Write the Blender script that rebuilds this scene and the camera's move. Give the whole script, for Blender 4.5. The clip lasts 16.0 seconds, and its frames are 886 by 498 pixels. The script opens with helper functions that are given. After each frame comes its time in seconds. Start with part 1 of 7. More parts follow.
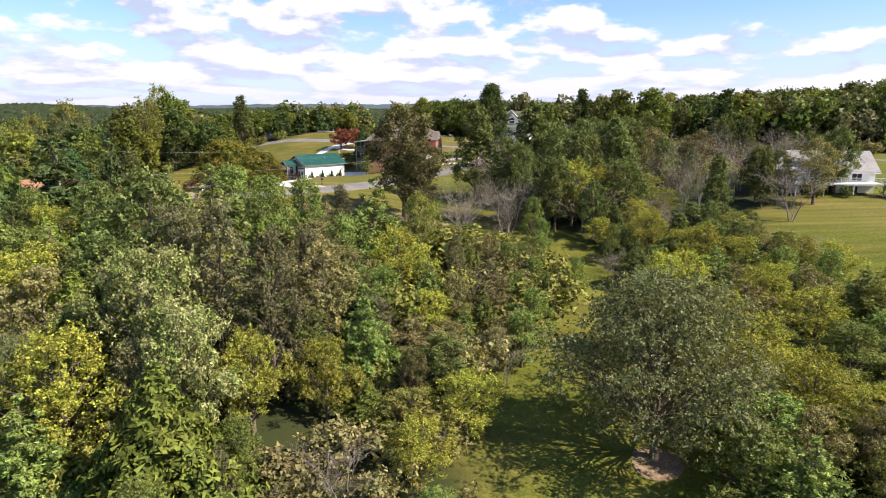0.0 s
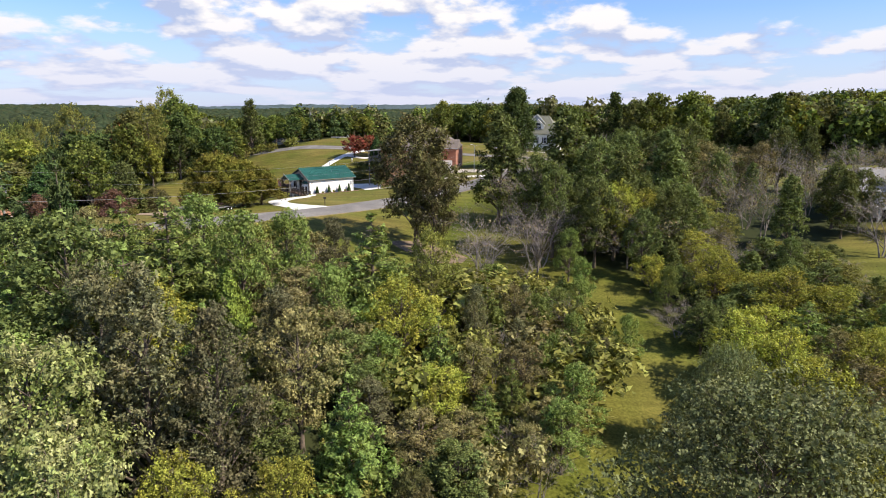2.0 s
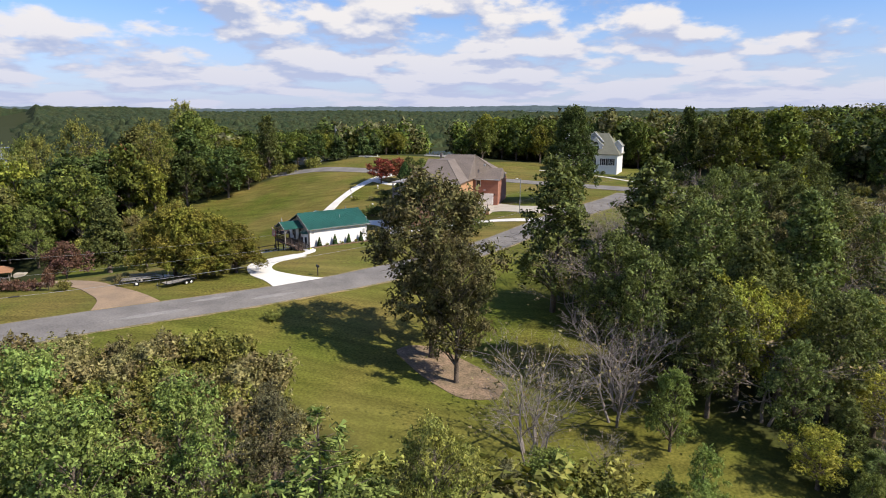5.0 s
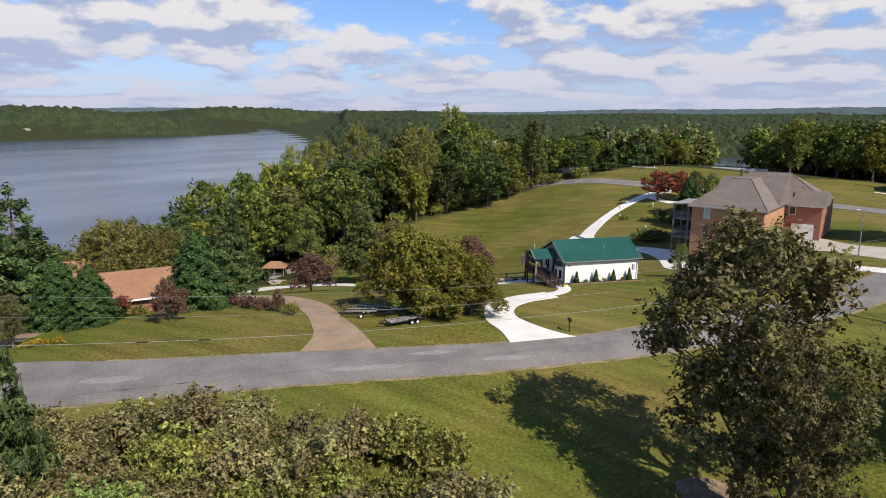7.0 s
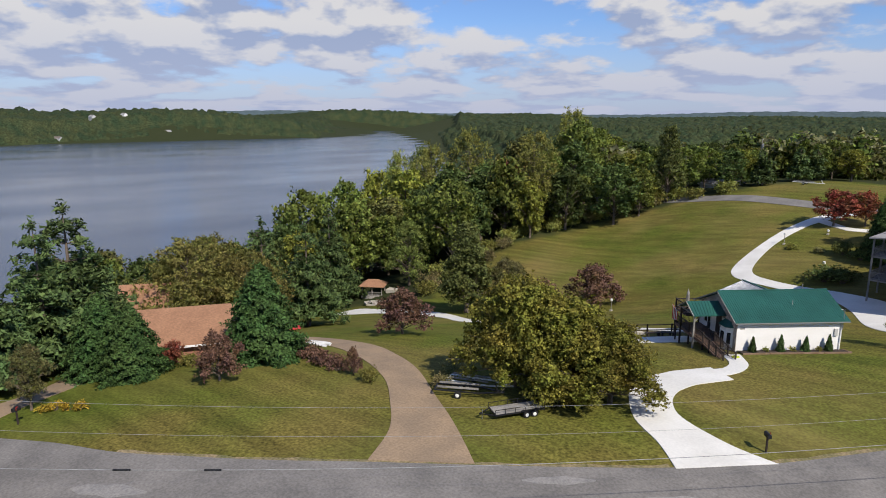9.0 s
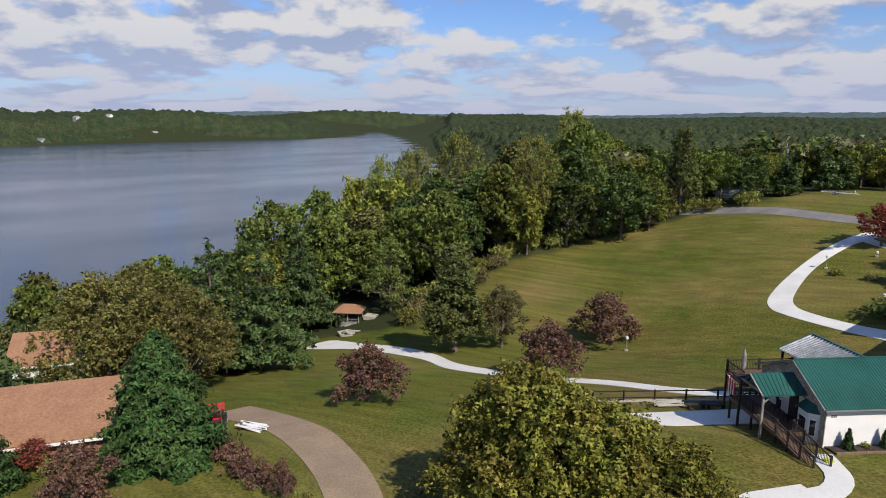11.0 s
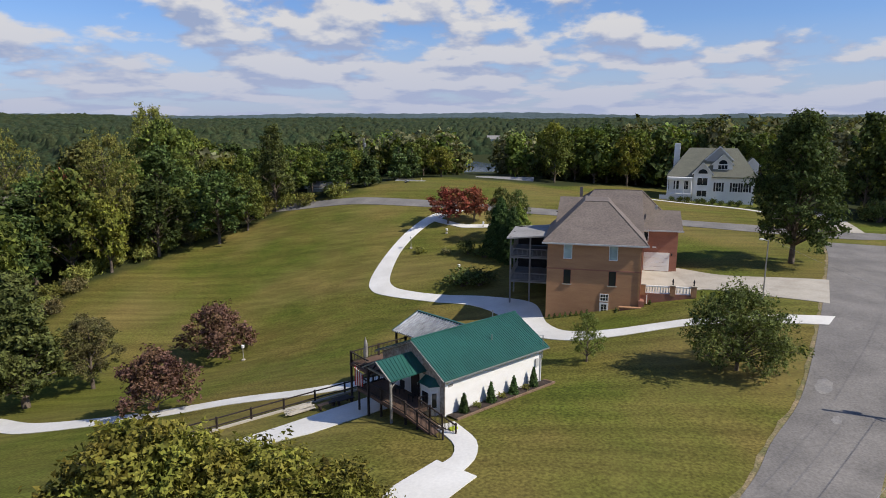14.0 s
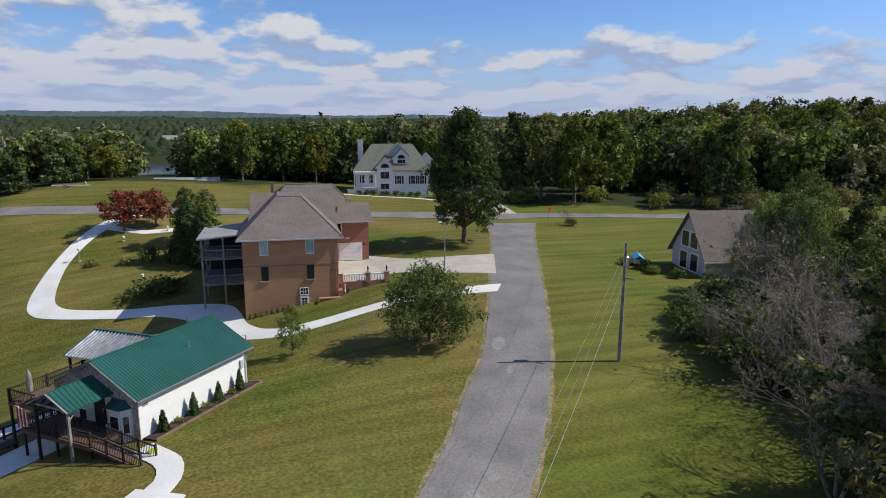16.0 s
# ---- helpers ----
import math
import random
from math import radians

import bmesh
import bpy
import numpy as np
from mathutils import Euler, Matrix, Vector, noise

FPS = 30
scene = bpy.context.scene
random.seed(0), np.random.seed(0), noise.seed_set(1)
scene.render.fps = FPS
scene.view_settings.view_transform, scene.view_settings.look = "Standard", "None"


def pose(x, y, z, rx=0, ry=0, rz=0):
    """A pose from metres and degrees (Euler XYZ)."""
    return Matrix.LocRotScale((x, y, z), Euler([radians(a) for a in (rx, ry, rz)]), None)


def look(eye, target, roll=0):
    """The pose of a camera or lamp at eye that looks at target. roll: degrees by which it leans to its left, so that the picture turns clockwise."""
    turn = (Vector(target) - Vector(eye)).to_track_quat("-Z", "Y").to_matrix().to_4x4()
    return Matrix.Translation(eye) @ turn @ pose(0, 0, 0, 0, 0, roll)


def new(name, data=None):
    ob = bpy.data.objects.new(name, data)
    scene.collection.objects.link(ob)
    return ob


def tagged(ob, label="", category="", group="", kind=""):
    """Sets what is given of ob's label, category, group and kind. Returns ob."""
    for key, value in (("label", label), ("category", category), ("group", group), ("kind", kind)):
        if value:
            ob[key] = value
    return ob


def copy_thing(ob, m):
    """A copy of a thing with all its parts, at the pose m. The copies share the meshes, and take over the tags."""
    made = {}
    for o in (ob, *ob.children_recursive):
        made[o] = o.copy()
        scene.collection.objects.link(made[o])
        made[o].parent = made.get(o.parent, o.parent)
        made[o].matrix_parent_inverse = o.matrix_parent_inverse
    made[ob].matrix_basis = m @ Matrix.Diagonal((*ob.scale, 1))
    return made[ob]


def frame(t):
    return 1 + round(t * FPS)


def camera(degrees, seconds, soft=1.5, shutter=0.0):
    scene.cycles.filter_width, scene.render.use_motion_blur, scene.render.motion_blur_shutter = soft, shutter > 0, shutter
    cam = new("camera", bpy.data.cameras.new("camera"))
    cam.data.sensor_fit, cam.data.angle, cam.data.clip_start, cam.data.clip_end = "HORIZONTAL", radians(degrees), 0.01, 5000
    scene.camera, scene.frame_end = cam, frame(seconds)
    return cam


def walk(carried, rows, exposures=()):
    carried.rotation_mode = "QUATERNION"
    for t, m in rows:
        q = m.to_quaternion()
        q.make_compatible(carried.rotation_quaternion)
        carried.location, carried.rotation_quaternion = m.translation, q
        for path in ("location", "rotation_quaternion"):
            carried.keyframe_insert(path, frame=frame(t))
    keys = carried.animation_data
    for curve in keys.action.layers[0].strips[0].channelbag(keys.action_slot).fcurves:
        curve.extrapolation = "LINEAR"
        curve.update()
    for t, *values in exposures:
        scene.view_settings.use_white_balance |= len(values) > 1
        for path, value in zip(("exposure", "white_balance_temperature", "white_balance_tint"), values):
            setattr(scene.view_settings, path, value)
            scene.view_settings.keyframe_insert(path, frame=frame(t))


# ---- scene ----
cam = camera(69.5, 16.0, soft=0.95)
METRES, EYE, TILT, LEAN, TURN = 110.0, 13.73, -33.75, 2.5, 1.9
ROWS = [
    (0.0, 0.0, 0.0, 0.0, -0.96, 21.7, -2.41),
    (0.5, 0.0023, 0.0235, 0.0179, 0.62, 21.59, -3.45),
    (1.0, 0.0022, 0.0515, 0.0379, 0.66, 21.63, -3.49),
    (1.5, 0.0023, 0.0823, 0.0608, 0.69, 21.64, -3.49),
    (2.0, 0.0025, 0.1119, 0.093, 0.71, 21.62, -3.5),
    (2.5, 0.0031, 0.139, 0.133, 0.77, 21.59, -3.54),
    (3.0, 0.0035, 0.1687, 0.1722, 0.81, 21.63, -3.56),
    (5.5, -0.0043, 0.3552, 0.3072, 7.35, 21.15, -7.9),
    (6.0, -0.0151, 0.392, 0.3325, 13.54, 20.12, -11.72),
    (6.5, -0.0302, 0.4263, 0.356, 19.25, 18.85, -15.08),
    (7.0, -0.0493, 0.4579, 0.3775, 24.76, 17.37, -18.15),
    (7.5, -0.0718, 0.4867, 0.3974, 30.22, 15.61, -20.95),
    (8.0, -0.0951, 0.5143, 0.4163, 34.14, 14.22, -22.76),
    (8.5, -0.1206, 0.5422, 0.4349, 34.17, 14.24, -22.8),
    (9.0, -0.1473, 0.5718, 0.4544, 34.2, 14.27, -22.83),
    (11.5, -0.2574, 0.6998, 0.5378, 32.87, 14.91, -22.19),
    (12.0, -0.2649, 0.7106, 0.5432, 27.52, 16.83, -19.6),
    (12.5, -0.2685, 0.717, 0.5457, 20.63, 18.92, -15.89),
    (13.0, -0.2692, 0.7197, 0.5454, 14.09, 20.5, -12.06),
    (13.5, -0.2688, 0.7212, 0.5441, 7.81, 21.6, -8.11),
    (14.0, -0.2684, 0.7221, 0.5425, 1.85, 22.24, -4.21),
    (14.5, -0.2687, 0.7232, 0.5413, -4.02, 22.46, -0.38),
    (15.0, -0.2689, 0.7241, 0.54, -9.74, 22.31, 3.34),
    (15.5, -0.2693, 0.7255, 0.5389, -15.49, 21.82, 7.01),
    (16.0, -0.2688, 0.7263, 0.5382, -21.19, 20.93, 10.54),
]
walk(cam, [(t, pose(0, 0, EYE, TILT, LEAN, TURN) @ pose(METRES * x, METRES * y, METRES * z, 90 + pitch, roll, yaw)) for t, x, y, z, yaw, pitch, roll in ROWS], exposures=[(0.0, 0.86, 7100, 12), (1.5, 0.66, 6850, 11), (3.0, 0.56, 6750, 11), (5.5, 0.36, 6700, 11), (7.0, 0.24, 6650, 11), (9.0, 0.05, 6500, 10), (12.0, 0.05, 6500, 10), (14.0, 0.02, 6450, 10), (16.0, 0.0, 6200, 8)])


# ---- world, sun, exposure ----
SUN_AZ, SUN_EL = math.atan2(-0.26, 0.96), radians(44)
to_sun = Vector((math.cos(SUN_EL) * math.cos(SUN_AZ), math.cos(SUN_EL) * math.sin(SUN_AZ), math.sin(SUN_EL)))
sun = new("sun", bpy.data.lights.new("sun", "SUN"))
sun.data.energy, sun.data.angle, sun.data.color = 5.0, radians(0.55), (1.0, 0.93, 0.82)
sun.matrix_world = look(to_sun * 300, (0, 0, 0))


def build_world():
    w = bpy.data.worlds.new("sky")
    scene.world = w
    w.use_nodes = True
    n, l = w.node_tree.nodes, w.node_tree.links
    n.clear()

    def node(kind, **kw):
        b = n.new(kind)
        for k, v in kw.items():
            if k in b.inputs:
                b.inputs[k].default_value = v
        return b

    def calc(op, a, b=None, c=None):
        m = n.new("ShaderNodeMath")
        m.operation = op
        for i, v in enumerate((a, b, c)):
            if v is None:
                continue
            if isinstance(v, (int, float)):
                m.inputs[i].default_value = v
            else:
                l.new(v, m.inputs[i])
        return m.outputs[0]

    sky = n.new("ShaderNodeTexSky")
    sky.sky_type, sky.sun_disc = "NISHITA", False
    sky.sun_elevation, sky.sun_rotation = SUN_EL, math.pi / 2 - SUN_AZ
    sky.altitude, sky.air_density, sky.dust_density, sky.ozone_density = 200, 1.0, 0.5, 2.0
    coord = n.new("ShaderNodeTexCoord")
    sep = n.new("ShaderNodeSeparateXYZ")
    l.new(coord.outputs["Generated"], sep.inputs[0])
    def fade(v, lo, hi):
        r = n.new("ShaderNodeMapRange")
        r.interpolation_type = "SMOOTHSTEP"
        r.inputs["From Min"].default_value, r.inputs["From Max"].default_value = lo, hi
        l.new(v, r.inputs["Value"])
        return r.outputs[0]

    def density(lift, detail, scale, seed):
        """Cloud mass by direction, finer towards the horizon; lift looks a little higher up."""
        com = n.new("ShaderNodeCombineXYZ")
        up = calc("LOGARITHM", calc("ADD", calc("MAXIMUM", calc("ADD", sep.outputs[2], lift), 0.0), 0.04), math.e)
        l.new(sep.outputs[0], com.inputs[0]), l.new(sep.outputs[1], com.inputs[1])
        l.new(calc("MULTIPLY_ADD", up, 0.40, seed), com.inputs[2])
        tex = node("ShaderNodeTexNoise", Scale=scale, Detail=detail, Roughness=0.52, Distortion=0.0)
        l.new(com.outputs[0], tex.inputs["Vector"])
        return tex.outputs[0]

    big = density(0.0, 1.0, 3.0, 3.7)
    here, above = density(0.0, 9.0, 9.5, 0.3), density(0.022, 4.0, 9.5, 0.3)
    # the cloud field thins out high up in the east, and overhead
    east = calc("MULTIPLY", fade(sep.outputs[0], -0.02, 0.36), fade(sep.outputs[2], 0.085, 0.15))
    mass = calc("ADD", calc("MULTIPLY", big, 0.40), calc("MULTIPLY", here, 0.80))
    mass = calc("SUBTRACT", mass, calc("MULTIPLY", east, 0.24))
    mass = calc("SUBTRACT", mass, calc("MULTIPLY", fade(sep.outputs[2], 0.26, 0.50), 0.16))
    cover = n.new("ShaderNodeMapRange")
    cover.interpolation_type = "SMOOTHSTEP"
    cover.inputs["From Min"].default_value, cover.inputs["From Max"].default_value = 0.500, 0.606
    l.new(mass, cover.inputs["Value"])
    dark = n.new("ShaderNodeMapRange")
    dark.inputs["From Min"].default_value, dark.inputs["From Max"].default_value = -0.055, 0.075
    l.new(calc("SUBTRACT", above, here), dark.inputs["Value"])
    tone = n.new("ShaderNodeMix")
    tone.data_type = "RGBA"
    tone.inputs["A"].default_value, tone.inputs["B"].default_value = (10.6, 10.3, 10.2, 1), (4.9, 5.8, 8.3, 1)
    l.new(dark.outputs[0], tone.inputs["Factor"])
    haze = n.new("ShaderNodeMapRange")
    haze.inputs["From Min"].default_value, haze.inputs["From Max"].default_value = 0.14, 0.0
    l.new(sep.outputs[2], haze.inputs["Value"])
    blue = n.new("ShaderNodeMix")
    blue.data_type, blue.blend_type = "RGBA", "MULTIPLY"
    blue.inputs["Factor"].default_value, blue.inputs["B"].default_value = 1.0, (1.12, 1.38, 1.92, 1)
    l.new(sky.outputs[0], blue.inputs["A"])
    mix = n.new("ShaderNodeMix")
    mix.data_type = "RGBA"
    l.new(calc("MULTIPLY", cover.outputs[0], 0.93), mix.inputs["Factor"])
    l.new(blue.outputs["Result"], mix.inputs["A"]), l.new(tone.outputs["Result"], mix.inputs["B"])
    low = n.new("ShaderNodeMix")
    low.data_type = "RGBA"
    low.inputs["B"].default_value = (6.2, 6.9, 9.6, 1)
    l.new(calc("MULTIPLY", haze.outputs[0], 0.8), low.inputs["Factor"])
    l.new(mix.outputs["Result"], low.inputs["A"])
    bg = n.new("ShaderNodeBackground")
    bg.inputs[1].default_value = 0.066
    out = n.new("ShaderNodeOutputWorld")
    l.new(low.outputs["Result"], bg.inputs[0]), l.new(bg.outputs[0], out.inputs[0])


build_world()

# ---- materials ----


def material(name, base, rough=0.8, vary=0.25, scale=1.0, fine=12.0, bump=0.2, metal=0.0, leaf=0.0, island=0.0, second=None, spec=0.3, stretch=(1, 1, 1), depth=0.02, objects=0.0):
    """A surface with variation at two scales. island: shift per leaf or piece; second: a colour that patches of it take."""
    m = bpy.data.materials.new(name)
    m.use_nodes = True
    n, l = m.node_tree.nodes, m.node_tree.links
    b = n["Principled BSDF"]
    b.inputs["Roughness"].default_value, b.inputs["Metallic"].default_value = rough, metal
    b.inputs["Specular IOR Level"].default_value = spec
    geo, info, tc = n.new("ShaderNodeNewGeometry"), n.new("ShaderNodeObjectInfo"), n.new("ShaderNodeTexCoord")
    mp = n.new("ShaderNodeMapping")
    mp.inputs["Scale"].default_value = stretch
    l.new(geo.outputs["Position"], mp.inputs["Vector"])
    broad, grain = n.new("ShaderNodeTexNoise"), n.new("ShaderNodeTexNoise")
    broad.inputs["Scale"].default_value, broad.inputs["Detail"].default_value = scale, 4
    grain.inputs["Scale"].default_value, grain.inputs["Detail"].default_value = fine, 3
    l.new(mp.outputs[0], broad.inputs["Vector"]), l.new(mp.outputs[0], grain.inputs["Vector"])

    def blend(fac, a, bb, mode="MIX"):
        x = n.new("ShaderNodeMix")
        x.data_type, x.blend_type = "RGBA", mode
        for sock, v in ((x.inputs["Factor"], fac), (x.inputs["A"], a), (x.inputs["B"], bb)):
            if hasattr(v, "is_linked"):
                l.new(v, sock)
            else:
                sock.default_value = v if not isinstance(v, tuple) else (*v, 1)[:4]
        return x.outputs["Result"]

    def ramp(v, lo, hi, a=0.0, bb=1.0):
        r = n.new("ShaderNodeMapRange")
        r.inputs["From Min"].default_value, r.inputs["From Max"].default_value = lo, hi
        r.inputs["To Min"].default_value, r.inputs["To Max"].default_value = a, bb
        l.new(v, r.inputs["Value"])
        return r.outputs[0]

    other = second or tuple(c * 0.6 for c in base)
    col = blend(ramp(broad.outputs[0], 0.35, 0.65), base, other)
    col = blend(1.0, col, ramp(grain.outputs[0], 0.3, 0.7, 1 - vary, 1 + vary), "MULTIPLY")
    if island:
        col = blend(1.0, col, ramp(geo.outputs["Random Per Island"], 0, 1, 1 - island, 1 + island), "MULTIPLY")
    if objects:
        hs = n.new("ShaderNodeHueSaturation")
        l.new(ramp(info.outputs["Random"], 0, 1, 0.5 - 0.012 * objects, 0.5 + 0.014 * objects), hs.inputs["Hue"])
        l.new(ramp(info.outputs["Random"], 0, 1, 1 - 0.22 * objects, 1 + 0.28 * objects), hs.inputs["Value"])
        l.new(col, hs.inputs["Color"])
        col = hs.outputs["Color"]
    l.new(col, b.inputs["Base Color"])
    if bump:
        bp = n.new("ShaderNodeBump")
        bp.inputs["Strength"].default_value, bp.inputs["Distance"].default_value = bump, depth
        l.new(grain.outputs[0], bp.inputs["Height"]), l.new(bp.outputs[0], b.inputs["Normal"])
    if leaf:
        tr, ad = n.new("ShaderNodeBsdfTranslucent"), n.new("ShaderNodeMixShader")
        ad.inputs[0].default_value = leaf
        l.new(blend(1.0, col, (1.25, 1.2, 0.6), "MULTIPLY"), tr.inputs[0])
        l.new(b.outputs[0], ad.inputs[1]), l.new(tr.outputs[0], ad.inputs[2])
        l.new(ad.outputs[0], n["Material Output"].inputs[0])
    return m


M_BARK = material("bark", (0.16, 0.125, 0.095), 0.9, 0.4, 2.0, 14, 0.6)
M_TWIG = material("grey_twigs", (0.29, 0.25, 0.225), 0.9, 0.3, 1.0, 10, 0.2)
M_ASPHALT = material("worn_asphalt", (0.212, 0.197, 0.180), 0.9, 0.2, 0.30, 6, 0.3, second=(0.152, 0.142, 0.131))
M_CONCRETE = material("pale_concrete", (0.72, 0.70, 0.65), 0.85, 0.05, 0.3, 5, 0.1, second=(0.62, 0.60, 0.55))
M_OLDCON = material("weathered_concrete", (0.46, 0.42, 0.35), 0.9, 0.10, 0.5, 5, 0.2, second=(0.38, 0.34, 0.28))
M_BROWN = material("brown_drive", (0.33, 0.235, 0.148), 0.9, 0.16, 0.4, 6, 0.2, second=(0.26, 0.19, 0.125))


def leafage(name, base, second, leaf=0.22, island=0.68, objects=1.0):
    return material(name, base, 0.7, 0.2, 0.5, 3.0, 0.0, leaf=leaf, island=island, second=second, spec=0.12, objects=objects)


L_OAK = leafage("oak_leaves", (0.18, 0.20, 0.05), (0.23, 0.215, 0.055))
L_DARK = leafage("dark_leaves", (0.112, 0.142, 0.045), (0.135, 0.155, 0.045))
L_LIME = leafage("yellow_green_leaves", (0.265, 0.295, 0.05), (0.315, 0.295, 0.055))
L_OLIVE = leafage("olive_leaves", (0.20, 0.19, 0.08), (0.235, 0.195, 0.085))
L_BROWN = leafage("brown_leaves", (0.245, 0.18, 0.10), (0.18, 0.185, 0.07), objects=0.5)
L_RUSSET = leafage("russet_leaves", (0.135, 0.112, 0.052), (0.12, 0.122, 0.042), objects=0.4)
L_MUSTARD = leafage("mustard_leaves", (0.165, 0.135, 0.042), (0.125, 0.13, 0.034), objects=0.5)
L_PALE = leafage("pale_leaves", (0.34, 0.33, 0.15), (0.19, 0.24, 0.065), objects=0.4)
L_PLUM = leafage("purple_leaves", (0.14, 0.075, 0.065), (0.17, 0.10, 0.06), objects=0.4)
L_RED = leafage("red_leaves", (0.27, 0.065, 0.045), (0.20, 0.09, 0.05), objects=0.4)
L_PINE = leafage("pine_needles", (0.07, 0.115, 0.04), (0.09, 0.125, 0.04), leaf=0.15)
L_FIR = leafage("fir_needles", (0.034, 0.066, 0.018), (0.05, 0.08, 0.022), leaf=0.1)
L_CEDAR = leafage("cedar_needles", (0.15, 0.175, 0.03), (0.115, 0.16, 0.032), leaf=0.12)
L_TURN = leafage("turning_leaves", (0.165, 0.178, 0.030), (0.20, 0.168, 0.034))
# shaded copy of the oak leaf colour, darkened for the farther woods
L_OAKSHADED = leafage("oak_leaves_shaded", (0.105, 0.142, 0.032), (0.145, 0.165, 0.034))
L_GREYOLIVE = leafage("grey_olive_leaves", (0.14, 0.148, 0.078), (0.18, 0.165, 0.08))
L_GREY = leafage("grey_green_leaves", (0.16, 0.19, 0.085), (0.20, 0.21, 0.09))
L_FRESH = leafage("fresh_green_leaves", (0.155, 0.215, 0.055), (0.19, 0.225, 0.06))
# shaded copies of the dark, yellow-green and olive leaf colours, for farther trees
L_DARKSHADED = leafage("dark_leaves_shaded", (0.056, 0.086, 0.026), (0.078, 0.103, 0.028))
L_LIMESHADED = leafage("yellow_green_leaves_shaded", (0.175, 0.20, 0.034), (0.205, 0.20, 0.036))
L_OLIVESHADED = leafage("olive_leaves_shaded", (0.105, 0.118, 0.036), (0.13, 0.122, 0.040))

# ---- the lie of the land ----
KNOTS = [(-46, 103, .2), (-32, 115.5, 0), (-27.6, 120.3, 0), (-25, 104, -1.2), (-19, 98, -2.2), (-1, 94, -4.3), (-11, 107, -3.2),
         (10, 30, -14.5), (60, 108, -1), (-70, 104, -1), (-53, 111, -.6), (-72, 130, -4.4), (-123.5, 170, -18.7), (-87.5, 161, -12), (-72, 177.6, -11.5)]
KNOTS += [(-36.8, 141.7, -.8), (-29.5, 149.2, -.9), (-52.7, 191.8, -4.2), (-47, 216.5, 1.8), (-64.5, 231, 4.1), (-28, 171, -2.9), (-4.6, 168.5, 1.4), (6, 246, 2.6),
          (24, 207, 1.5), (0, 140, 0), (26, 163, .5), (-107, 200, -8.5), (-87, 217, -4), (-150, 235, -9), (-185, 245, -20)]
KNOTS += [(150, 100, 0), (150, 300, 3), (0, -60, -13), (-120, 0, -9), (-150, 95, -19), (-30, 330, 2), (100, -60, -3), (-60, 40, -7)]
KNOTS += [(15, 47, -13.5), (-18, 34, -12), (-22, 45, -9.5), (-7, 51, -11), (-12, 61, -8), (22, 56, -12.5), (17.3, 82.5, -6), (45, 74, -7.5), (-30, 62, -6)]


def spline(knots, soft=60.0):
    p = np.array(knots, float)
    q = p[:, :2] / 100
    r2 = ((q[:, None] - q[None]) ** 2).sum(-1)
    k = np.where(r2 > 0, r2 * np.log(r2 + 1e-12), 0) + np.eye(len(p)) * soft / 10000
    a = np.hstack([np.ones((len(p), 1)), q])
    m = np.block([[k, a], [a.T, np.zeros((3, 3))]])
    w = np.linalg.solve(m, np.concatenate([p[:, 2], np.zeros(3)]))
    return q, w


Q_KNOT, W_KNOT = spline(KNOTS)
SHORE = [(-330, -700), (-230, -250), (-195, -50), (-175, 60), (-172, 150), (-205, 250), (-330, 420), (-560, 680), (-1200, 1350), (-1900, 2100), (-2150, 1820), (-1800, 1560), (-1400, 1130), (-1450, 790),
         (-1390, 400), (-1350, 0), (-1300, -700)]
COVE = [(-110, 450), (-20, 440), (-5, 640), (-20, 800), (-120, 900), (-220, 800)]
LAKE = -27.0


def inside(poly, x, y):
    """Signed distance to a closed outline, negative within."""
    x, y = np.asarray(x, float), np.asarray(y, float)
    d2, inn = np.full(x.shape, 1e18), np.zeros(x.shape, bool)
    for (ax, ay), (bx, by) in zip(poly, poly[1:] + poly[:1]):
        ex, ey = bx - ax, by - ay
        t = np.clip(((x - ax) * ex + (y - ay) * ey) / (ex * ex + ey * ey), 0, 1)
        d2 = np.minimum(d2, (x - ax - t * ex) ** 2 + (y - ay - t * ey) ** 2)
        if ey != 0:
            inn ^= ((ay > y) != (by > y)) & (x < ax + (y - ay) / ey * ex)
    return np.where(inn, -np.sqrt(d2), np.sqrt(d2))


def smooth(a, b, v):
    t = np.clip((v - a) / (b - a), 0, 1)
    return t * t * (3 - 2 * t)


def height(x, y):
    x, y = np.asarray(x, float), np.asarray(y, float)
    near = W_KNOT[-3] + W_KNOT[-2] * x / 100 + W_KNOT[-1] * y / 100
    for (kx, ky), w in zip(Q_KNOT, W_KNOT):
        r2 = (x / 100 - kx) ** 2 + (y / 100 - ky) ** 2
        near = near + w * r2 * np.log(r2 + 1e-12)
    rim = np.hypot(x + 20, y - 130)
    far = -3 + 3 * np.sin(x / 310 + .6) * np.cos(y / 270) + 2 * np.sin(x / 140 + y / 190) - 9 * smooth(260, 800, rim) + 24 * smooth(1300, 2600, rim) + 15 * smooth(20, 220, x) * smooth(900, 450, rim)
    west = smooth(-1250, -1700, x)
    far = far * (1 - west) + west * (25 + 12 * np.sin(y / 260) + 10 * np.sin(y / 130 + x / 300))
    k = smooth(170, 330, rim)
    z = near * (1 - k) + far * k
    shore = np.minimum(inside(SHORE, x, y), inside(COVE, x, y))
    bank = LAKE - 3 + 34 * smooth(-25, 150, shore) + np.clip(shore - 60, 0, 1e9) * 1.0
    return np.minimum(z, np.where(shore < 0, LAKE - 3 + 3 * smooth(-30, 0, shore), bank))


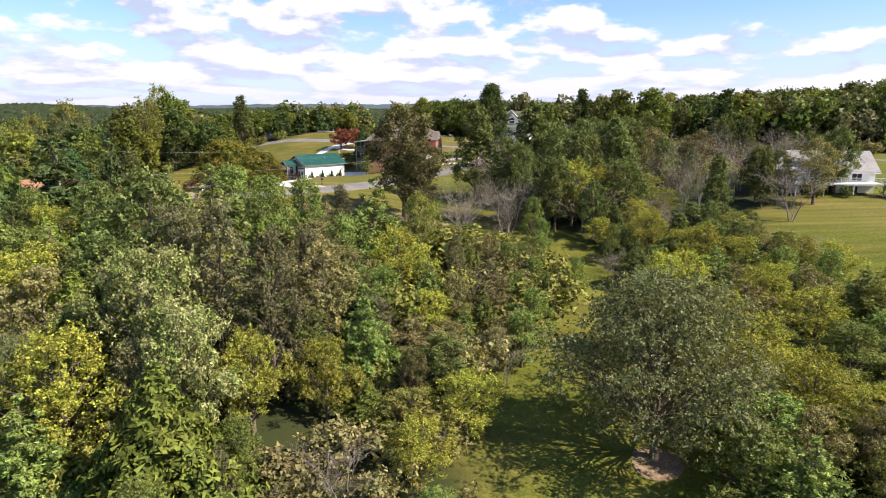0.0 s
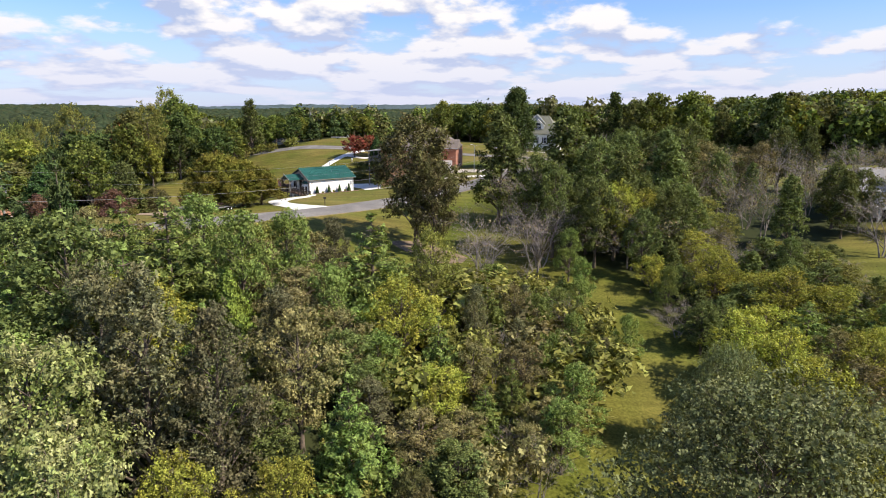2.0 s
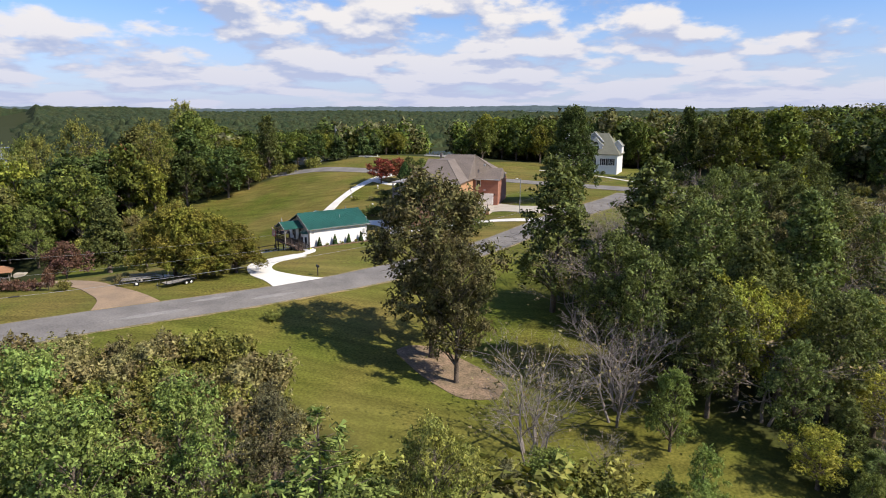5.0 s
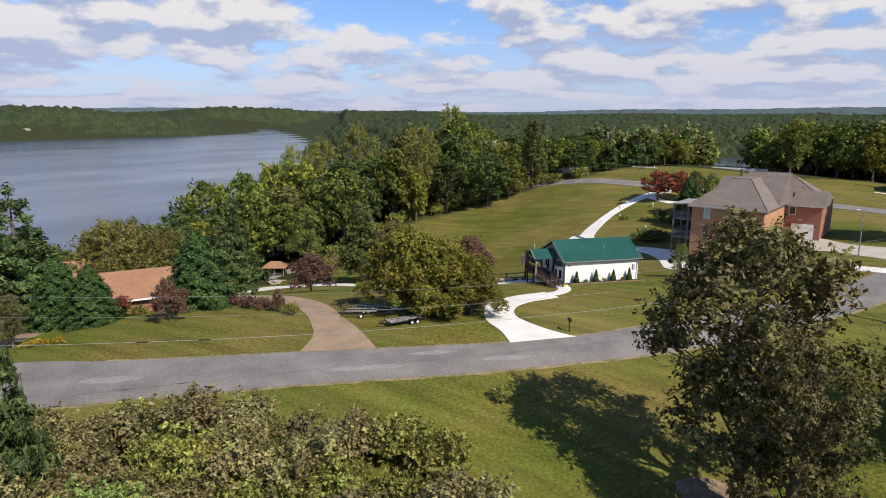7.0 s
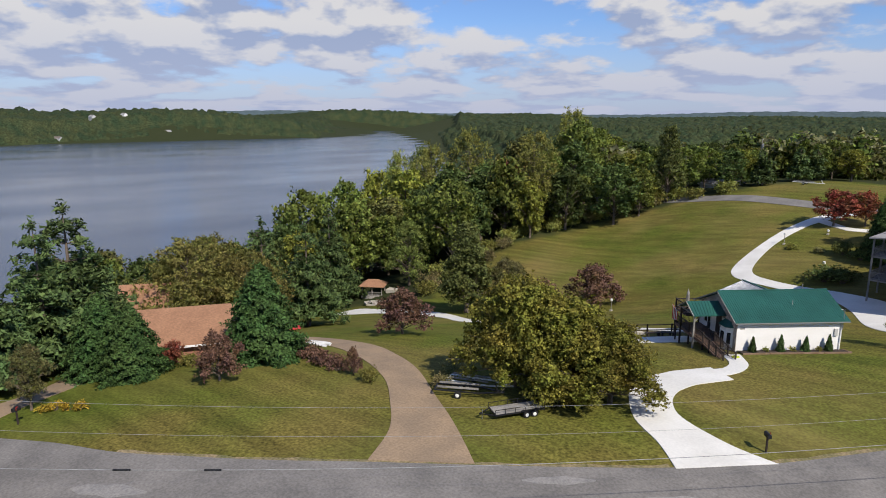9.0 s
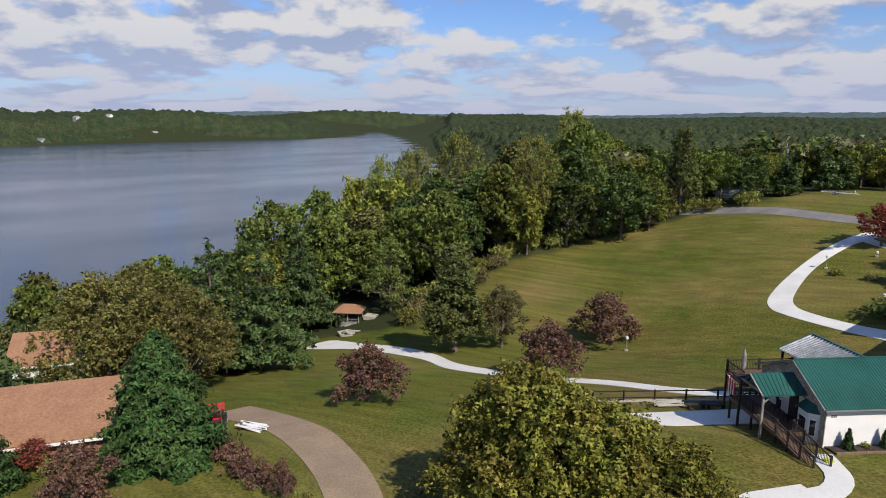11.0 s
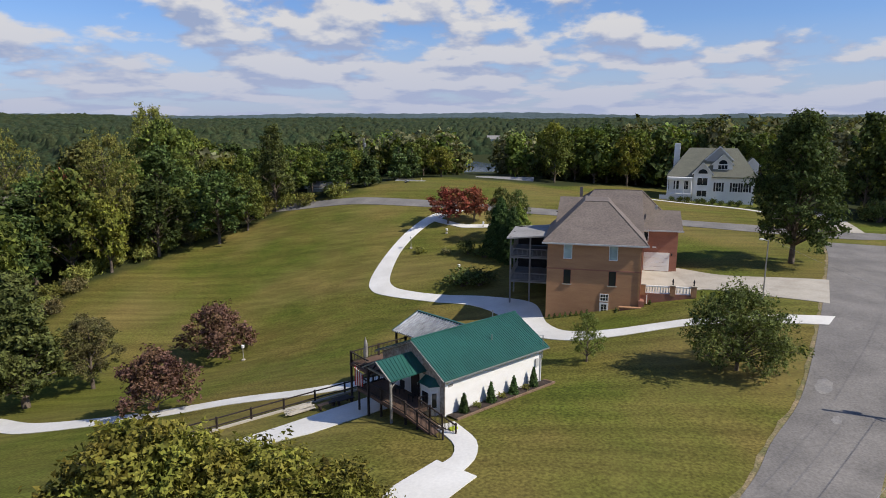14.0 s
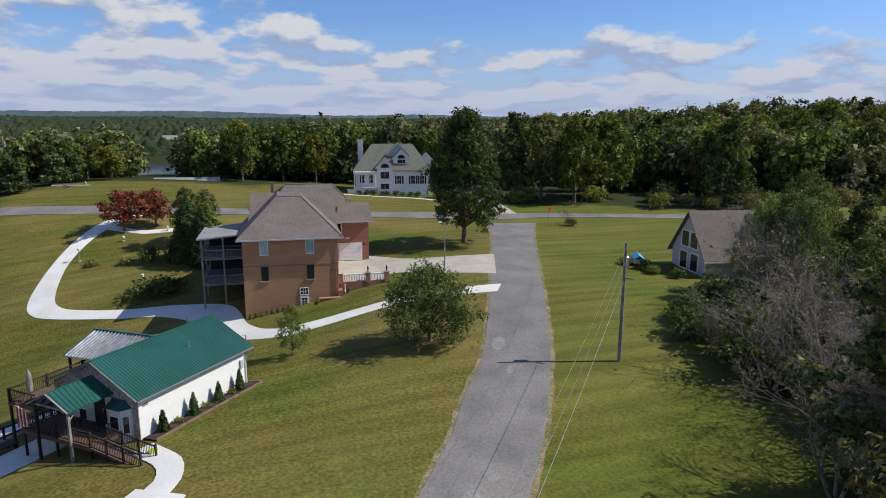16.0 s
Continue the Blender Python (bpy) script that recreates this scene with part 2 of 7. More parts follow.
# ---- building helpers ----
def mesh_of(name, verts, faces, mats=(), slots=None, smooth_faces=False):
    me = bpy.data.meshes.new(name)
    verts = np.asarray(verts, np.float32).reshape(-1, 3)
    if isinstance(faces, np.ndarray):
        k = faces.shape[1]
        me.vertices.add(len(verts)), me.loops.add(faces.size), me.polygons.add(len(faces))
        me.vertices.foreach_set("co", verts.ravel())
        me.loops.foreach_set("vertex_index", faces.ravel().astype(np.int32))
        me.polygons.foreach_set("loop_start", np.arange(len(faces), dtype=np.int32) * k)
    else:
        me.from_pydata(verts.tolist(), [], faces)
    for m in mats:
        me.materials.append(m)
    if slots is not None:
        me.polygons.foreach_set("material_index", np.asarray(slots, np.int32))
    if smooth_faces:
        me.polygons.foreach_set("use_smooth", np.ones(len(me.polygons), bool))
    me.update()
    me.validate()
    return me


def part(name, bm, mat, parent, label=""):
    me = bpy.data.meshes.new(name)
    bm.to_mesh(me)
    bm.free()
    me.materials.append(mat)
    ob = new(name, me)
    ob.parent = parent
    return tagged(ob, label)


def thing(name, m, label, category, group="", kind=""):
    ob = new(name)
    ob.empty_display_size = 0.3
    ob.matrix_world = m
    return tagged(ob, label, category, group, kind)


def boxes(*items, bevel=0.0):
    """A bmesh of boxes, each (x0, y0, z0, x1, y1, z1)."""
    bm = bmesh.new()
    for x0, y0, z0, x1, y1, z1 in items:
        bmesh.ops.create_cube(bm, size=1, matrix=Matrix.Translation(((x0 + x1) / 2, (y0 + y1) / 2, (z0 + z1) / 2)) @ Matrix.Diagonal((x1 - x0, y1 - y0, z1 - z0, 1)))
    if bevel:
        bmesh.ops.bevel(bm, geom=list(bm.edges), offset=bevel, segments=1, affect="EDGES")
    return bm


def solid(outline, axis_vec):
    """A prism: a flat outline of points pushed along axis_vec."""
    bm = bmesh.new()
    a = [bm.verts.new(p) for p in outline]
    b = [bm.verts.new(Vector(p) + Vector(axis_vec)) for p in outline]
    bm.faces.new(a), bm.faces.new(b[::-1])
    for i in range(len(a)):
        j = (i + 1) % len(a)
        bm.faces.new((a[i], b[i], b[j], a[j]))
    bmesh.ops.recalc_face_normals(bm, faces=bm.faces)
    return bm


def tube(points, radii, sides=6):
    """Vertices and quads of a tapered tube along points."""
    p = np.asarray(points, float)
    v, f = [], []
    for i in range(len(p)):
        d = p[min(i + 1, len(p) - 1)] - p[max(i - 1, 0)]
        d = d / (np.linalg.norm(d) + 1e-9)
        a = np.cross(d, (0.31, 0.95, 0.05) if abs(d[2]) > 0.9 else (0, 0, 1))
        a /= np.linalg.norm(a)
        b = np.cross(d, a)
        for s in range(sides):
            w = 2 * math.pi * s / sides
            v.append(p[i] + radii[i] * (a * math.cos(w) + b * math.sin(w)))
    for i in range(len(p) - 1):
        for s in range(sides):
            t = (s + 1) % sides
            f.append((i * sides + s, i * sides + t, (i + 1) * sides + t, (i + 1) * sides + s))
    return np.array(v), np.array(f)


def tubes(list_of):
    vs, fs, k = [], [], 0
    for pts, rad, sides in list_of:
        v, f = tube(pts, rad, sides)
        vs.append(v), fs.append(f + k)
        k += len(v)
    return np.vstack(vs), np.vstack(fs)


def curve_through(points, step=1.0):
    """Points every step along a smooth line through the given ones."""
    p = np.array([points[0], *points, points[-1]], float)
    out = []
    for i in range(1, len(p) - 2):
        n = max(2, int(np.hypot(*(p[i + 1] - p[i])[:2]) / step * 2))
        for t in np.linspace(0, 1, n, endpoint=False):
            a, b, c, d = p[i - 1:i + 3]
            out.append(0.5 * (2 * b + (c - a) * t + (2 * a - 5 * b + 4 * c - d) * t * t + (3 * b - a - 3 * c + d) * t ** 3))
    out.append(p[-2])
    return np.array(out)


def even(line, n):
    s = np.concatenate([[0], np.cumsum(np.hypot(*np.diff(line[:, :2], axis=0).T))])
    return np.stack([np.interp(np.linspace(0, s[-1], n), s, line[:, k]) for k in (0, 1)], 1)


def slab(name, left, right, mat, label, lift=0.06, across=6, category="driveway", smooth_line=True):
    """Paving between two edge lines, draped on the land, with a skirt round it."""
    fl, fr = (curve_through(left), curve_through(right)) if smooth_line else (np.array(left, float), np.array(right, float))
    n = max(6, int(max(np.hypot(*np.diff(fl, axis=0).T).sum(), np.hypot(*np.diff(fr, axis=0).T).sum()) / 0.8))
    a, b = even(fl, n), even(fr, n)
    w = np.linspace(0, 1, across + 1)[None, :, None]
    g = a[:, None] * (1 - w) + b[:, None] * w
    z = height(g[..., 0], g[..., 1]) + lift
    top = np.dstack([g, z])
    m = across + 1
    v = top.reshape(-1, 3)
    f = [(i * m + j, (i + 1) * m + j, (i + 1) * m + j + 1, i * m + j + 1) for i in range(n - 1) for j in range(across)]
    ring = [i * m for i in range(n)] + [(n - 1) * m + j for j in range(1, m)] + [i * m + across for i in range(n - 2, -1, -1)] + [j for j in range(across - 1, 0, -1)]
    low = v[ring] - (0, 0, 0.3)
    k = len(v)
    f += [(ring[i], ring[(i + 1) % len(ring)], k + (i + 1) % len(ring), k + i) for i in range(len(ring))]
    ob = new(name, mesh_of(name, np.vstack([v, low]), np.array(f), [mat]))
    bm = bmesh.new()
    bm.from_mesh(ob.data)
    bmesh.ops.recalc_face_normals(bm, faces=bm.faces)
    for face in bm.faces:
        face.smooth = False
    bm.to_mesh(ob.data)
    bm.free()
    return tagged(ob, label, category, kind="structure")


# ---- ground, lake, roads ----
def spread(lo, hi, a, b, step):
    mid = list(np.arange(a, b + step / 2, step))
    out, s = [b], step
    while out[-1] < hi:
        s *= 1.13
        out.append(out[-1] + s)
    back, s = [a], step
    while back[-1] > lo:
        s *= 1.13
        back.append(back[-1] - s)
    return np.array(back[:0:-1] + mid + out[1:])


WOODS = [
    [(-62, 10), (-58, 72), (-44, 86), (-28, 92), (-16, 88), (-4, 74), (0, 40), (0, 8)],
    [(22, 20), (22, 64), (17, 92), (2, 120), (10, 138), (24, 148), (60, 150), (70, 124), (42, 102), (44, 84), (40, 60), (34, 14)],
    [(-170, 60), (-168, 250), (-90, 330), (-66, 240), (-93, 222), (-108, 200), (-106, 172), (-135, 158), (-120, 130), (-108, 80)],
    [(-70, 238), (-110, 420), (300, 420), (300, 190), (75, 200), (50, 222), (34, 225), (32, 268), (-8, 268), (-20, 256), (-52, 262)],
]


def wooded(x, y):
    return np.min([inside(w, x, y) for w in WOODS], axis=0)


ROAD_L = [(-90, 86), (-80, 87.3), (-72, 88.8), (-65.3, 91.6), (-60.3, 93.6), (-55.7, 96.4), (-51.4, 99.3), (-46.5, 103.1), (-41.3, 107.4), (-36, 112), (-32.2, 115.5), (-27.6, 120.4), (-22.5, 127.5), (-17.8, 133.9), (-15.2, 138.2),
          (-11.2, 143.9), (-7.3, 150.9), (-0.7, 163.8), (12, 189.8), (17.5, 203.2)]
ROAD_R = [(-88, 79), (-79, 80.5), (-71, 82), (-64, 83.2), (-57, 86), (-52.3, 89.5), (-49.1, 92.1), (-45.9, 94.7), (-39.5, 100.5), (-32.9, 106.9), (-26.1, 114.5), (-21, 120.5), (-15.8, 127), (-11.6, 132.6),
          (-5.6, 142), (-0.3, 151.5), (7.5, 166.6), (18.8, 188.1), (26.3, 201.3)]


def build_ground():
    xs, ys = spread(-4700, 4700, -140, 72, 1.25), spread(-1500, 4800, 5, 255, 1.25)
    gx, gy = np.meshgrid(xs, ys)
    z = height(gx, gy)
    v = np.stack([gx, gy, z], -1).reshape(-1, 3)
    nx = len(xs)
    i, j = np.meshgrid(np.arange(nx - 1), np.arange(len(ys) - 1))
    q = (j * nx + i).ravel()
    f = np.stack([q, q + 1, q + nx + 1, q + nx], 1)
    me = mesh_of("ground", v, f, smooth_faces=True)
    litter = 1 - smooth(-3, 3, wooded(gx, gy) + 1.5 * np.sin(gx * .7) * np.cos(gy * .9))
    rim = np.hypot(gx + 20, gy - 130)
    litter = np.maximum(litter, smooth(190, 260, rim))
    lane = np.array(ROAD_R)
    lush = smooth(-1.0, 1.5, gx - np.interp(gy, lane[:, 1], lane[:, 0])) * smooth(112, 120, gy)
    lush = np.maximum(lush, 0.75 * smooth(112, 98, gy) * smooth(-48, -42, gx))
    lush = np.maximum(lush, 0.8 * smooth(-62, -72, gx) * smooth(178, 168, gy))
    tuft = me.attributes.new("lush", "FLOAT", "POINT")
    tuft.data.foreach_set("value", lush.ravel().astype(np.float32))
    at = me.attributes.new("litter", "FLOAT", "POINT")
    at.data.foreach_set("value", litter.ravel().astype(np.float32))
    m = material("lawn", (0.088, 0.104, 0.016), 0.95, 0.5, 0.10, 4.5, 0.16, second=(0.138, 0.114, 0.028), depth=0.05, spec=0.1)
    n, l = m.node_tree.nodes, m.node_tree.links
    b = n["Principled BSDF"]
    old = b.inputs["Base Color"].links[0].from_socket
    tex = n.new("ShaderNodeTexNoise")
    tex.inputs["Scale"].default_value, tex.inputs["Detail"].default_value = 0.045, 5
    geo = n.new("ShaderNodeNewGeometry")
    l.new(geo.outputs["Position"], tex.inputs["Vector"])
    dry = n.new("ShaderNodeMapRange")
    dry.inputs["From Min"].default_value, dry.inputs["From Max"].default_value, dry.inputs["To Max"].default_value = 0.44, 0.72, 0.6
    l.new(tex.outputs[0], dry.inputs["Value"])
    # mowing lines across the slope
    streak = n.new("ShaderNodeTexNoise")
    streak.inputs["Scale"].default_value, streak.inputs["Detail"].default_value = 1.0, 4
    turn = n.new("ShaderNodeMapping")
    turn.inputs["Rotation"].default_value, turn.inputs["Scale"].default_value = (0, 0, radians(-28)), (0.035, 0.75, 1)
    l.new(geo.outputs["Position"], turn.inputs["Vector"]), l.new(turn.outputs[0], streak.inputs["Vector"])
    stripe = n.new("ShaderNodeMapRange")
    stripe.inputs["From Min"].default_value, stripe.inputs["From Max"].default_value = 0.3, 0.7
    stripe.inputs["To Min"].default_value, stripe.inputs["To Max"].default_value = 0.76, 1.22
    l.new(streak.outputs[0], stripe.inputs["Value"])

    def mix(fac, a, bb, mode="MIX"):
        x = n.new("ShaderNodeMix")
        x.data_type, x.blend_type = "RGBA", mode
        for s, val in ((x.inputs["Factor"], fac), (x.inputs["A"], a), (x.inputs["B"], bb)):
            if hasattr(val, "is_linked"):
                l.new(val, s)
            else:
                s.default_value = val if not isinstance(val, tuple) else (*val, 1)
        return x.outputs["Result"]

    col = mix(dry.outputs[0], old, (0.225, 0.165, 0.062))
    thick = n.new("ShaderNodeAttribute")
    thick.attribute_name = "lush"
    col = mix(thick.outputs["Fac"], col, mix(0.42, col, (0.090, 0.120, 0.014)))
    col = mix(1.0, col, stripe.outputs[0], "MULTIPLY")
    att = n.new("ShaderNodeAttribute")
    att.attribute_name = "litter"
    soil = n.new("ShaderNodeTexNoise")
    soil.inputs["Scale"].default_value, soil.inputs["Detail"].default_value = 0.35, 6
    l.new(geo.outputs["Position"], soil.inputs["Vector"])
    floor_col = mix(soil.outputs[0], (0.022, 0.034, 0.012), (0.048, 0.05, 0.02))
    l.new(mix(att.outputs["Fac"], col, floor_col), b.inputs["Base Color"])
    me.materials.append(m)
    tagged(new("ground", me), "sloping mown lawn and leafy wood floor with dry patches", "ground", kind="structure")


def build_lake():
    m = bpy.data.materials.new("lake_water")
    m.use_nodes = True
    n, l = m.node_tree.nodes, m.node_tree.links
    b = n["Principled BSDF"]
    b.inputs["Base Color"].default_value, b.inputs["Roughness"].default_value, b.inputs["IOR"].default_value = (0.045, 0.06, 0.09, 1), 0.12, 1.33
    geo, mp = n.new("ShaderNodeNewGeometry"), n.new("ShaderNodeMapping")
    mp.inputs["Scale"].default_value = (1.0, 0.45, 1)
    mp.inputs["Rotation"].default_value = (0, 0, radians(40))
    t1, t2 = n.new("ShaderNodeTexNoise"), n.new("ShaderNodeTexNoise")
    t1.inputs["Scale"].default_value, t2.inputs["Scale"].default_value, t2.inputs["Detail"].default_value = 0.6, 0.012, 4
    bp = n.new("ShaderNodeBump")
    bp.inputs["Strength"].default_value, bp.inputs["Distance"].default_value = 0.10, 0.05
    ro = n.new("ShaderNodeMapRange")
    ro.inputs["To Min"].default_value, ro.inputs["To Max"].default_value, ro.inputs["From Min"].default_value, ro.inputs["From Max"].default_value = 0.14, 0.26, 0.35, 0.65
    l.new(geo.outputs["Position"], mp.inputs[0]), l.new(mp.outputs[0], t1.inputs["Vector"]), l.new(mp.outputs[0], t2.inputs["Vector"])
    l.new(t1.outputs[0], bp.inputs["Height"]), l.new(bp.outputs[0], b.inputs["Normal"])
    l.new(t2.outputs[0], ro.inputs["Value"]), l.new(ro.outputs[0], b.inputs["Roughness"])
    v = [(-4600, -1400, LAKE), (300, -1400, LAKE), (300, 4700, LAKE), (-4600, 4700, LAKE)]
    tagged(new("water", mesh_of("water", v, [(0, 1, 2, 3)], [m])), "wide calm grey-blue lake below the wooded bank", "lake", kind="structure")


build_ground()
build_lake()
slab("road", ROAD_L, ROAD_R, M_ASPHALT, "patched grey asphalt lane between lawns", 0.05, 8, "road")
slab("road", [(-150, 262), (-110, 245), (-63.7, 232.3), (-43.8, 228.4), (-20, 224.5), (-0.6, 220.2), (25, 214.4), (58.8, 202.8), (120, 172)], [(-150, 257), (-110, 240), (-62.9, 227.8), (-46, 224.3), (-20, 219.5), (-1.1, 214.2), (16.1, 208.3), (24, 206.5), (33.2, 206.4), (56.8, 198.3), (118, 168)],
     M_ASPHALT, "grey asphalt cross road before the wood", 0.06, 6, "road")
slab("driveway", [(-46.5, 103.4), (-48.8, 107.4), (-52.8, 111.2), (-57.2, 114.6), (-63.6, 117.5), (-71.7, 119.5), (-80, 119)], [(-41.3, 107.6), (-46.5, 111.4), (-51, 114.4), (-56.7, 118.3), (-62, 120.8), (-68.6, 122.9), (-80, 123.5)], M_BROWN,
     "brown aggregate driveway curving down from the lane")
slab("driveway", [(-31.9, 115.6), (-34, 117.8), (-36.9, 120.2), (-39.4, 124.6), (-40, 128.0), (-38.8, 130.9)], [(-27.4, 120.5), (-30.4, 120.7), (-34.2, 122.3), (-35.9, 124.6), (-36.4, 127), (-36.0, 129)], M_CONCRETE, "new white concrete driveway with a flared mouth", 0.065)
slab("parking_pad", [(-40.0, 127.6), (-38.8, 131.3), (-36.6, 134.4)], [(-36.6, 126.2), (-36.0, 129.2), (-34.0, 132.4)], M_CONCRETE, "white concrete parking pad", 0.07, smooth_line=False)
slab("garden_path", [(-36.6, 133.6), (-35.7, 134.8), (-35.7, 136.6), (-36.8, 138.6), (-37.4, 139.6)], [(-35.0, 132.8), (-34.2, 134.6), (-34.2, 137.0), (-35.3, 139.2), (-36, 140.4)], M_CONCRETE, "curved white concrete walk to the ramp", 0.075, 4, "path")
slab("driveway", [(-42.2, 225), (-47.2, 219.9), (-50.6, 212.5), (-52.8, 203.3), (-53.7, 194.3), (-52.6, 189.8), (-49.3, 186.9), (-42.6, 183), (-36.8, 180), (-33, 175), (-29.5, 166), (-25.5, 162), (-21.4, 161.6), (-16.3, 162.2), (-12.6, 162.2), (-1.5, 160.4)],
     [(-39.5, 224), (-45, 218.2), (-48, 212.7), (-50.3, 204), (-50.6, 195), (-49.5, 190.4), (-46.2, 187.6), (-40.8, 184.8), (-34.8, 182.6), (-29, 178.5), (-27.6, 170.5), (-25.6, 166), (-21.9, 164.4), (-16, 164.4), (-12.7, 164.4), (0.2, 162.8)],
     M_CONCRETE, "winding white concrete driveway round the lawn")
slab("courtyard", [(-15.5, 188.5), (-9.9, 186.4), (-4, 180), (6.4, 177.5)], [(-15.8, 174), (-9.2, 174.6), (-4.2, 170.2), (1.6, 167)], M_OLDCON, "weathered tan concrete court before the garage", 0.06)
slab("driveway", [(-45.7, 218.6), (-42, 215.4), (-39.9, 214.3), (-33.8, 214.2)], [(-46.5, 216.8), (-42, 213.6), (-39.9, 212.6), (-33.8, 212.4)], M_CONCRETE, "white concrete spur beside the red trees", 0.075, 4)
slab("garden_path", [(-119.7, 157.2), (-118, 163), (-108.4, 162), (-96, 160.8), (-88, 158.5), (-80, 155), (-67.7, 154.6), (-59, 155.6), (-51.7, 154.9), (-43, 156.4)],
     [(-119, 156.8), (-113, 157.5), (-106, 158.2), (-94, 156.4), (-86.4, 154.6), (-79, 151.4), (-66, 151.6), (-59, 152.8), (-51, 152.2), (-43, 153)], M_CONCRETE, "white concrete walk across the slope", 0.06, 4, "path")
slab("parking_pad", [(-52.4, 140.4), (-50.5, 142), (-44.2, 148.4)], [(-50.6, 138.2), (-46.6, 140.2), (-40.4, 145.6)], M_CONCRETE, "white concrete apron beside the cottage", 0.06, smooth_line=False)
M_SOIL = material("bare_soil", (0.25, 0.175, 0.115), 0.95, 0.35, 0.8, 5, 0.6, second=(0.15, 0.115, 0.07))
slab("bare_bank", [(-14.5, 104.5), (-13.4, 106.2), (-11, 106.6), (-8.6, 105.2), (-6.0, 103), (-3.4, 100.2)], [(-14.2, 103.6), (-13.2, 102.4), (-11.6, 100.4), (-9.4, 98.4), (-7.0, 96.8), (-4, 97.4)], M_SOIL, "bare brown soil bank under the trees", 0.04, 8, "bank")
slab("bare_bank", [(13, 46.2), (13.4, 48), (15.2, 49), (17, 48)], [(13.2, 45.4), (13.8, 44.6), (15.8, 44.8), (17.2, 46.4)], M_SOIL, "bare brown soil at the foot of a tree", 0.04, 6, "bank")
slab("driveway", [(-83, 101.5), (-78.5, 97.5), (-76.5, 93), (-74.6, 89.2)], [(-85.5, 99.5), (-81.5, 95.5), (-80, 92), (-80.5, 88.4)], M_BROWN, "brown side drive beside the pines", 0.055)
slab("driveway", [(23, 213.5), (27, 224), (31, 238)], [(28.6, 212.6), (31, 222), (34, 237)], M_OLDCON, "pale gravel lane into the wood", 0.065)
slab("garden_path", [(-1, 247), (8, 243.6), (17, 239.5), (22, 233), (25.5, 228)], [(-1.2, 246), (7.6, 242.6), (16.2, 238.6), (21, 232.4), (24.5, 227.4)], M_CONCRETE, "pale curved path before the villa", 0.06, 3, "path")
M_VERGE = material("dry_verge", (0.27, 0.205, 0.115), 0.95, 0.4, 0.9, 6, 0.4, second=(0.13, 0.125, 0.05))


def beside(line, side, near, far):
    """Two lines that run along an edge, near and far out from it on one side, with a ragged outer edge."""
    p = curve_through(line, 2.0)
    d = np.gradient(p, axis=0)
    d /= np.linalg.norm(d, axis=1, keepdims=True)
    out = np.stack([-d[:, 1], d[:, 0]], 1) * side
    rag = far * (1 + 0.45 * np.sin(np.arange(len(p)) * 1.7) * np.sin(np.arange(len(p)) * 0.61))
    return (p + out * near).tolist(), (p + out * rag[:, None]).tolist()


for edge, side in ((ROAD_L[4:11], 1), (ROAD_L[11:], 1), (ROAD_R, -1)):
    a, b = beside(edge, side, -0.08, 0.34)
    slab("verge", a, b, M_VERGE, "thin dry tan margin beside the lane", 0.02, 2, "verge", smooth_line=False)
M_PATCH = material("pale_asphalt", (0.265, 0.248, 0.228), 0.9, 0.2, 0.8, 7, 0.3, second=(0.22, 0.21, 0.20))
for cx, cy, ax, rx, ry in ((-39.5, 103.6, 42, 3.4, 0.5), (-30.5, 112.6, 44, 2.6, 0.45), (-36.5, 109.6, 43, 2.2, 0.4), (-19.5, 127.0, 52, 0.8, 0.5), (-17.4, 128.6, 52, 0.5, 0.4), (-9.6, 141.6, 58, 0.7, 0.3), (-8, 147, 60, 1.6, 0.6), (-56, 91.5, 32, 2.5, 0.6)):
    ca, sa = math.cos(radians(ax)), math.sin(radians(ax))
    sides = [[(cx + ca * rx * u - sa * ry * s * math.sqrt(max(0.02, 1 - u * u)) * (1 + 0.3 * math.sin(u * 7 + cx)), cy + sa * rx * u + ca * ry * s * math.sqrt(max(0.02, 1 - u * u)) * (1 + 0.3 * math.sin(u * 7 + cx))) for u in (-1, -0.7, -0.3, 0.1, 0.5, 0.8, 1)] for s in (1, -1)]
    slab("asphalt_patch", sides[0], sides[1], M_PATCH, "pale worn patch in the lane", 0.056, 3, "patch")


# ---- trees ----
def leaf_cards(rng, centres, outward, size, spread_=0.7, aspect=1.25, flat=0.0):
    """Pointed leaves at the centres, facing outward more or less."""
    n = len(centres)
    nor = outward + spread_ * rng.normal(size=(n, 3)) + np.array([0, 0, flat])
    nor /= np.linalg.norm(nor, axis=1, keepdims=True) + 1e-9
    a = np.cross(nor, rng.normal(size=(n, 3)))
    a /= np.linalg.norm(a, axis=1, keepdims=True) + 1e-9
    b = np.cross(nor, a)
    s = (size * rng.uniform(0.6, 1.3, n))[:, None]
    tip = centres + a * s * aspect * 0.62 - nor * s * 0.15
    v = np.stack([centres - a * s * aspect * 0.38 + b * s * 0.48, centres - a * s * aspect * 0.38 - b * s * 0.48, tip], 1)
    return v.reshape(-1, 3), np.arange(n * 3).reshape(-1, 3)


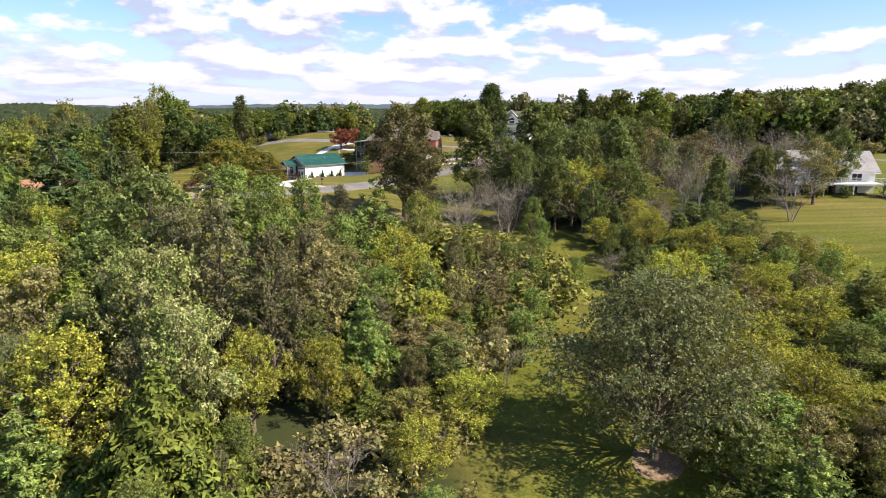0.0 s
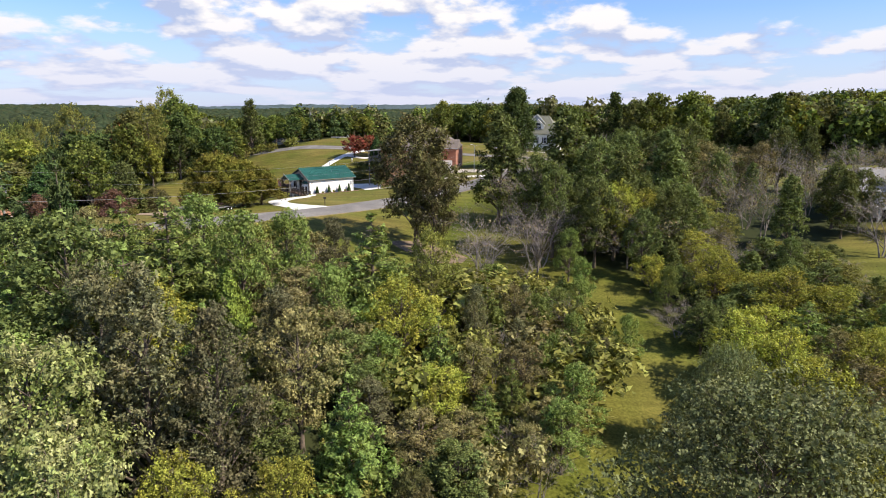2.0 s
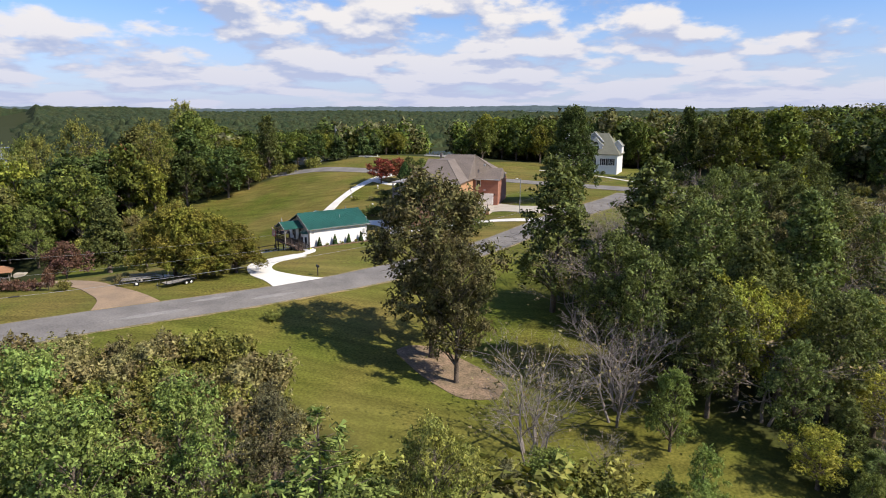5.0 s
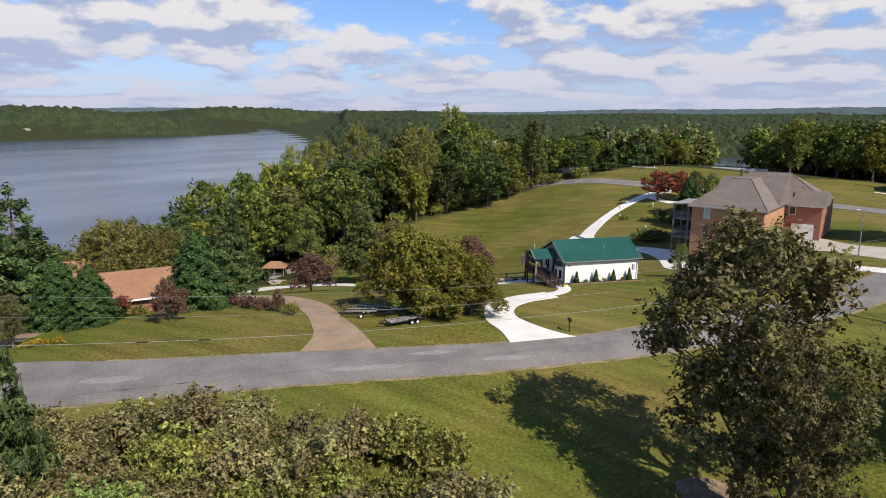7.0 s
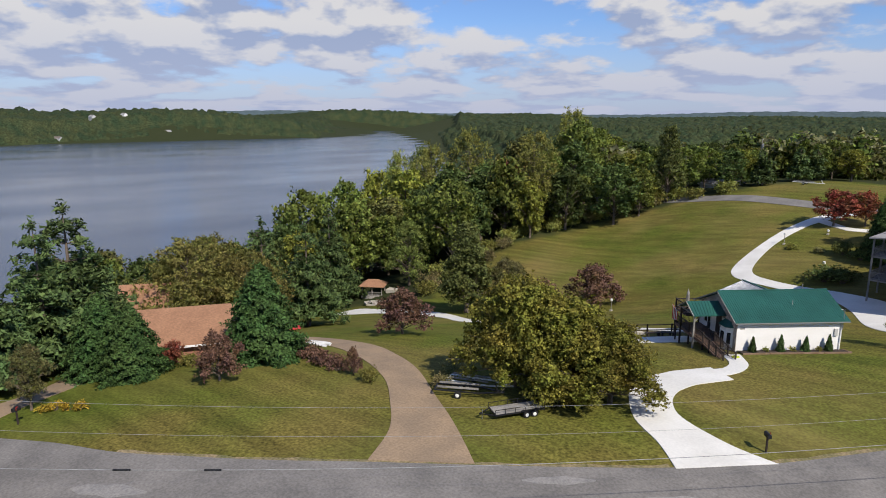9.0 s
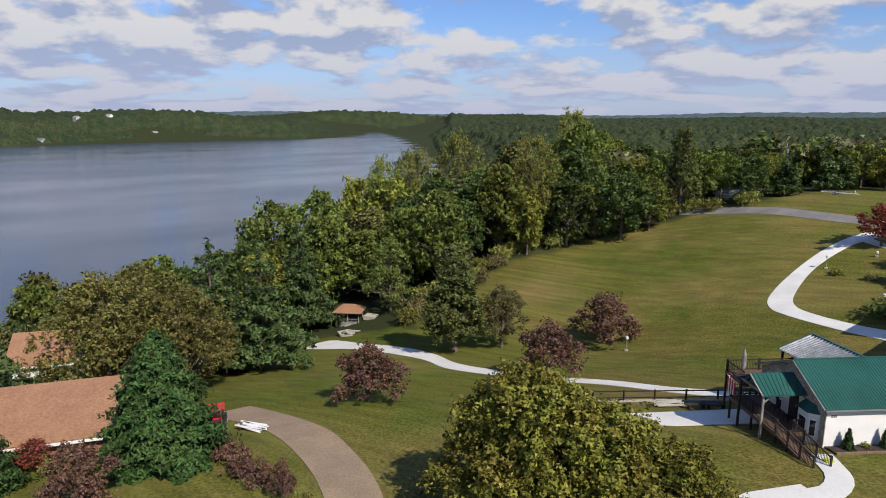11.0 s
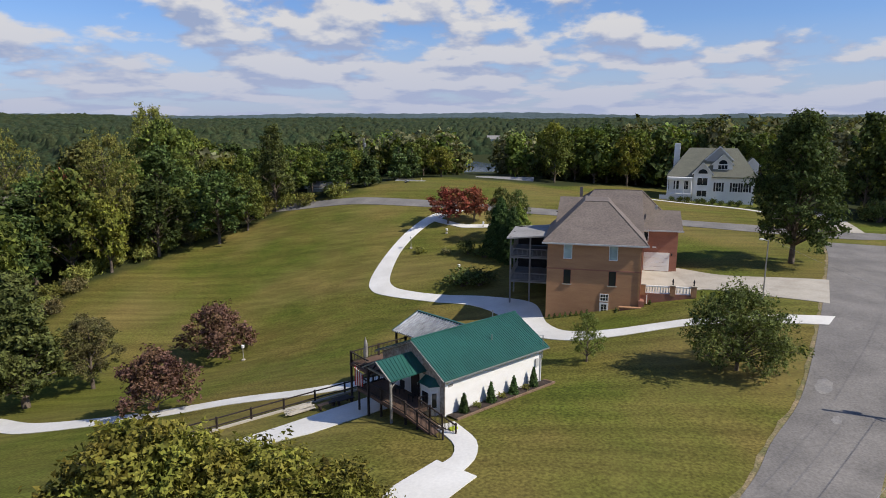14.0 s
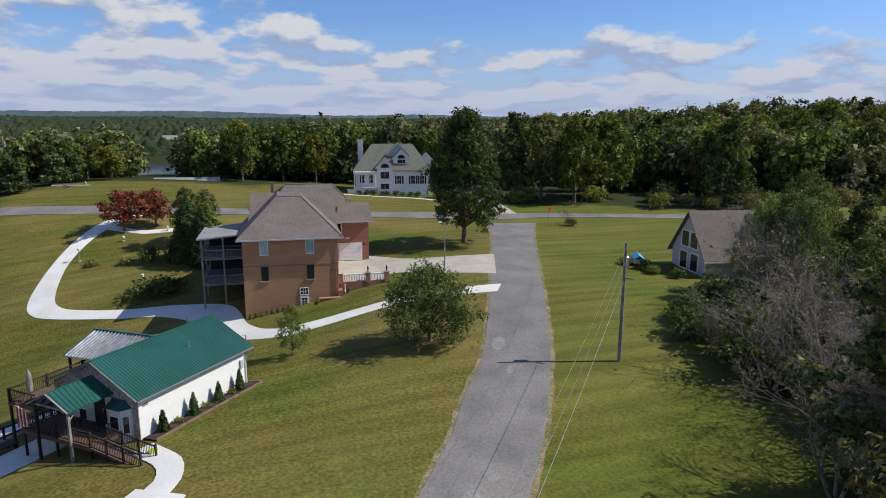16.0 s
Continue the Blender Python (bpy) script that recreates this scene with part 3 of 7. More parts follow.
def lobes_broad(rng, h, w, bare, n, top=0.5):
    """Centres and radii of the leaf masses of a broad crown of height h and width w, above the bare stem."""
    out = [((0, 0, bare + (h - bare) * 0.5), w * 0.22)]
    n = int(n * 2.3)
    for i in range(n):
        t = (i + 0.5) / n
        z = bare + (h - bare) * (0.12 + 0.82 * t)
        prof = math.sin(math.pi * min(1, 0.16 + 0.80 * t) ** (0.6 + top)) ** 0.75
        a = i * 2.4 + rng.uniform(-0.5, 0.5)
        r = w * 0.5 * prof * rng.uniform(0.38, 1.0)
        out.append(((r * math.cos(a), r * math.sin(a), z), w * rng.uniform(0.06, 0.145)))
    return out


def crown(rng, lobes, count, size, squash=0.8, spread_=0.8, hollow=0.45, aspect=1.25, flat=0.25, per=8, loose=1.0):
    """Leaves in sprigs that share a lean, set on uneven leaf masses with gaps between them."""
    c = np.array([l[0] for l in lobes])
    r = np.array([l[1] for l in lobes])
    form = rng.uniform(0.72, 1.3, (len(lobes), 3)) * np.array([1, 1, squash])
    k = max(1, count // per)
    pick = rng.choice(len(lobes), k, p=r ** 2 / (r ** 2).sum())
    d = rng.normal(size=(k, 3))
    d[:, 2] += 0.25
    d /= np.linalg.norm(d, axis=1, keepdims=True)
    rough = 1 + 0.3 * np.sin(d[:, 0] * 5 + pick) * np.sin(d[:, 1] * 6 + pick * 2) + 0.2 * loose * rng.normal(size=k)
    rad = r[pick] * (hollow + (1 - hollow) * rng.uniform(0, 1, k) ** 0.5) * rough
    p = c[pick] + d * rad[:, None] * form[pick]
    axis = d + 0.6 * rng.normal(size=(k, 3)) + np.array([0, 0, -0.1])
    axis /= np.linalg.norm(axis, axis=1, keepdims=True)
    lean = d + 0.75 * spread_ * rng.normal(size=(k, 3))
    t = rng.uniform(-1, 1, (k, per, 1)) * size * loose * rng.uniform(0.9, 2.0, (k, 1, 1))
    q = p[:, None] + axis[:, None] * t + rng.normal(size=(k, per, 3)) * size * 0.5 * loose
    return leaf_cards(rng, q.reshape(-1, 3), np.repeat(lean, per, axis=0), size, spread_ * 0.55, aspect, flat)


def stem(rng, lobes, h, girth, lean=0.03, forks=2):
    """Trunk and limbs that reach into each leaf mass."""
    top = h * 0.86
    zs = np.linspace(0, top, 7)
    bend = rng.normal(size=2) * lean * h
    line = np.stack([bend[0] * (zs / top) ** 2, bend[1] * (zs / top) ** 2, zs], 1)
    line[0, 2] = -0.6
    list_of = [(line, girth * np.array([1.45, 1.0, 0.85, 0.7, 0.5, 0.32, 0.12]), 7)]
    for (x, y, z), r in lobes:
        z0 = max(h * 0.12, z - 0.75 * math.hypot(x, y) - r * 0.4)
        k = min(z0 / top, 1)
        s = np.array([bend[0] * k ** 2, bend[1] * k ** 2, min(z0, top)])
        e = np.array([x, y, z])
        mid = (s + e) / 2 + np.array([0, 0, 0.12 * np.linalg.norm(e - s)]) + rng.normal(size=3) * 0.1
        g = girth * (0.5 - 0.38 * k)
        list_of.append((np.array([s, mid, e]), [g, g * 0.6, g * 0.2], 4))
        for _ in range(forks):
            e2 = e + rng.normal(size=3) * r * 0.7
            list_of.append((np.array([mid, (mid + e2) / 2 + rng.normal(size=3) * 0.08 * r, e2]), [g * 0.5, g * 0.3, g * 0.08], 3))
    return tubes(list_of)


def tree(name, label, category, crown_vf, stem_vf, leaf_mat, bark=None, group=""):
    ob = thing(name, pose(0, 0, -500), label, category, group)
    if stem_vf is not None:
        t = new("trunk", mesh_of("trunk", *stem_vf, [bark or M_BARK], smooth_faces=True))
        t.parent = ob
    c = new("crown", mesh_of("crown", *crown_vf, [leaf_mat]))
    c.parent = ob
    return ob


def broad_tree(seed, name, label, h, w, bare, n, count, size, mat, top=0.5, hollow=0.45, girth=0.22, **kw):
    rng = np.random.default_rng(seed)
    lb = lobes_broad(rng, h, w, bare, n, top)
    return tree(name, label, "tree", crown(rng, lb, count, size, hollow=hollow, **kw), stem(rng, lb, h, girth, forks=1 if count > 4000 else 0), mat)


def pine_tree(seed, name, label, h, w, count, size, mat, bare=0.12, tiers=13, open_=0.5):
    """A conifer with tiers of flat plumes."""
    rng = np.random.default_rng(seed)
    lb, limbs = [], []
    for i in range(tiers):
        t = i / (tiers - 1)
        z = h * (bare + (1 - bare) * t * 0.97) + rng.uniform(-0.35, 0.35) * h / tiers
        reach = w / 2 * (1 - t) ** 0.75 * rng.uniform(0.8, 1.15) + 0.25
        m = max(3, int(7 - 3 * t))
        for j in range(m):
            a = j * 2 * math.pi / m + i * 1.1 + rng.uniform(-0.3, 0.3)
            for q in (0.45, 0.85):
                rr = reach * q * rng.uniform(0.85, 1.1)
                lb.append(((rr * math.cos(a), rr * math.sin(a), z + 0.22 * rr * (1 - open_) + rng.uniform(-0.4, 0.4)), max(0.3, reach * rng.uniform(0.22, 0.40))))
            limbs.append((np.array([(0, 0, z - 0.1 * reach), (reach * 0.9 * math.cos(a), reach * 0.9 * math.sin(a), z + 0.12 * reach)]), [0.05, 0.015], 4))
    lb.append(((0, 0, h * 0.97), 0.3))
    zs = np.linspace(0, h * 0.97, 6)
    line = np.stack([zs * 0, zs * 0, zs], 1)
    line[0, 2] = -0.6
    return tree(name, label, "tree", crown(rng, lb, count, size, squash=0.38, spread_=0.6, hollow=0.2, aspect=2.4, flat=0.5), tubes([(line, h * 0.016 * np.array([1.4, 1, .85, .6, .35, .08]), 7)] + limbs), mat)


def cone_tree(seed, name, label, h, w, count, size, mat, low=0.02, power=0.8, category="tree"):
    """A dense conifer, leafy to the ground, with a ragged outline."""
    rng = np.random.default_rng(seed)
    t = 1 - np.sqrt(rng.uniform(0, 1, count))
    a = rng.uniform(0, 2 * math.pi, count)
    bump = 1 + 0.22 * np.sin(a * 5 + t * 31 + 1.5 * np.sin(t * 17)) + 0.16 * np.sin(a * 9 - t * 43) + 0.1 * rng.normal(size=count)
    r = w / 2 * np.minimum(1, (1 - t) ** power * 1.05) * np.minimum(1, 0.72 + t * 3) * bump * (0.5 + 0.5 * rng.uniform(0, 1, count) ** 0.35)
    p = np.stack([r * np.cos(a), r * np.sin(a), h * (low + (1 - low) * t) - 0.15 * r], 1)
    d = np.stack([np.cos(a), np.sin(a), np.full(count, 0.45)], 1)
    zs = np.linspace(-0.4, h * 0.9, 5)
    line = np.stack([zs * 0, zs * 0, zs], 1)
    return tree(name, label, category, leaf_cards(rng, p, d, size, 0.6, 2.2, 0.2), tubes([(line, h * 0.018 * np.array([1.2, 1, .7, .4, .1]), 6)]), mat)


def twig_tree(seed, name, label, h, w, leaves, size, mat, depth_=5, stems=3):
    """A nearly bare tree: forking limbs and twigs with few leaves."""
    rng = np.random.default_rng(seed)
    list_of, tips = [], []

    def grow(p, d, length, rad, level):
        q = p + d * length * 0.5 + rng.normal(size=3) * length * 0.05
        e = q + (d + rng.normal(size=3) * 0.12 + np.array([0, 0, 0.05])) * length * 0.5
        list_of.append((np.array([p, q, e]), [rad, rad * 0.8, rad * 0.6], 5 if level < 2 else 3) if level < depth_ else (np.array([p, e]), [rad, rad * 0.5], 3))
        if level >= depth_:
            tips.append(e)
            return
        for _ in range(3 if level < depth_ - 1 else 4):
            nd = d + rng.normal(size=3) * 0.42 * np.array([w / h * 1.7, w / h * 1.7, 0.6])
            nd /= np.linalg.norm(nd)
            if level > 1:
                tips.append(e)
            grow(e if rng.uniform() < 0.6 else q, nd, length * rng.uniform(0.62, 0.85), rad * 0.55, level + 1)

    for s in range(stems):
        a = s * 2.1 + rng.uniform(0, 1)
        d = np.array([0.22 * math.cos(a), 0.22 * math.sin(a), 1.0])
        grow(np.array([0.15 * math.cos(a), 0.15 * math.sin(a), -0.4]), d / np.linalg.norm(d), h * 0.29, h * 0.010, 0)
    tips = np.array(tips)
    c = tips[rng.integers(0, len(tips), leaves)] + rng.normal(size=(leaves, 3)) * 0.35
    return tree(name, label, "tree", leaf_cards(rng, c, rng.normal(size=(leaves, 3)), size, 1.0), tubes(list_of), mat, M_TWIG)


def shrub(seed, name, label, h, w, count, size, mat, lumps=9, loose=1.0):
    rng = np.random.default_rng(seed)
    lb = [((rng.uniform(-.32, .32) * w, rng.uniform(-.32, .32) * w, h * rng.uniform(0.25, 0.62)), rng.uniform(0.2, 0.34) * min(w, h * 1.3)) for _ in range(lumps)]
    limbs = [(np.array([(0, 0, -0.3), (x * 0.5, y * 0.5, z * 0.6), (x, y, z)]), [0.05, 0.035, 0.01], 4) for (x, y, z), r in lb]
    return tree(name, label, "shrub", crown(rng, lb, count, size, squash=0.9, hollow=0.5, loose=loose), tubes(limbs), mat)


KINDS = {
    "oak": broad_tree(1, "oak_tree", "tall green broadleaf tree with a full crown", 14, 9.5, 1.6, 24, 18000, 0.165, L_OAK),
    "oak2": broad_tree(2, "oak_tree", "green broadleaf tree with an uneven crown", 12, 8.5, 1.2, 20, 17000, 0.155, L_FRESH, top=0.2),
    "dark": broad_tree(3, "dark_tree", "dark green broadleaf tree with dense leaves", 15, 8.5, 1.8, 22, 15000, 0.20, L_DARK, top=0.4),
    "tall": broad_tree(4, "tulip_tree", "tall narrow dark green broadleaf tree", 17, 7.0, 1.5, 26, 10000, 0.27, L_DARK, top=0.0),
    "lime": broad_tree(5, "locust_tree", "yellow-green feathery broadleaf tree", 10, 8.0, 1.0, 20, 17000, 0.13, L_LIME, spread_=1.0),
    "olive": broad_tree(6, "elm_tree", "olive-green thinning broadleaf tree", 11, 7.5, 1.0, 18, 13000, 0.145, L_OLIVE, hollow=0.3),
    "brown": broad_tree(7, "hickory_tree", "green tree turning brown in early autumn", 12, 8.0, 2.0, 22, 22000, 0.16, L_RUSSET, hollow=0.3),
    "mustard": broad_tree(22, "mulberry_tree", "broad olive-brown tree by the lake", 12, 13, 0.6, 26, 22000, 0.21, L_MUSTARD, top=0.2),
    "round": broad_tree(23, "hawthorn_tree", "low round dark green tree on the lawn", 7, 9.2, 0.4, 40, 30000, 0.13, L_DARK, top=0.1, girth=0.14),
    "pale": broad_tree(8, "sumac_tree", "pale cream-green tree going to seed", 9.5, 7.5, 1.2, 18, 17000, 0.13, L_PALE, hollow=0.3),
    "turn": broad_tree(9, "maple_tree", "green maple with reddish leaf tips", 10, 10, 0.6, 28, 28000, 0.19, L_TURN, top=0.1),
    "plum": broad_tree(10, "plum_tree", "small purple-leaved ornamental plum tree", 6, 6.8, 0.8, 16, 7000, 0.2, L_PLUM, top=0.1, girth=0.13),
    "red": broad_tree(11, "red_maple", "small maple with dark red autumn leaves", 6.5, 6.5, 1.4, 14, 5000, 0.24, L_RED, girth=0.13),
    "column": broad_tree(12, "hornbeam_tree", "upright column-shaped dark green tree", 10, 6.0, 0.3, 34, 22000, 0.2, L_DARK, top=-0.3),
    "pine": pine_tree(13, "white_pine", "blue-green pine with tiers of soft plumes", 15, 9, 15000, 0.25, L_PINE),
    "fir": cone_tree(14, "fir_tree", "dense dark green cone-shaped fir", 8, 6, 24000, 0.16, L_FIR, power=0.62),
    "cedar": cone_tree(15, "cedar_tree", "olive-green pointed red cedar", 8.5, 7.0, 20000, 0.17, L_CEDAR, power=0.9),
    "bare": twig_tree(16, "bare_tree", "nearly leafless grey tree with fine twigs", 9, 6, 160, 0.14, L_BROWN),
    "bare2": twig_tree(17, "bare_tree", "thin grey tree with sparse brown leaves", 10, 7, 500, 0.16, L_BROWN, stems=2),
    "shrub": shrub(18, "wild_shrub", "mixed green wild shrub in a thicket", 3, 4.5, 2200, 0.2, L_OAK),
    "shrub2": shrub(19, "wild_shrub", "olive-brown wild shrub in a thicket", 2.6, 4.2, 2200, 0.17, L_OLIVE),
    "shrub3": shrub(20, "wild_shrub", "yellow-green wild shrub in a thicket", 2.4, 4.0, 2600, 0.16, L_OAK),
    "yew": shrub(21, "round_bush", "clipped dark green round bush", 2.4, 3.0, 5200, 0.13, L_DARK, 14, 0.35),
    "willow": broad_tree(24, "willow_oak", "wide grey-green oak with fine feathery leaves", 15, 18, 2.6, 40, 60000, 0.145, L_GREY, top=0.25, hollow=0.3, girth=0.3, spread_=1.0),
    "grey": broad_tree(25, "ash_tree", "grey-olive thinning tree with fine leaves", 13, 7.0, 1.0, 26, 19000, 0.125, L_GREYOLIVE, top=0.0, hollow=0.2, spread_=1.0),
    "layer": pine_tree(26, "sweetgum_tree", "fresh green tree with layered leaf sprays", 13, 8.5, 19000, 0.18, L_FRESH, bare=0.05, tiers=15),
    "spire": broad_tree(27, "magnolia_tree", "tall dense dark green magnolia with a full crown", 20, 11.0, 1.2, 46, 36000, 0.26, L_DARKSHADED, top=-0.05, girth=0.3),
    "bigbare": twig_tree(28, "bare_tree", "large leafless grey tree with a mass of fine twigs", 13, 11, 700, 0.11, L_BROWN, depth_=6),
    # farther trees, with fewer and larger leaves, mostly in shaded copies of the leaf colours
    "oak_": broad_tree(41, "oak_tree", "tall green broadleaf tree in the wood", 14, 10, 2.0, 18, 4600, 0.46, L_OAKSHADED),
    "oak2_": broad_tree(42, "oak_tree", "green broadleaf tree with an uneven crown", 13, 9.5, 1.6, 16, 4400, 0.46, L_OAKSHADED, top=0.3),
    "dark_": broad_tree(43, "dark_tree", "dark green broadleaf tree in the wood", 15, 10, 1.6, 18, 4600, 0.46, L_DARKSHADED, top=0.35),
    "tall_": broad_tree(44, "tulip_tree", "tall dark green broadleaf tree", 17, 8.0, 0.8, 22, 3400, 0.54, L_DARKSHADED, top=0.0),
    "lime_": broad_tree(45, "locust_tree", "yellow-green broadleaf tree in the wood", 11, 8.5, 2.0, 15, 4200, 0.38, L_LIMESHADED, spread_=1.0),
    "olive_": broad_tree(46, "elm_tree", "olive-green broadleaf tree in the wood", 12, 8.5, 1.6, 15, 4000, 0.40, L_OLIVESHADED),
    "pine_": pine_tree(47, "white_pine", "dark blue-green pine in the wood", 15, 8, 3000, 0.6, L_PINE),
}
HEIGHTS = {"bigbare": 13, "spire": 20, "willow": 15, "grey": 13, "layer": 13, "oak_": 14, "oak2_": 13, "dark_": 15, "tall_": 17, "lime_": 11, "olive_": 12, "pine_": 15}
HEIGHTS.update({"round": 7, "mustard": 12, "oak": 14, "oak2": 12, "dark": 15, "tall": 17, "lime": 10, "olive": 11, "brown": 12, "pale": 9.5, "turn": 10, "plum": 6, "red": 6.5, "column": 10, "pine": 15, "fir": 8, "cedar": 8.5, "bare": 9, "bare2": 10,
           "shrub": 3, "shrub2": 2.6, "shrub3": 2.4, "yew": 2.4})
PLANTED = []


def plant(kind, x, y, h, wide=1.0, turn=None, group="", ground=None):
    s = h / HEIGHTS[kind]
    rz = random.uniform(0, 360) if turn is None else turn
    z = float(height(x, y)) - 0.05 if ground is None else ground
    m = pose(x, y, z, 0, 0, rz) @ Matrix.Diagonal((s * wide, s * wide, s, 1))
    ob = copy_thing(KINDS[kind], m)
    if group:
        tagged(ob, group=group)
    PLANTED.append((x, y))
    return ob


# trees that stand by themselves
SINGLE = [
    ("turn", -47.0, 120.0, 9.2, 1.1), ("turn", -42.4, 120.8, 7.8, 1.25), ("turn", -44.4, 119.6, 8.6, 1.0), ("turn", -39.4, 121.4, 6.2, 1.3), ("plum", -71.8, 131.0, 5.6, 1.15), ("column", -87.6, 162, 16, 1.1), ("brown", -83.4, 168.0, 9.4, 1.2), ("plum", -71.4, 177.5, 7.6, 1.2), ("plum", -66.9, 154.4, 6.6, 1.1),
    ("fir", -80.4, 100.2, 8.0, 1.0), ("fir", -75.4, 101.0, 6.8, 1.05), ("fir", -70.6, 111.2, 9.6, 0.98), ("plum", -66.9, 104.6, 4.4, 0.9), ("pine", -93, 102, 18, 1.2), ("pine", -89, 98, 16, 1.1), ("oak", -166, 222, 34, 0.6), ("oak2", -160, 214, 29, 0.65), ("oak2", -174, 240, 35, 0.6), ("oak", -158, 228, 34, 0.6), ("oak2", -153, 207, 25, 0.7), ("bare2", -19, 78, 9, 1.1), ("pine", -86, 92, 14, 1.1), ("pine", -98, 106, 14, 1.1), ("pine", -96, 92, 17, 1.1),
    ("round", -13.4, 150.2, 7.0, 1.0), ("oak2", -25.1, 154, 4.7, 0.9), ("spire", 5.9, 187, 20.5, 1.0), ("red", -43.4, 215, 6.6, 1.3), ("red", -38.6, 216, 6.2, 1.2), ("dark", -33.5, 205, 9.5, 1.0), ("fir", -33.5, 199, 9.5, 0.7), ("fir", -31.6, 196, 8.5, 0.7), ("dark", -30.8, 207, 8.5, 1.0),
    ("brown", -10.8, 104.4, 18.0, 1.1), ("brown", -7.9, 99.6, 13, 0.85), ("pine", -45.6, 79.4, 15, 0.5), ("tall", 0.9, 118, 18.5, 1.15), ("tall", 11.3, 117, 18.5, 1.2), ("dark", 6, 104, 14, 1.0), ("bare", 6, 97, 10, 1.2),
    ("pine", -115, 139, 20, 1.1), ("pine", -105.5, 141.5, 18, 1.1), ("oak", -108, 212, 25, 0.8), ("oak", -152, 240, 36, 0.7), ("dark", -166, 236, 31, 0.75), ("oak", -124, 256, 27, 0.8), ("tall", -83, 233, 19.5, 0.95), ("red", -118, 214, 17, 0.7),
    ("pine", -132, 168, 18, 0.9), ("oak2", -119, 179, 15, 1.0), ("mustard", -103, 119.5, 15, 1.0), ("mustard", -110, 127, 16.5, 1.0), ("mustard", -99.5, 127, 13, 0.9),
    ("lime_", -159.0, 205.3, 28.8, 0.70), ("lime_", -146.5, 205.9, 26.6, 0.84), ("oak_", -146.7, 182.7, 25.9, 0.84), ("oak_", -148.5, 172.2, 25.8, 0.85), ("pine", -131, 166, 22, 0.95), ("dark_", -119.0, 204.7, 17.2, 1.3), ("lime_", -111.8, 214.3, 13.4, 1.2), ("dark_", -99.8, 213.8, 14.7, 1.2),
    ("dark_", -89.8, 219.0, 14.5, 1.3), ("oak_", -85.9, 224.1, 11.2, 1.1), ("oak2_", -109.0, 219.8, 17.4, 0.88), ("oak2_", -158.7, 227.8, 22.1, 1.0), ("oak_", -118.2, 251.5, 22.0, 0.93),
    ("brown", -74.6, 92.6, 5.4, 0.9), ("bare2", 31, 197.8, 5.4, 1.3), ("yew", 31.6, 196.6, 1.6, 1.1),
    ("bare", 6.5, 121, 11, 1.5), ("bare2", 3.5, 115, 10, 1.4), ("bare", 14, 134, 12, 1.5), ("bare2", 12, 122, 11, 1.4), ("bigbare", 1.6, 121.5, 12.5, 1.1), ("bigbare", 5.4, 120.0, 12, 1.0), ("bigbare", 9.5, 127.5, 12.5, 1.0), ("lime_", 38.5, 153, 12, 0.6), ("bare", 8, 116, 12, 1.5), ("bare", 16, 128, 12, 1.5), ("bare2", 19, 139, 12, 1.2), ("bare", 22.5, 146, 13, 1.0), ("bare2", 18, 143, 12.5, 1.1), ("bare", 25.5, 149, 13, 1.0), ("oak2", 30, 152.5, 11.5, 0.8), ("dark", 24, 143, 13, 0.9), ("dark", 15, 126, 11, 1.0), ("dark", 19, 133, 12, 1.0), ("dark", 28, 148, 13, 1.0), ("dark", 36, 152, 13, 1.0), ("dark", 42, 158, 14, 1.0), ("dark", 31, 148, 12, 1.0), ("oak2", 26, 150.5, 11, 0.7), ("bare", 5, 124, 9, 1.4), ("bare", 9, 133, 10, 1.4), 
]
for kind, x, y, h, wide in SINGLE:
    plant(kind, x, y, h, wide)


# the top of the leaf canopy over the plan: the thicket in the hollow, then the bank of the lake, with heights fitted to
# the skyline in the camera's view
CANOPY = [(-29, 56, 9.4), (-23, 44, 4.8), (-18, 34, -0.5), (-11, 50, -4.5), (-20, 49, 7), (-28, 68, 8), (-11, 73, 6), (-15, 59, 3), (-8, 69, 1.4), (-4, 65, -1), (-39, 60, 5), (-9, 52, -4.5), (-1, 59, -4.2), (-51, 77, 8), (-6, 40, -9), (-12, 28, -7), (-45, 30, -1),
          (20.7, 52, -3), (24, 84, 0.7), (35, 99, 0.5), (40, 78, -0.4), (26, 113, 8), (44, 135, 13), (19, 83, -0.6), (10, 84, -0.5), (14, 100, 9), (22, 104, 9), (10, 110, 12), (30, 92, 3), (28, 48, -5), (-30, 84, 2), (-16, 86, 0)]
BANK = [(-176, 156, -9), (-176, 172, -8), (-176, 188, -7), (-176, 204, 1), (-176, 220, 5), (-176, 236, 14), (-176, 252, 24), (-160, 124, 2), (-160, 140, -13), (-160, 156, -4), (-160, 172, -5), (-160, 188, 3), (-160, 204, 6), (-160, 220, 15), (-160, 236, 23), (-160, 252, 23), (-160, 268, 17), (-144, 108, 7), (-144, 124, -7), (-144, 140, -3), (-144, 156, -2), (-144, 172, 5), (-144, 188, 8), (-144, 204, 16), (-144, 220, 23), (-144, 236, 23), (-144, 252, 17), (-144, 268, 16), (-144, 284, 19), (-128, 108, 8), (-128, 124, -5), (-128, 140, 1), (-128, 156, 1), (-128, 172, 9)]
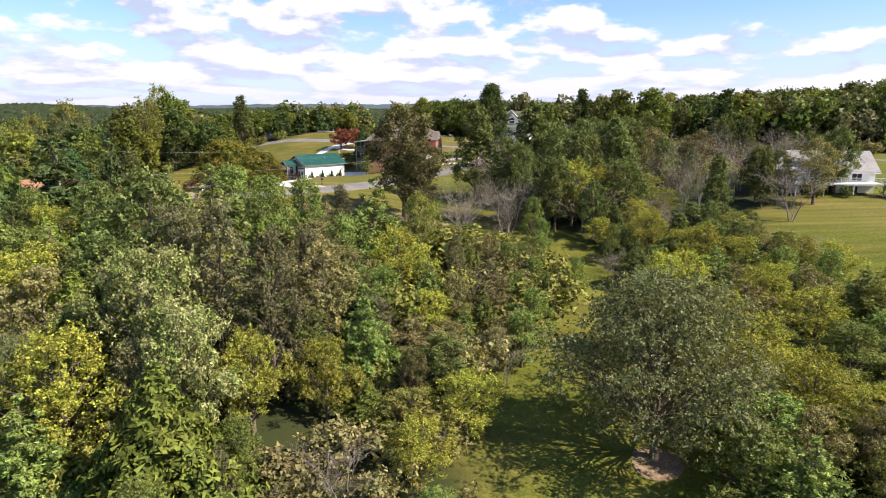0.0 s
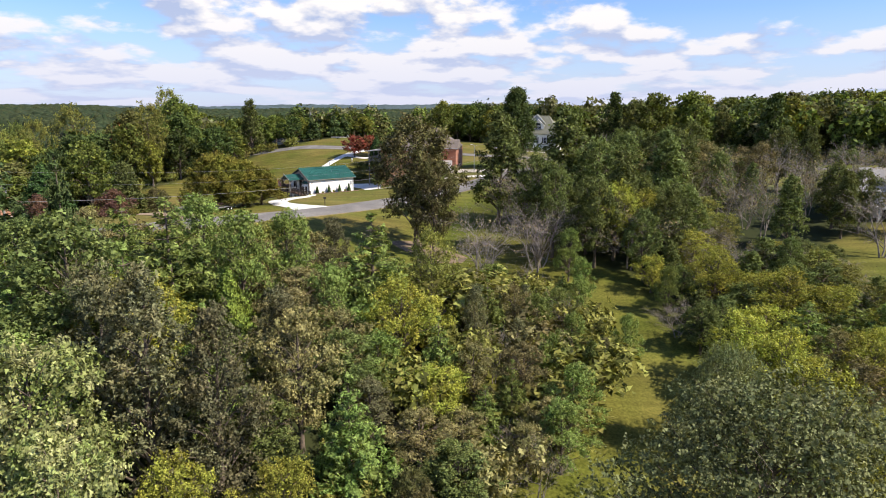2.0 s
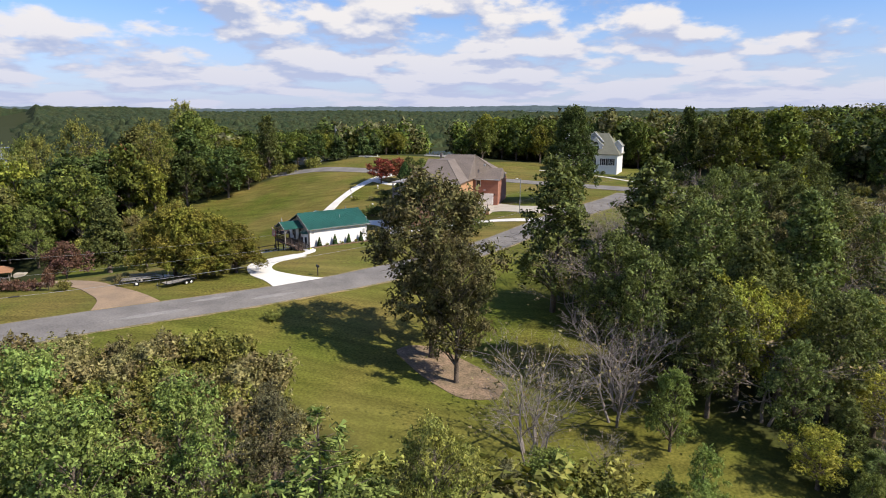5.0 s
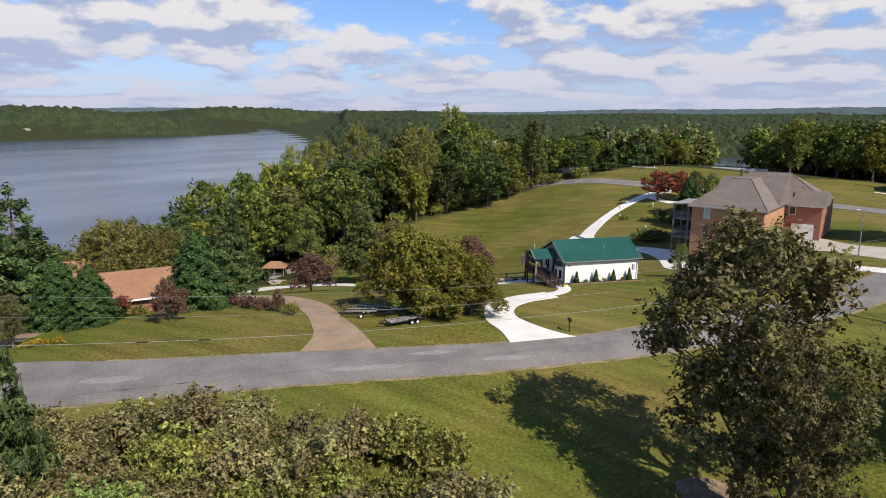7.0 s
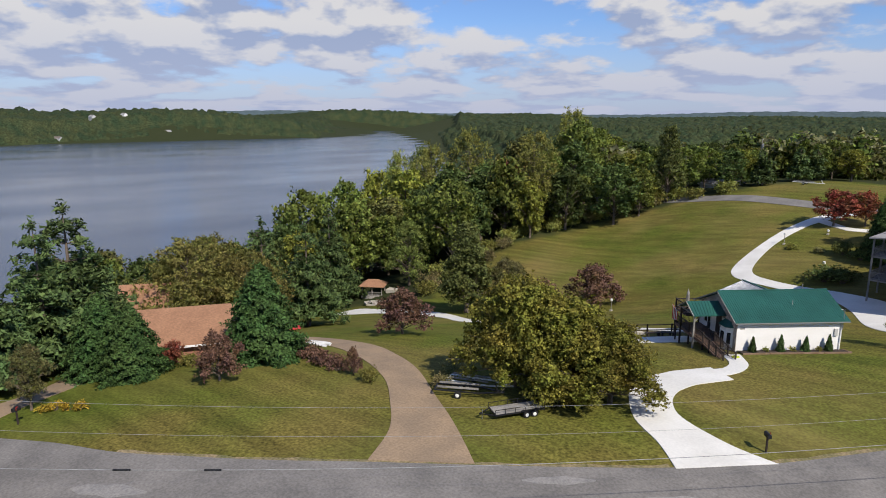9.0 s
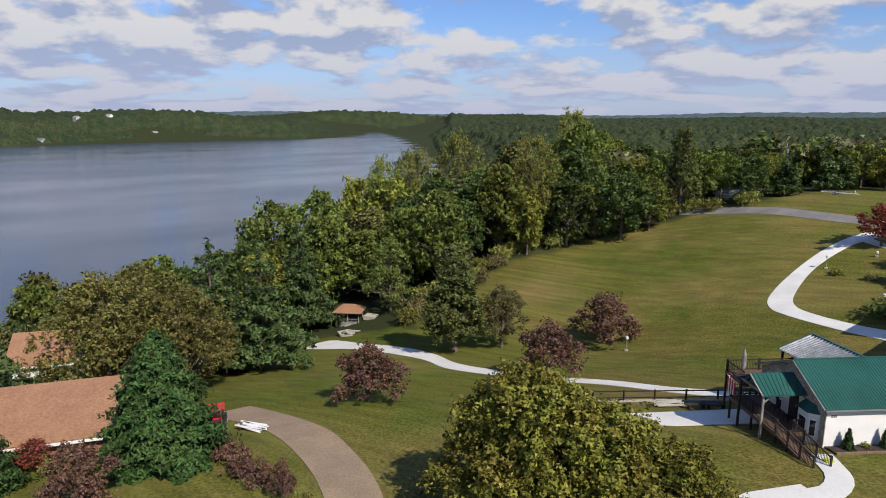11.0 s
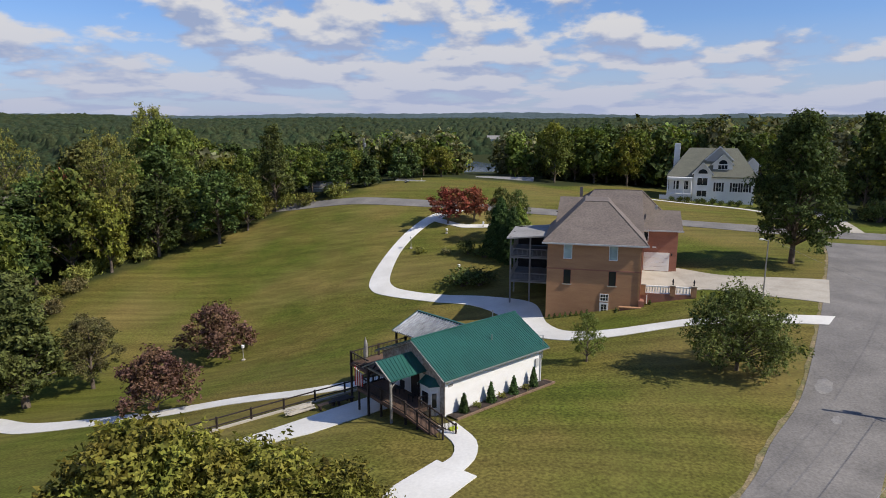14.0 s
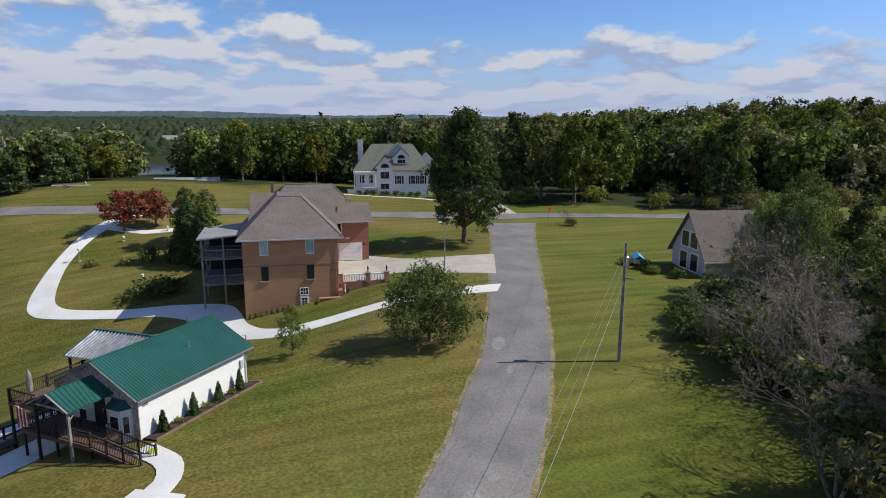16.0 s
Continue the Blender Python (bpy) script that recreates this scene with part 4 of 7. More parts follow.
BANK += [(-128, 188, 9), (-128, 204, 23), (-128, 220, 20), (-128, 236, 17), (-128, 252, 17), (-128, 268, 20), (-128, 284, 17), (-128, 300, 15), (-112, 108, -1), (-112, 124, 3), (-112, 172, 11), (-112, 188, 10), (-112, 204, 18), (-112, 220, 18), (-112, 236, 20), (-112, 252, 18), (-112, 268, 16), (-112, 284, 16), (-96, 220, 20), (-96, 236, 16), (-96, 252, 17), (-96, 268, 19), (-96, 284, 16), (-80, 236, 17), (-80, 252, 16), (-80, 268, 16), (-80, 284, 16), (-80, 300, 16), (-64, 236, 17), (-64, 252, 17), (-64, 268, 17), (-64, 284, 17), (-64, 300, 16), (-64, 316, 16)]


def crest(x, y, knots):
    """Height of the canopy at a place, from the knots round it."""
    w = [(1 / ((x - a) ** 2 + (y - b) ** 2 + 6) ** 2, z) for a, b, z in knots]
    return sum(k * z for k, z in w) / sum(k for k, z in w)


def scatter(outline, count, gap, kinds, lo, hi, seed, group="", keep=None, edge=0.0, under=None):
    rng = random.Random(seed)
    xs, ys = [p[0] for p in outline], [p[1] for p in outline]
    made = tries = 0
    while made < count and tries < count * 30:
        tries += 1
        x, y = rng.uniform(min(xs), max(xs)), rng.uniform(min(ys), max(ys))
        if float(inside(outline, x, y)) > -edge or any((x - a) ** 2 + (y - b) ** 2 < gap * gap for a, b in PLANTED) or (keep and not keep(x, y)):
            continue
        tall, wide = rng.uniform(lo, hi), rng.uniform(0.85, 1.15)
        if under:
            room = crest(x, y, under) - float(height(x, y)) - 0.8
            free = max(2.5, room * rng.uniform(0.72, 1.0))
            wide *= min(1.7, max(1.0, (tall / free) ** 0.7))
            tall = min(tall, free)
        plant(rng.choice(kinds), x, y, tall, wide, rng.uniform(0, 360), group)
        made += 1


def dry(x, y):
    """On land, and clear of the view of the shelter across the grass."""
    t = min(1, max(0, ((x + 98) * -0.76 + (y - 150) * 0.65) / 36))
    return float(height(x, y)) > LAKE + 0.5 and math.hypot(x + 98 + 27.4 * t, y - 150 - 23.4 * t) > 7.5


# thicket that the camera first crosses, with a grassy gap on its east side
GREENS = ["oak", "oak2", "olive", "lime", "grey", "cedar", "oak2", "dark", "layer", "dark", "grey", "layer", "olive"]
HOLLOW = [("dark", -29, 56, 9.4, 1.1), ("grey", -20.4, 49.3, 7.2, 1.0), ("grey", -16.5, 50.2, 4.9, 0.9), ("grey", -24.5, 52, 6.6, 0.9), ("pale", -23.2, 43.8, 4.8, 0.85), ("pale", -19.8, 40.6, 1.5, 0.85), ("cedar", -18.3, 34, -0.3, 1.15), ("lime", -11.4, 47.6, -3.6, 1.0),
          ("lime", -3.4, 41.5, -7.2, 1.25), ("bare", -8.6, 37.5, -6.0, 1.0), ("olive", -13.6, 57.2, 2.4, 0.9), ("grey", -15.6, 60.2, 3.2, 0.9), ("layer", -9.2, 53.5, -1.0, 0.95), ("layer", -27.8, 67.5, 8.2, 1.25), ("oak2", -28.4, 75, 7.8, 1.0), ("layer", -11.2, 73.2, 6.2, 1.25),
          ("lime", -8.2, 68.6, 1.6, 1.0), ("oak2", -13.2, 66.5, 3.2, 0.9), ("layer", -36.5, 59.8, 5.2, 1.1), ("dark", -40, 66, 7, 1.0), ("pine", -51, 76.6, 12.2, 1.2), ("pine", -56, 70, 11, 1.2), ("lime", -40, 50, 2.2, 1.1), ("olive", -33, 46, 2.5, 1.0), ("cedar", -31, 47, 2.0, 1.0),
          ("brown", -4.8, 50.4, -5.6, 0.8), ("layer", -4.4, 65.6, -0.9, 0.9), ("willow", 15, 47.5, 1.6, 1.0), ("lime", 21.5, 53.5, -2.6, 1.1), ("lime", 27.5, 49, -4.6, 1.1), ("olive", 25, 43, -6.5, 1.0), ("lime", 24, 85, 1.2, 1.1), ("lime", 29.5, 80.5, 0.2, 1.2), ("lime", 22, 71, -1.5, 1.2),
          ("lime", 31, 68, -2.4, 1.2), ("oak", 39, 79, -0.2, 1.0), ("dark", 33, 88, 2.2, 1.0), ("oak2", 18.8, 83.4, -0.4, 0.8), ("dark", 8.6, 68.5, -3.4, 0.6), ("oak2", 9.6, 84, 0.2, 0.7), ("bare", -0.7, 86.5, 6.2, 0.9), ("bare2", 4.4, 86.8, 0.5, 0.9), ("bare", 26, 112, 8.2, 0.9), ("dark", 23, 104, 6.6, 1.0),
          ("oak2", -20, 76, 6.2, 0.9), ("grey", -16, 78.5, 5.2, 0.9), ("layer", -35, 73, 7.6, 1.0), ("oak2", -23, 71, 7, 0.9), ("oak", -6, 77, 4.6, 0.8), ("olive", -40, 75, 6.5, 0.9), ("dark", 15, 112, 12.5, 1.0), ("dark", 20, 117, 13, 1.0), ("tall", 25, 112, 13.5, 1.1), ("dark", 29, 118, 13, 1.0), ("dark", 8, 101, 9.5, 0.9), ("dark", 13, 97, 7.5, 1.0), ("tall", 17, 103, 11, 1.0), ("bare2", -1.4, 89.8, 6.5, 1.3), ("bare", 5.5, 95, 6.5, 1.2), ("dark", 18, 93, 4.5, 1.0), ("oak2", 9.2, 92, 2.0, 0.8), ("bare", 13, 106, 8, 1.0), ("dark", 22, 97, 7, 1.0), ("oak2", 5.4, 70, -3.5, 0.7), ("layer", 1.6, 63, -3.4, 0.8),
          ("oak2", 12.4, 73, -2.6, 0.8), ("bare2", 6.8, 77, -1.0, 0.8), ("olive", 2.2, 76, -0.6, 0.8), ("grey", -1.6, 72, 0.4, 0.8), ("willow", -31, 39.5, -1.0, 0.55), ("willow", -36, 33, -2.5, 0.6), ("willow", 17.5, 62, -1.5, 0.6)]
for kind, x, y, top, wide in HOLLOW:
    plant(kind, x, y, top - float(height(x, y)), wide)
scatter([(-56, 37), (-58, 62), (-46, 74), (-20, 74), (-4, 62), (1, 46), (-12, 44), (-22, 38)], 62, 3.4, GREENS, 8.0, 15.0, 31, "thicket trees", under=CANOPY)
scatter([(-54, 15), (-56, 38), (-24, 39), (-10, 43), (-1, 38), (-1, 17)], 40, 3.4, ["oak2", "grey", "oak", "shrub", "olive", "layer"], 4.0, 9.0, 64, "thicket trees", under=CANOPY)
scatter([(-60, 60), (-55, 82), (-47, 89), (-38, 94), (-28, 97.5), (-21, 93), (-11, 80), (-16, 60)], 175, 1.6, ["shrub", "shrub2", "shrub3", "shrub2", "shrub2"], 1.8, 3.6, 32, "thicket shrubs")
scatter([(-1, 54), (-2, 70), (0, 84), (10, 86), (11, 76), (9, 62), (4, 54)], 30, 2.0, ["oak2", "grey", "olive", "bare2", "layer", "shrub", "shrub2"], 4.0, 8.5, 63, "young trees in the gap", under=CANOPY)
scatter([(-14, 62), (-6, 84), (0, 82), (2, 54)], 14, 2.6, ["oak2", "olive", "lime", "shrub", "bare2", "grey"], 4.5, 9, 41, "thicket trees", under=CANOPY)
scatter([(19, 40), (20, 60), (20, 76), (36, 80), (47, 76), (42, 40), (30, 34)], 48, 2.9, ["oak", "oak2", "lime", "lime", "lime", "olive", "layer"], 8.5, 13.0, 33, "wood beside the lawn", under=CANOPY)
scatter([(19, 76), (17, 92), (8, 112), (24, 112), (38, 100), (46, 84), (36, 74)], 52, 3.0, ["dark", "oak", "tall", "bare", "dark", "lime", "bare2", "dark"], 8, 15.0, 40, "wood beside the lawn", under=CANOPY)
scatter([(14, 112), (20, 146), (60, 150), (70, 120), (48, 98), (24, 112)], 42, 3.6, ["dark", "bare", "tall", "bare2", "olive"], 8, 13.5, 38, "wood beside the lawn")
scatter([(6, 122), (8, 130), (11, 139), (20, 146), (22, 120)], 28, 2.2, ["bare", "bare", "bare2", "yew", "bare"], 2.6, 6.0, 39, "thicket shrubs")
scatter([(-168, 110), (-176, 250), (-120, 300), (-104, 226), (-112, 204), (-110, 178), (-132, 162), (-125, 140)], 75, 6.6, ["oak_", "oak2_", "dark_", "lime_", "dark_", "olive_", "oak2_", "dark_"], 14, 23, 34, "lakeside wood", keep=dry, under=BANK)
scatter([(-112, 206), (-104, 230), (-100, 290), (-66, 250), (-67, 239), (-93, 227), (-106, 205)], 32, 6.0, ["oak_", "oak2_", "dark_", "lime_", "dark_", "pine_"], 7, 14, 44, "wood above the lawn", under=BANK)
scatter([(-150, 60), (-165, 110), (-125, 140), (-108, 128), (-98, 84)], 26, 5.0, ["oak_", "olive_", "pine_", "oak2_", "dark_"], 10, 14, 37, "lakeside wood", keep=dry, under=BANK)
scatter([(-72, 240), (-90, 300), (-62, 320), (-46, 275), (-48, 256)], 26, 4.6, ["oak_", "oak2_", "dark_", "pine_", "pine_", "lime_"], 8, 13, 36, "wood behind the cross road", under=BANK)
scatter([(-24, 256), (-22, 320), (30, 330), (28, 268), (0, 266)], 34, 5.0, ["oak_", "oak2_", "dark_", "lime_"], 11, 16, 45, "wood behind the cross road")
scatter([(34, 226), (30, 272), (90, 330), (220, 300), (220, 190), (80, 198), (52, 222)], 70, 5.6, ["oak_", "oak2_", "dark_", "tall_", "lime_", "olive_"], 14, 21, 35, "wood behind the cross road")
scatter([(8, 127), (9, 133), (8, 140), (13, 149), (22, 147), (20, 128), (14, 118)], 34, 1.6, ["yew", "yew", "dark", "bare"], 2.6, 5.5, 61, "thicket shrubs")
# undergrowth along the wood edges
scatter([(-108, 172), (-106, 203), (-93, 225), (-67, 238), (-68, 242), (-95, 230), (-110, 205), (-112, 172)], 34, 2.4, ["shrub", "shrub2", "shrub"], 2.5, 4.5, 42, "shrubs at the wood edge")
scatter([(34, 222), (52, 219), (80, 195), (120, 190), (120, 200), (56, 226), (36, 230)], 24, 3.0, ["shrub", "shrub2", "yew"], 2.5, 5, 43, "shrubs at the wood edge")
# a few young trees in the grassy gap, and around the pole by the bend
scatter([(4, 66), (5, 88), (13, 84), (12, 68)], 4, 4.5, ["oak2", "bare2", "olive", "oak2"], 4.5, 7.0, 51, "young trees in the gap")
scatter([(-60, 68), (-62, 80), (-56, 80), (-48, 74), (-50, 66)], 8, 3.0, ["oak", "oak2", "cedar"], 8.5, 11.0, 52, "thicket trees")
scatter([(-14, 66), (-12, 84), (-3, 82), (0, 70)], 16, 2.2, ["shrub", "shrub2", "oak2", "pale"], 3.0, 5.0, 53, "thicket shrubs")
scatter([(-56, 16), (-58, 62), (-46, 74), (-20, 74), (-4, 62), (0, 42), (0, 20)], 70, 1.7, ["shrub", "shrub2", "shrub3"], 2.2, 4.0, 54, "undergrowth")


# ---- building materials and parts ----
M_WHITE = material("white_paint", (0.80, 0.79, 0.76), 0.6, 0.05, 0.6, 9, 0.05, second=(0.74, 0.73, 0.70))
M_WHITEBRICK = material("white_painted_brick", (0.82, 0.80, 0.77), 0.75, 0.08, 0.5, 14, 0.35, second=(0.76, 0.74, 0.71), stretch=(1, 1, 3))
M_ROOFGREEN = material("green_metal_roof", (0.015, 0.078, 0.060), 0.42, 0.06, 0.4, 3, 0.0, second=(0.02, 0.102, 0.08), spec=0.5)
M_ROOFPALE = material("bare_corrugated_metal", (0.55, 0.56, 0.57), 0.4, 0.08, 0.8, 5, 0.0, metal=0.3, second=(0.48, 0.49, 0.5))
M_STONE = material("mixed_stone", (0.30, 0.24, 0.19), 0.9, 0.4, 1.6, 5, 0.6, second=(0.42, 0.38, 0.33))
M_BRICK = material("tan_brick", (0.42, 0.238, 0.125), 0.85, 0.16, 0.35, 9, 0.35, second=(0.36, 0.195, 0.105), stretch=(1, 1, 4))
M_BRICKRED = material("red_brick", (0.335, 0.155, 0.105), 0.85, 0.16, 0.4, 9, 0.35, second=(0.28, 0.125, 0.085), stretch=(1, 1, 4))
M_SHINGLE = material("brown_shingles", (0.175, 0.145, 0.125), 0.9, 0.22, 0.35, 4.5, 0.5, second=(0.145, 0.12, 0.105), stretch=(1, 1, 3))
M_SHINGLEGREY = material("grey_green_shingles", (0.165, 0.165, 0.125), 0.9, 0.2, 0.4, 4.5, 0.5, second=(0.14, 0.14, 0.11), stretch=(1, 1, 3))
M_SHINGLEPALE = material("pale_grey_shingles", (0.30, 0.29, 0.28), 0.9, 0.2, 0.4, 4.5, 0.5, second=(0.25, 0.24, 0.23), stretch=(1, 1, 3))
M_SHINGLEORANGE = material("orange_shingles", (0.31, 0.165, 0.095), 0.9, 0.2, 0.6, 5, 0.5, second=(0.265, 0.14, 0.08), stretch=(1, 1, 3))
M_SIDING = material("grey_siding", (0.42, 0.42, 0.41), 0.7, 0.05, 0.4, 7, 0.2, stretch=(1, 1, 6), second=(0.46, 0.46, 0.45))
M_DARKWOOD = material("dark_stained_wood", (0.045, 0.033, 0.028), 0.7, 0.3, 1.5, 14, 0.3)
M_DECK = material("brown_deck_boards", (0.145, 0.09, 0.063), 0.75, 0.2, 1.2, 12, 0.2, second=(0.115, 0.07, 0.05))
M_GREYWOOD = material("weathered_grey_wood", (0.30, 0.28, 0.25), 0.85, 0.25, 1.5, 12, 0.3)
M_TIMBER = material("brown_edging_timber", (0.17, 0.105, 0.065), 0.85, 0.3, 1.5, 12, 0.3, second=(0.22, 0.15, 0.10))
# gallery grey, darkened so that its colour carries the shade there
M_GALLERY = material("grey_timber_shaded", (0.23, 0.225, 0.22), 0.75, 0.1, 0.8, 9, 0.1, second=(0.19, 0.185, 0.18))
# near-black, for sheets that stand in for shade in the gallery
M_SHADESHEET = material("dark_shade_sheet", (0.03, 0.03, 0.032), 0.8, 0.1, 1, 9, 0.0)
M_BLACKIRON = material("black_metal", (0.02, 0.02, 0.022), 0.45, 0.1, 2, 12, 0.0)
M_STEEL = material("galvanised_steel", (0.5, 0.5, 0.5), 0.4, 0.1, 2, 12, 0.0, metal=0.8)
M_RUBBER = material("black_rubber", (0.02, 0.02, 0.02), 0.8, 0.1, 3, 20, 0.1)
M_MULCH = material("dark_mulch", (0.055, 0.04, 0.032), 0.95, 0.4, 1.5, 18, 0.8)
M_BLUE = material("blue_tarpaulin", (0.08, 0.33, 0.55), 0.5, 0.1, 2, 6, 0.2, second=(0.12, 0.42, 0.62))
M_REDPAINT = material("red_paint", (0.55, 0.04, 0.03), 0.5, 0.1, 2, 10, 0.0)
M_YELLOW = leafage("yellow_blooms", (0.42, 0.27, 0.03), (0.3, 0.22, 0.03), objects=0.2)
M_BLUEBLIND = material("pale_blue_blind", (0.42, 0.55, 0.55), 0.25, 0.05, 1, 8, 0.0, spec=0.5)


def glass_material(name, tint, rough=0.05):
    m = bpy.data.materials.new(name)
    m.use_nodes = True
    b = m.node_tree.nodes["Principled BSDF"]
    b.inputs["Base Color"].default_value, b.inputs["Roughness"].default_value, b.inputs["IOR"].default_value = (*tint, 1), rough, 1.5
    return m


M_GLASS = glass_material("dark_window_glass", (0.02, 0.025, 0.03))
M_LAMPGLASS = glass_material("milky_lamp_glass", (0.75, 0.74, 0.70), 0.4)


def put(ob, m):
    ob.matrix_basis = m
    return ob


def window(parent, at, w, h, frame_mat=None, pane_mat=None, bars=(1, 1), rim=0.09, name="window"):
    """A framed window on a wall that faces -y of the pose at; its pane is set back in the frame."""
    items = [(-w / 2 - rim, -0.06, -h / 2 - rim, -w / 2, 0.05, h / 2 + rim), (w / 2, -0.06, -h / 2 - rim, w / 2 + rim, 0.05, h / 2 + rim), (-w / 2, -0.06, h / 2, w / 2, 0.05, h / 2 + rim), (-w / 2 - rim, -0.10, -h / 2 - rim, w / 2 + rim, 0.05, -h / 2)]
    for i in range(1, bars[0]):
        x = -w / 2 + w * i / bars[0]
        items.append((x - 0.025, -0.05, -h / 2, x + 0.025, 0.03, h / 2))
    for i in range(1, bars[1]):
        z = -h / 2 + h * i / bars[1]
        items.append((-w / 2, -0.047, z - 0.025, w / 2, 0.03, z + 0.025))
    ob = put(part(name, boxes(*items), frame_mat or M_WHITE, parent), at)
    part("pane", boxes((-w / 2, -0.02, -h / 2, w / 2, 0.01, h / 2)), pane_mat or M_GLASS, ob)
    return ob


def plates(polys, thick=0.14):
    """Roof slopes: flat polygons with thickness."""
    bm = bmesh.new()
    for poly in polys:
        p = [Vector(q) for q in poly]
        nor = (p[1] - p[0]).cross(p[2] - p[0]).normalized()
        if nor.z < 0:
            p.reverse()
            nor.negate()
        top = [bm.verts.new(q) for q in p]
        low = [bm.verts.new(q - Vector((0, 0, thick))) for q in p]
        bm.faces.new(top), bm.faces.new(low[::-1])
        for i in range(len(p)):
            j = (i + 1) % len(p)
            bm.faces.new((top[i], low[i], low[j], top[j]))
    return bm


def hull(*pts):
    """A closed roof body over its eaves and ridge."""
    bm = bmesh.new()
    for p in pts:
        bm.verts.new(p)
    bmesh.ops.convex_hull(bm, input=list(bm.verts))
    return bm


def ribs(a, b, c, d, gap, w=0.035, tall=0.035):
    """Standing seams on the slope a-b (eave) to d-c (ridge)."""
    a, b, c, d = (Vector(q) for q in (a, b, c, d))
    nor = (b - a).cross(d - a).normalized()
    nor = nor if nor.z > 0 else -nor
    along = (b - a).normalized()
    n = int((b - a).length / gap)
    bm = bmesh.new()
    for i in range(n + 1):
        t = (i + 0.5) / (n + 1)
        p, q = a.lerp(b, t), d.lerp(c, t)
        r = [p - along * w, p - along * w * 0.5 + nor * tall, p + along * w * 0.5 + nor * tall, p + along * w]
        s = [v + (q - p) for v in r]
        vr, vs = [bm.verts.new(v + nor * 0.004) for v in r], [bm.verts.new(v + nor * 0.004) for v in s]
        for k in range(3):
            bm.faces.new((vr[k], vr[k + 1], vs[k + 1], vs[k]))
        bm.faces.new(vr[::-1]), bm.faces.new(vs)
    return bm


def beam(p, q, w=0.1):
    """A square bar from p to q."""
    p, q = Vector(p), Vector(q)
    m = Matrix.Translation((p + q) / 2) @ (q - p).to_track_quat("Z", "Y").to_matrix().to_4x4() @ Matrix.Diagonal((w, w, (q - p).length, 1))
    bm = bmesh.new()
    bmesh.ops.create_cube(bm, size=1, matrix=m)
    return bm


def joined(*bms):
    out = bmesh.new()
    for b in bms:
        me = bpy.data.meshes.new("tmp")
        b.to_mesh(me)
        b.free()
        out.from_mesh(me)
        bpy.data.meshes.remove(me)
    return out


def rail(parent, p, q, tall=0.95, gap=0.14, mat=None, name="railing"):
    """Top and bottom rails with pickets between p and q."""
    p, q, up = Vector(p), Vector(q), Vector((0, 0, 1))
    n = max(1, int((q - p).length / gap))
    bms = [beam(p + up * tall, q + up * tall, 0.08), beam(p + up * 0.12, q + up * 0.12, 0.06)]
    bms += [beam(p.lerp(q, (i + 0.5) / n) + up * 0.12, p.lerp(q, (i + 0.5) / n) + up * tall, 0.025) for i in range(n)]
    return part(name, joined(*bms), mat or M_DARKWOOD, parent)


def ground_at(m, x, y):
    """Height of the land under a thing's own point, in its own frame."""
    w = m @ Vector((x, y, 0))
    return float(height(w.x, w.y)) - m.translation.z


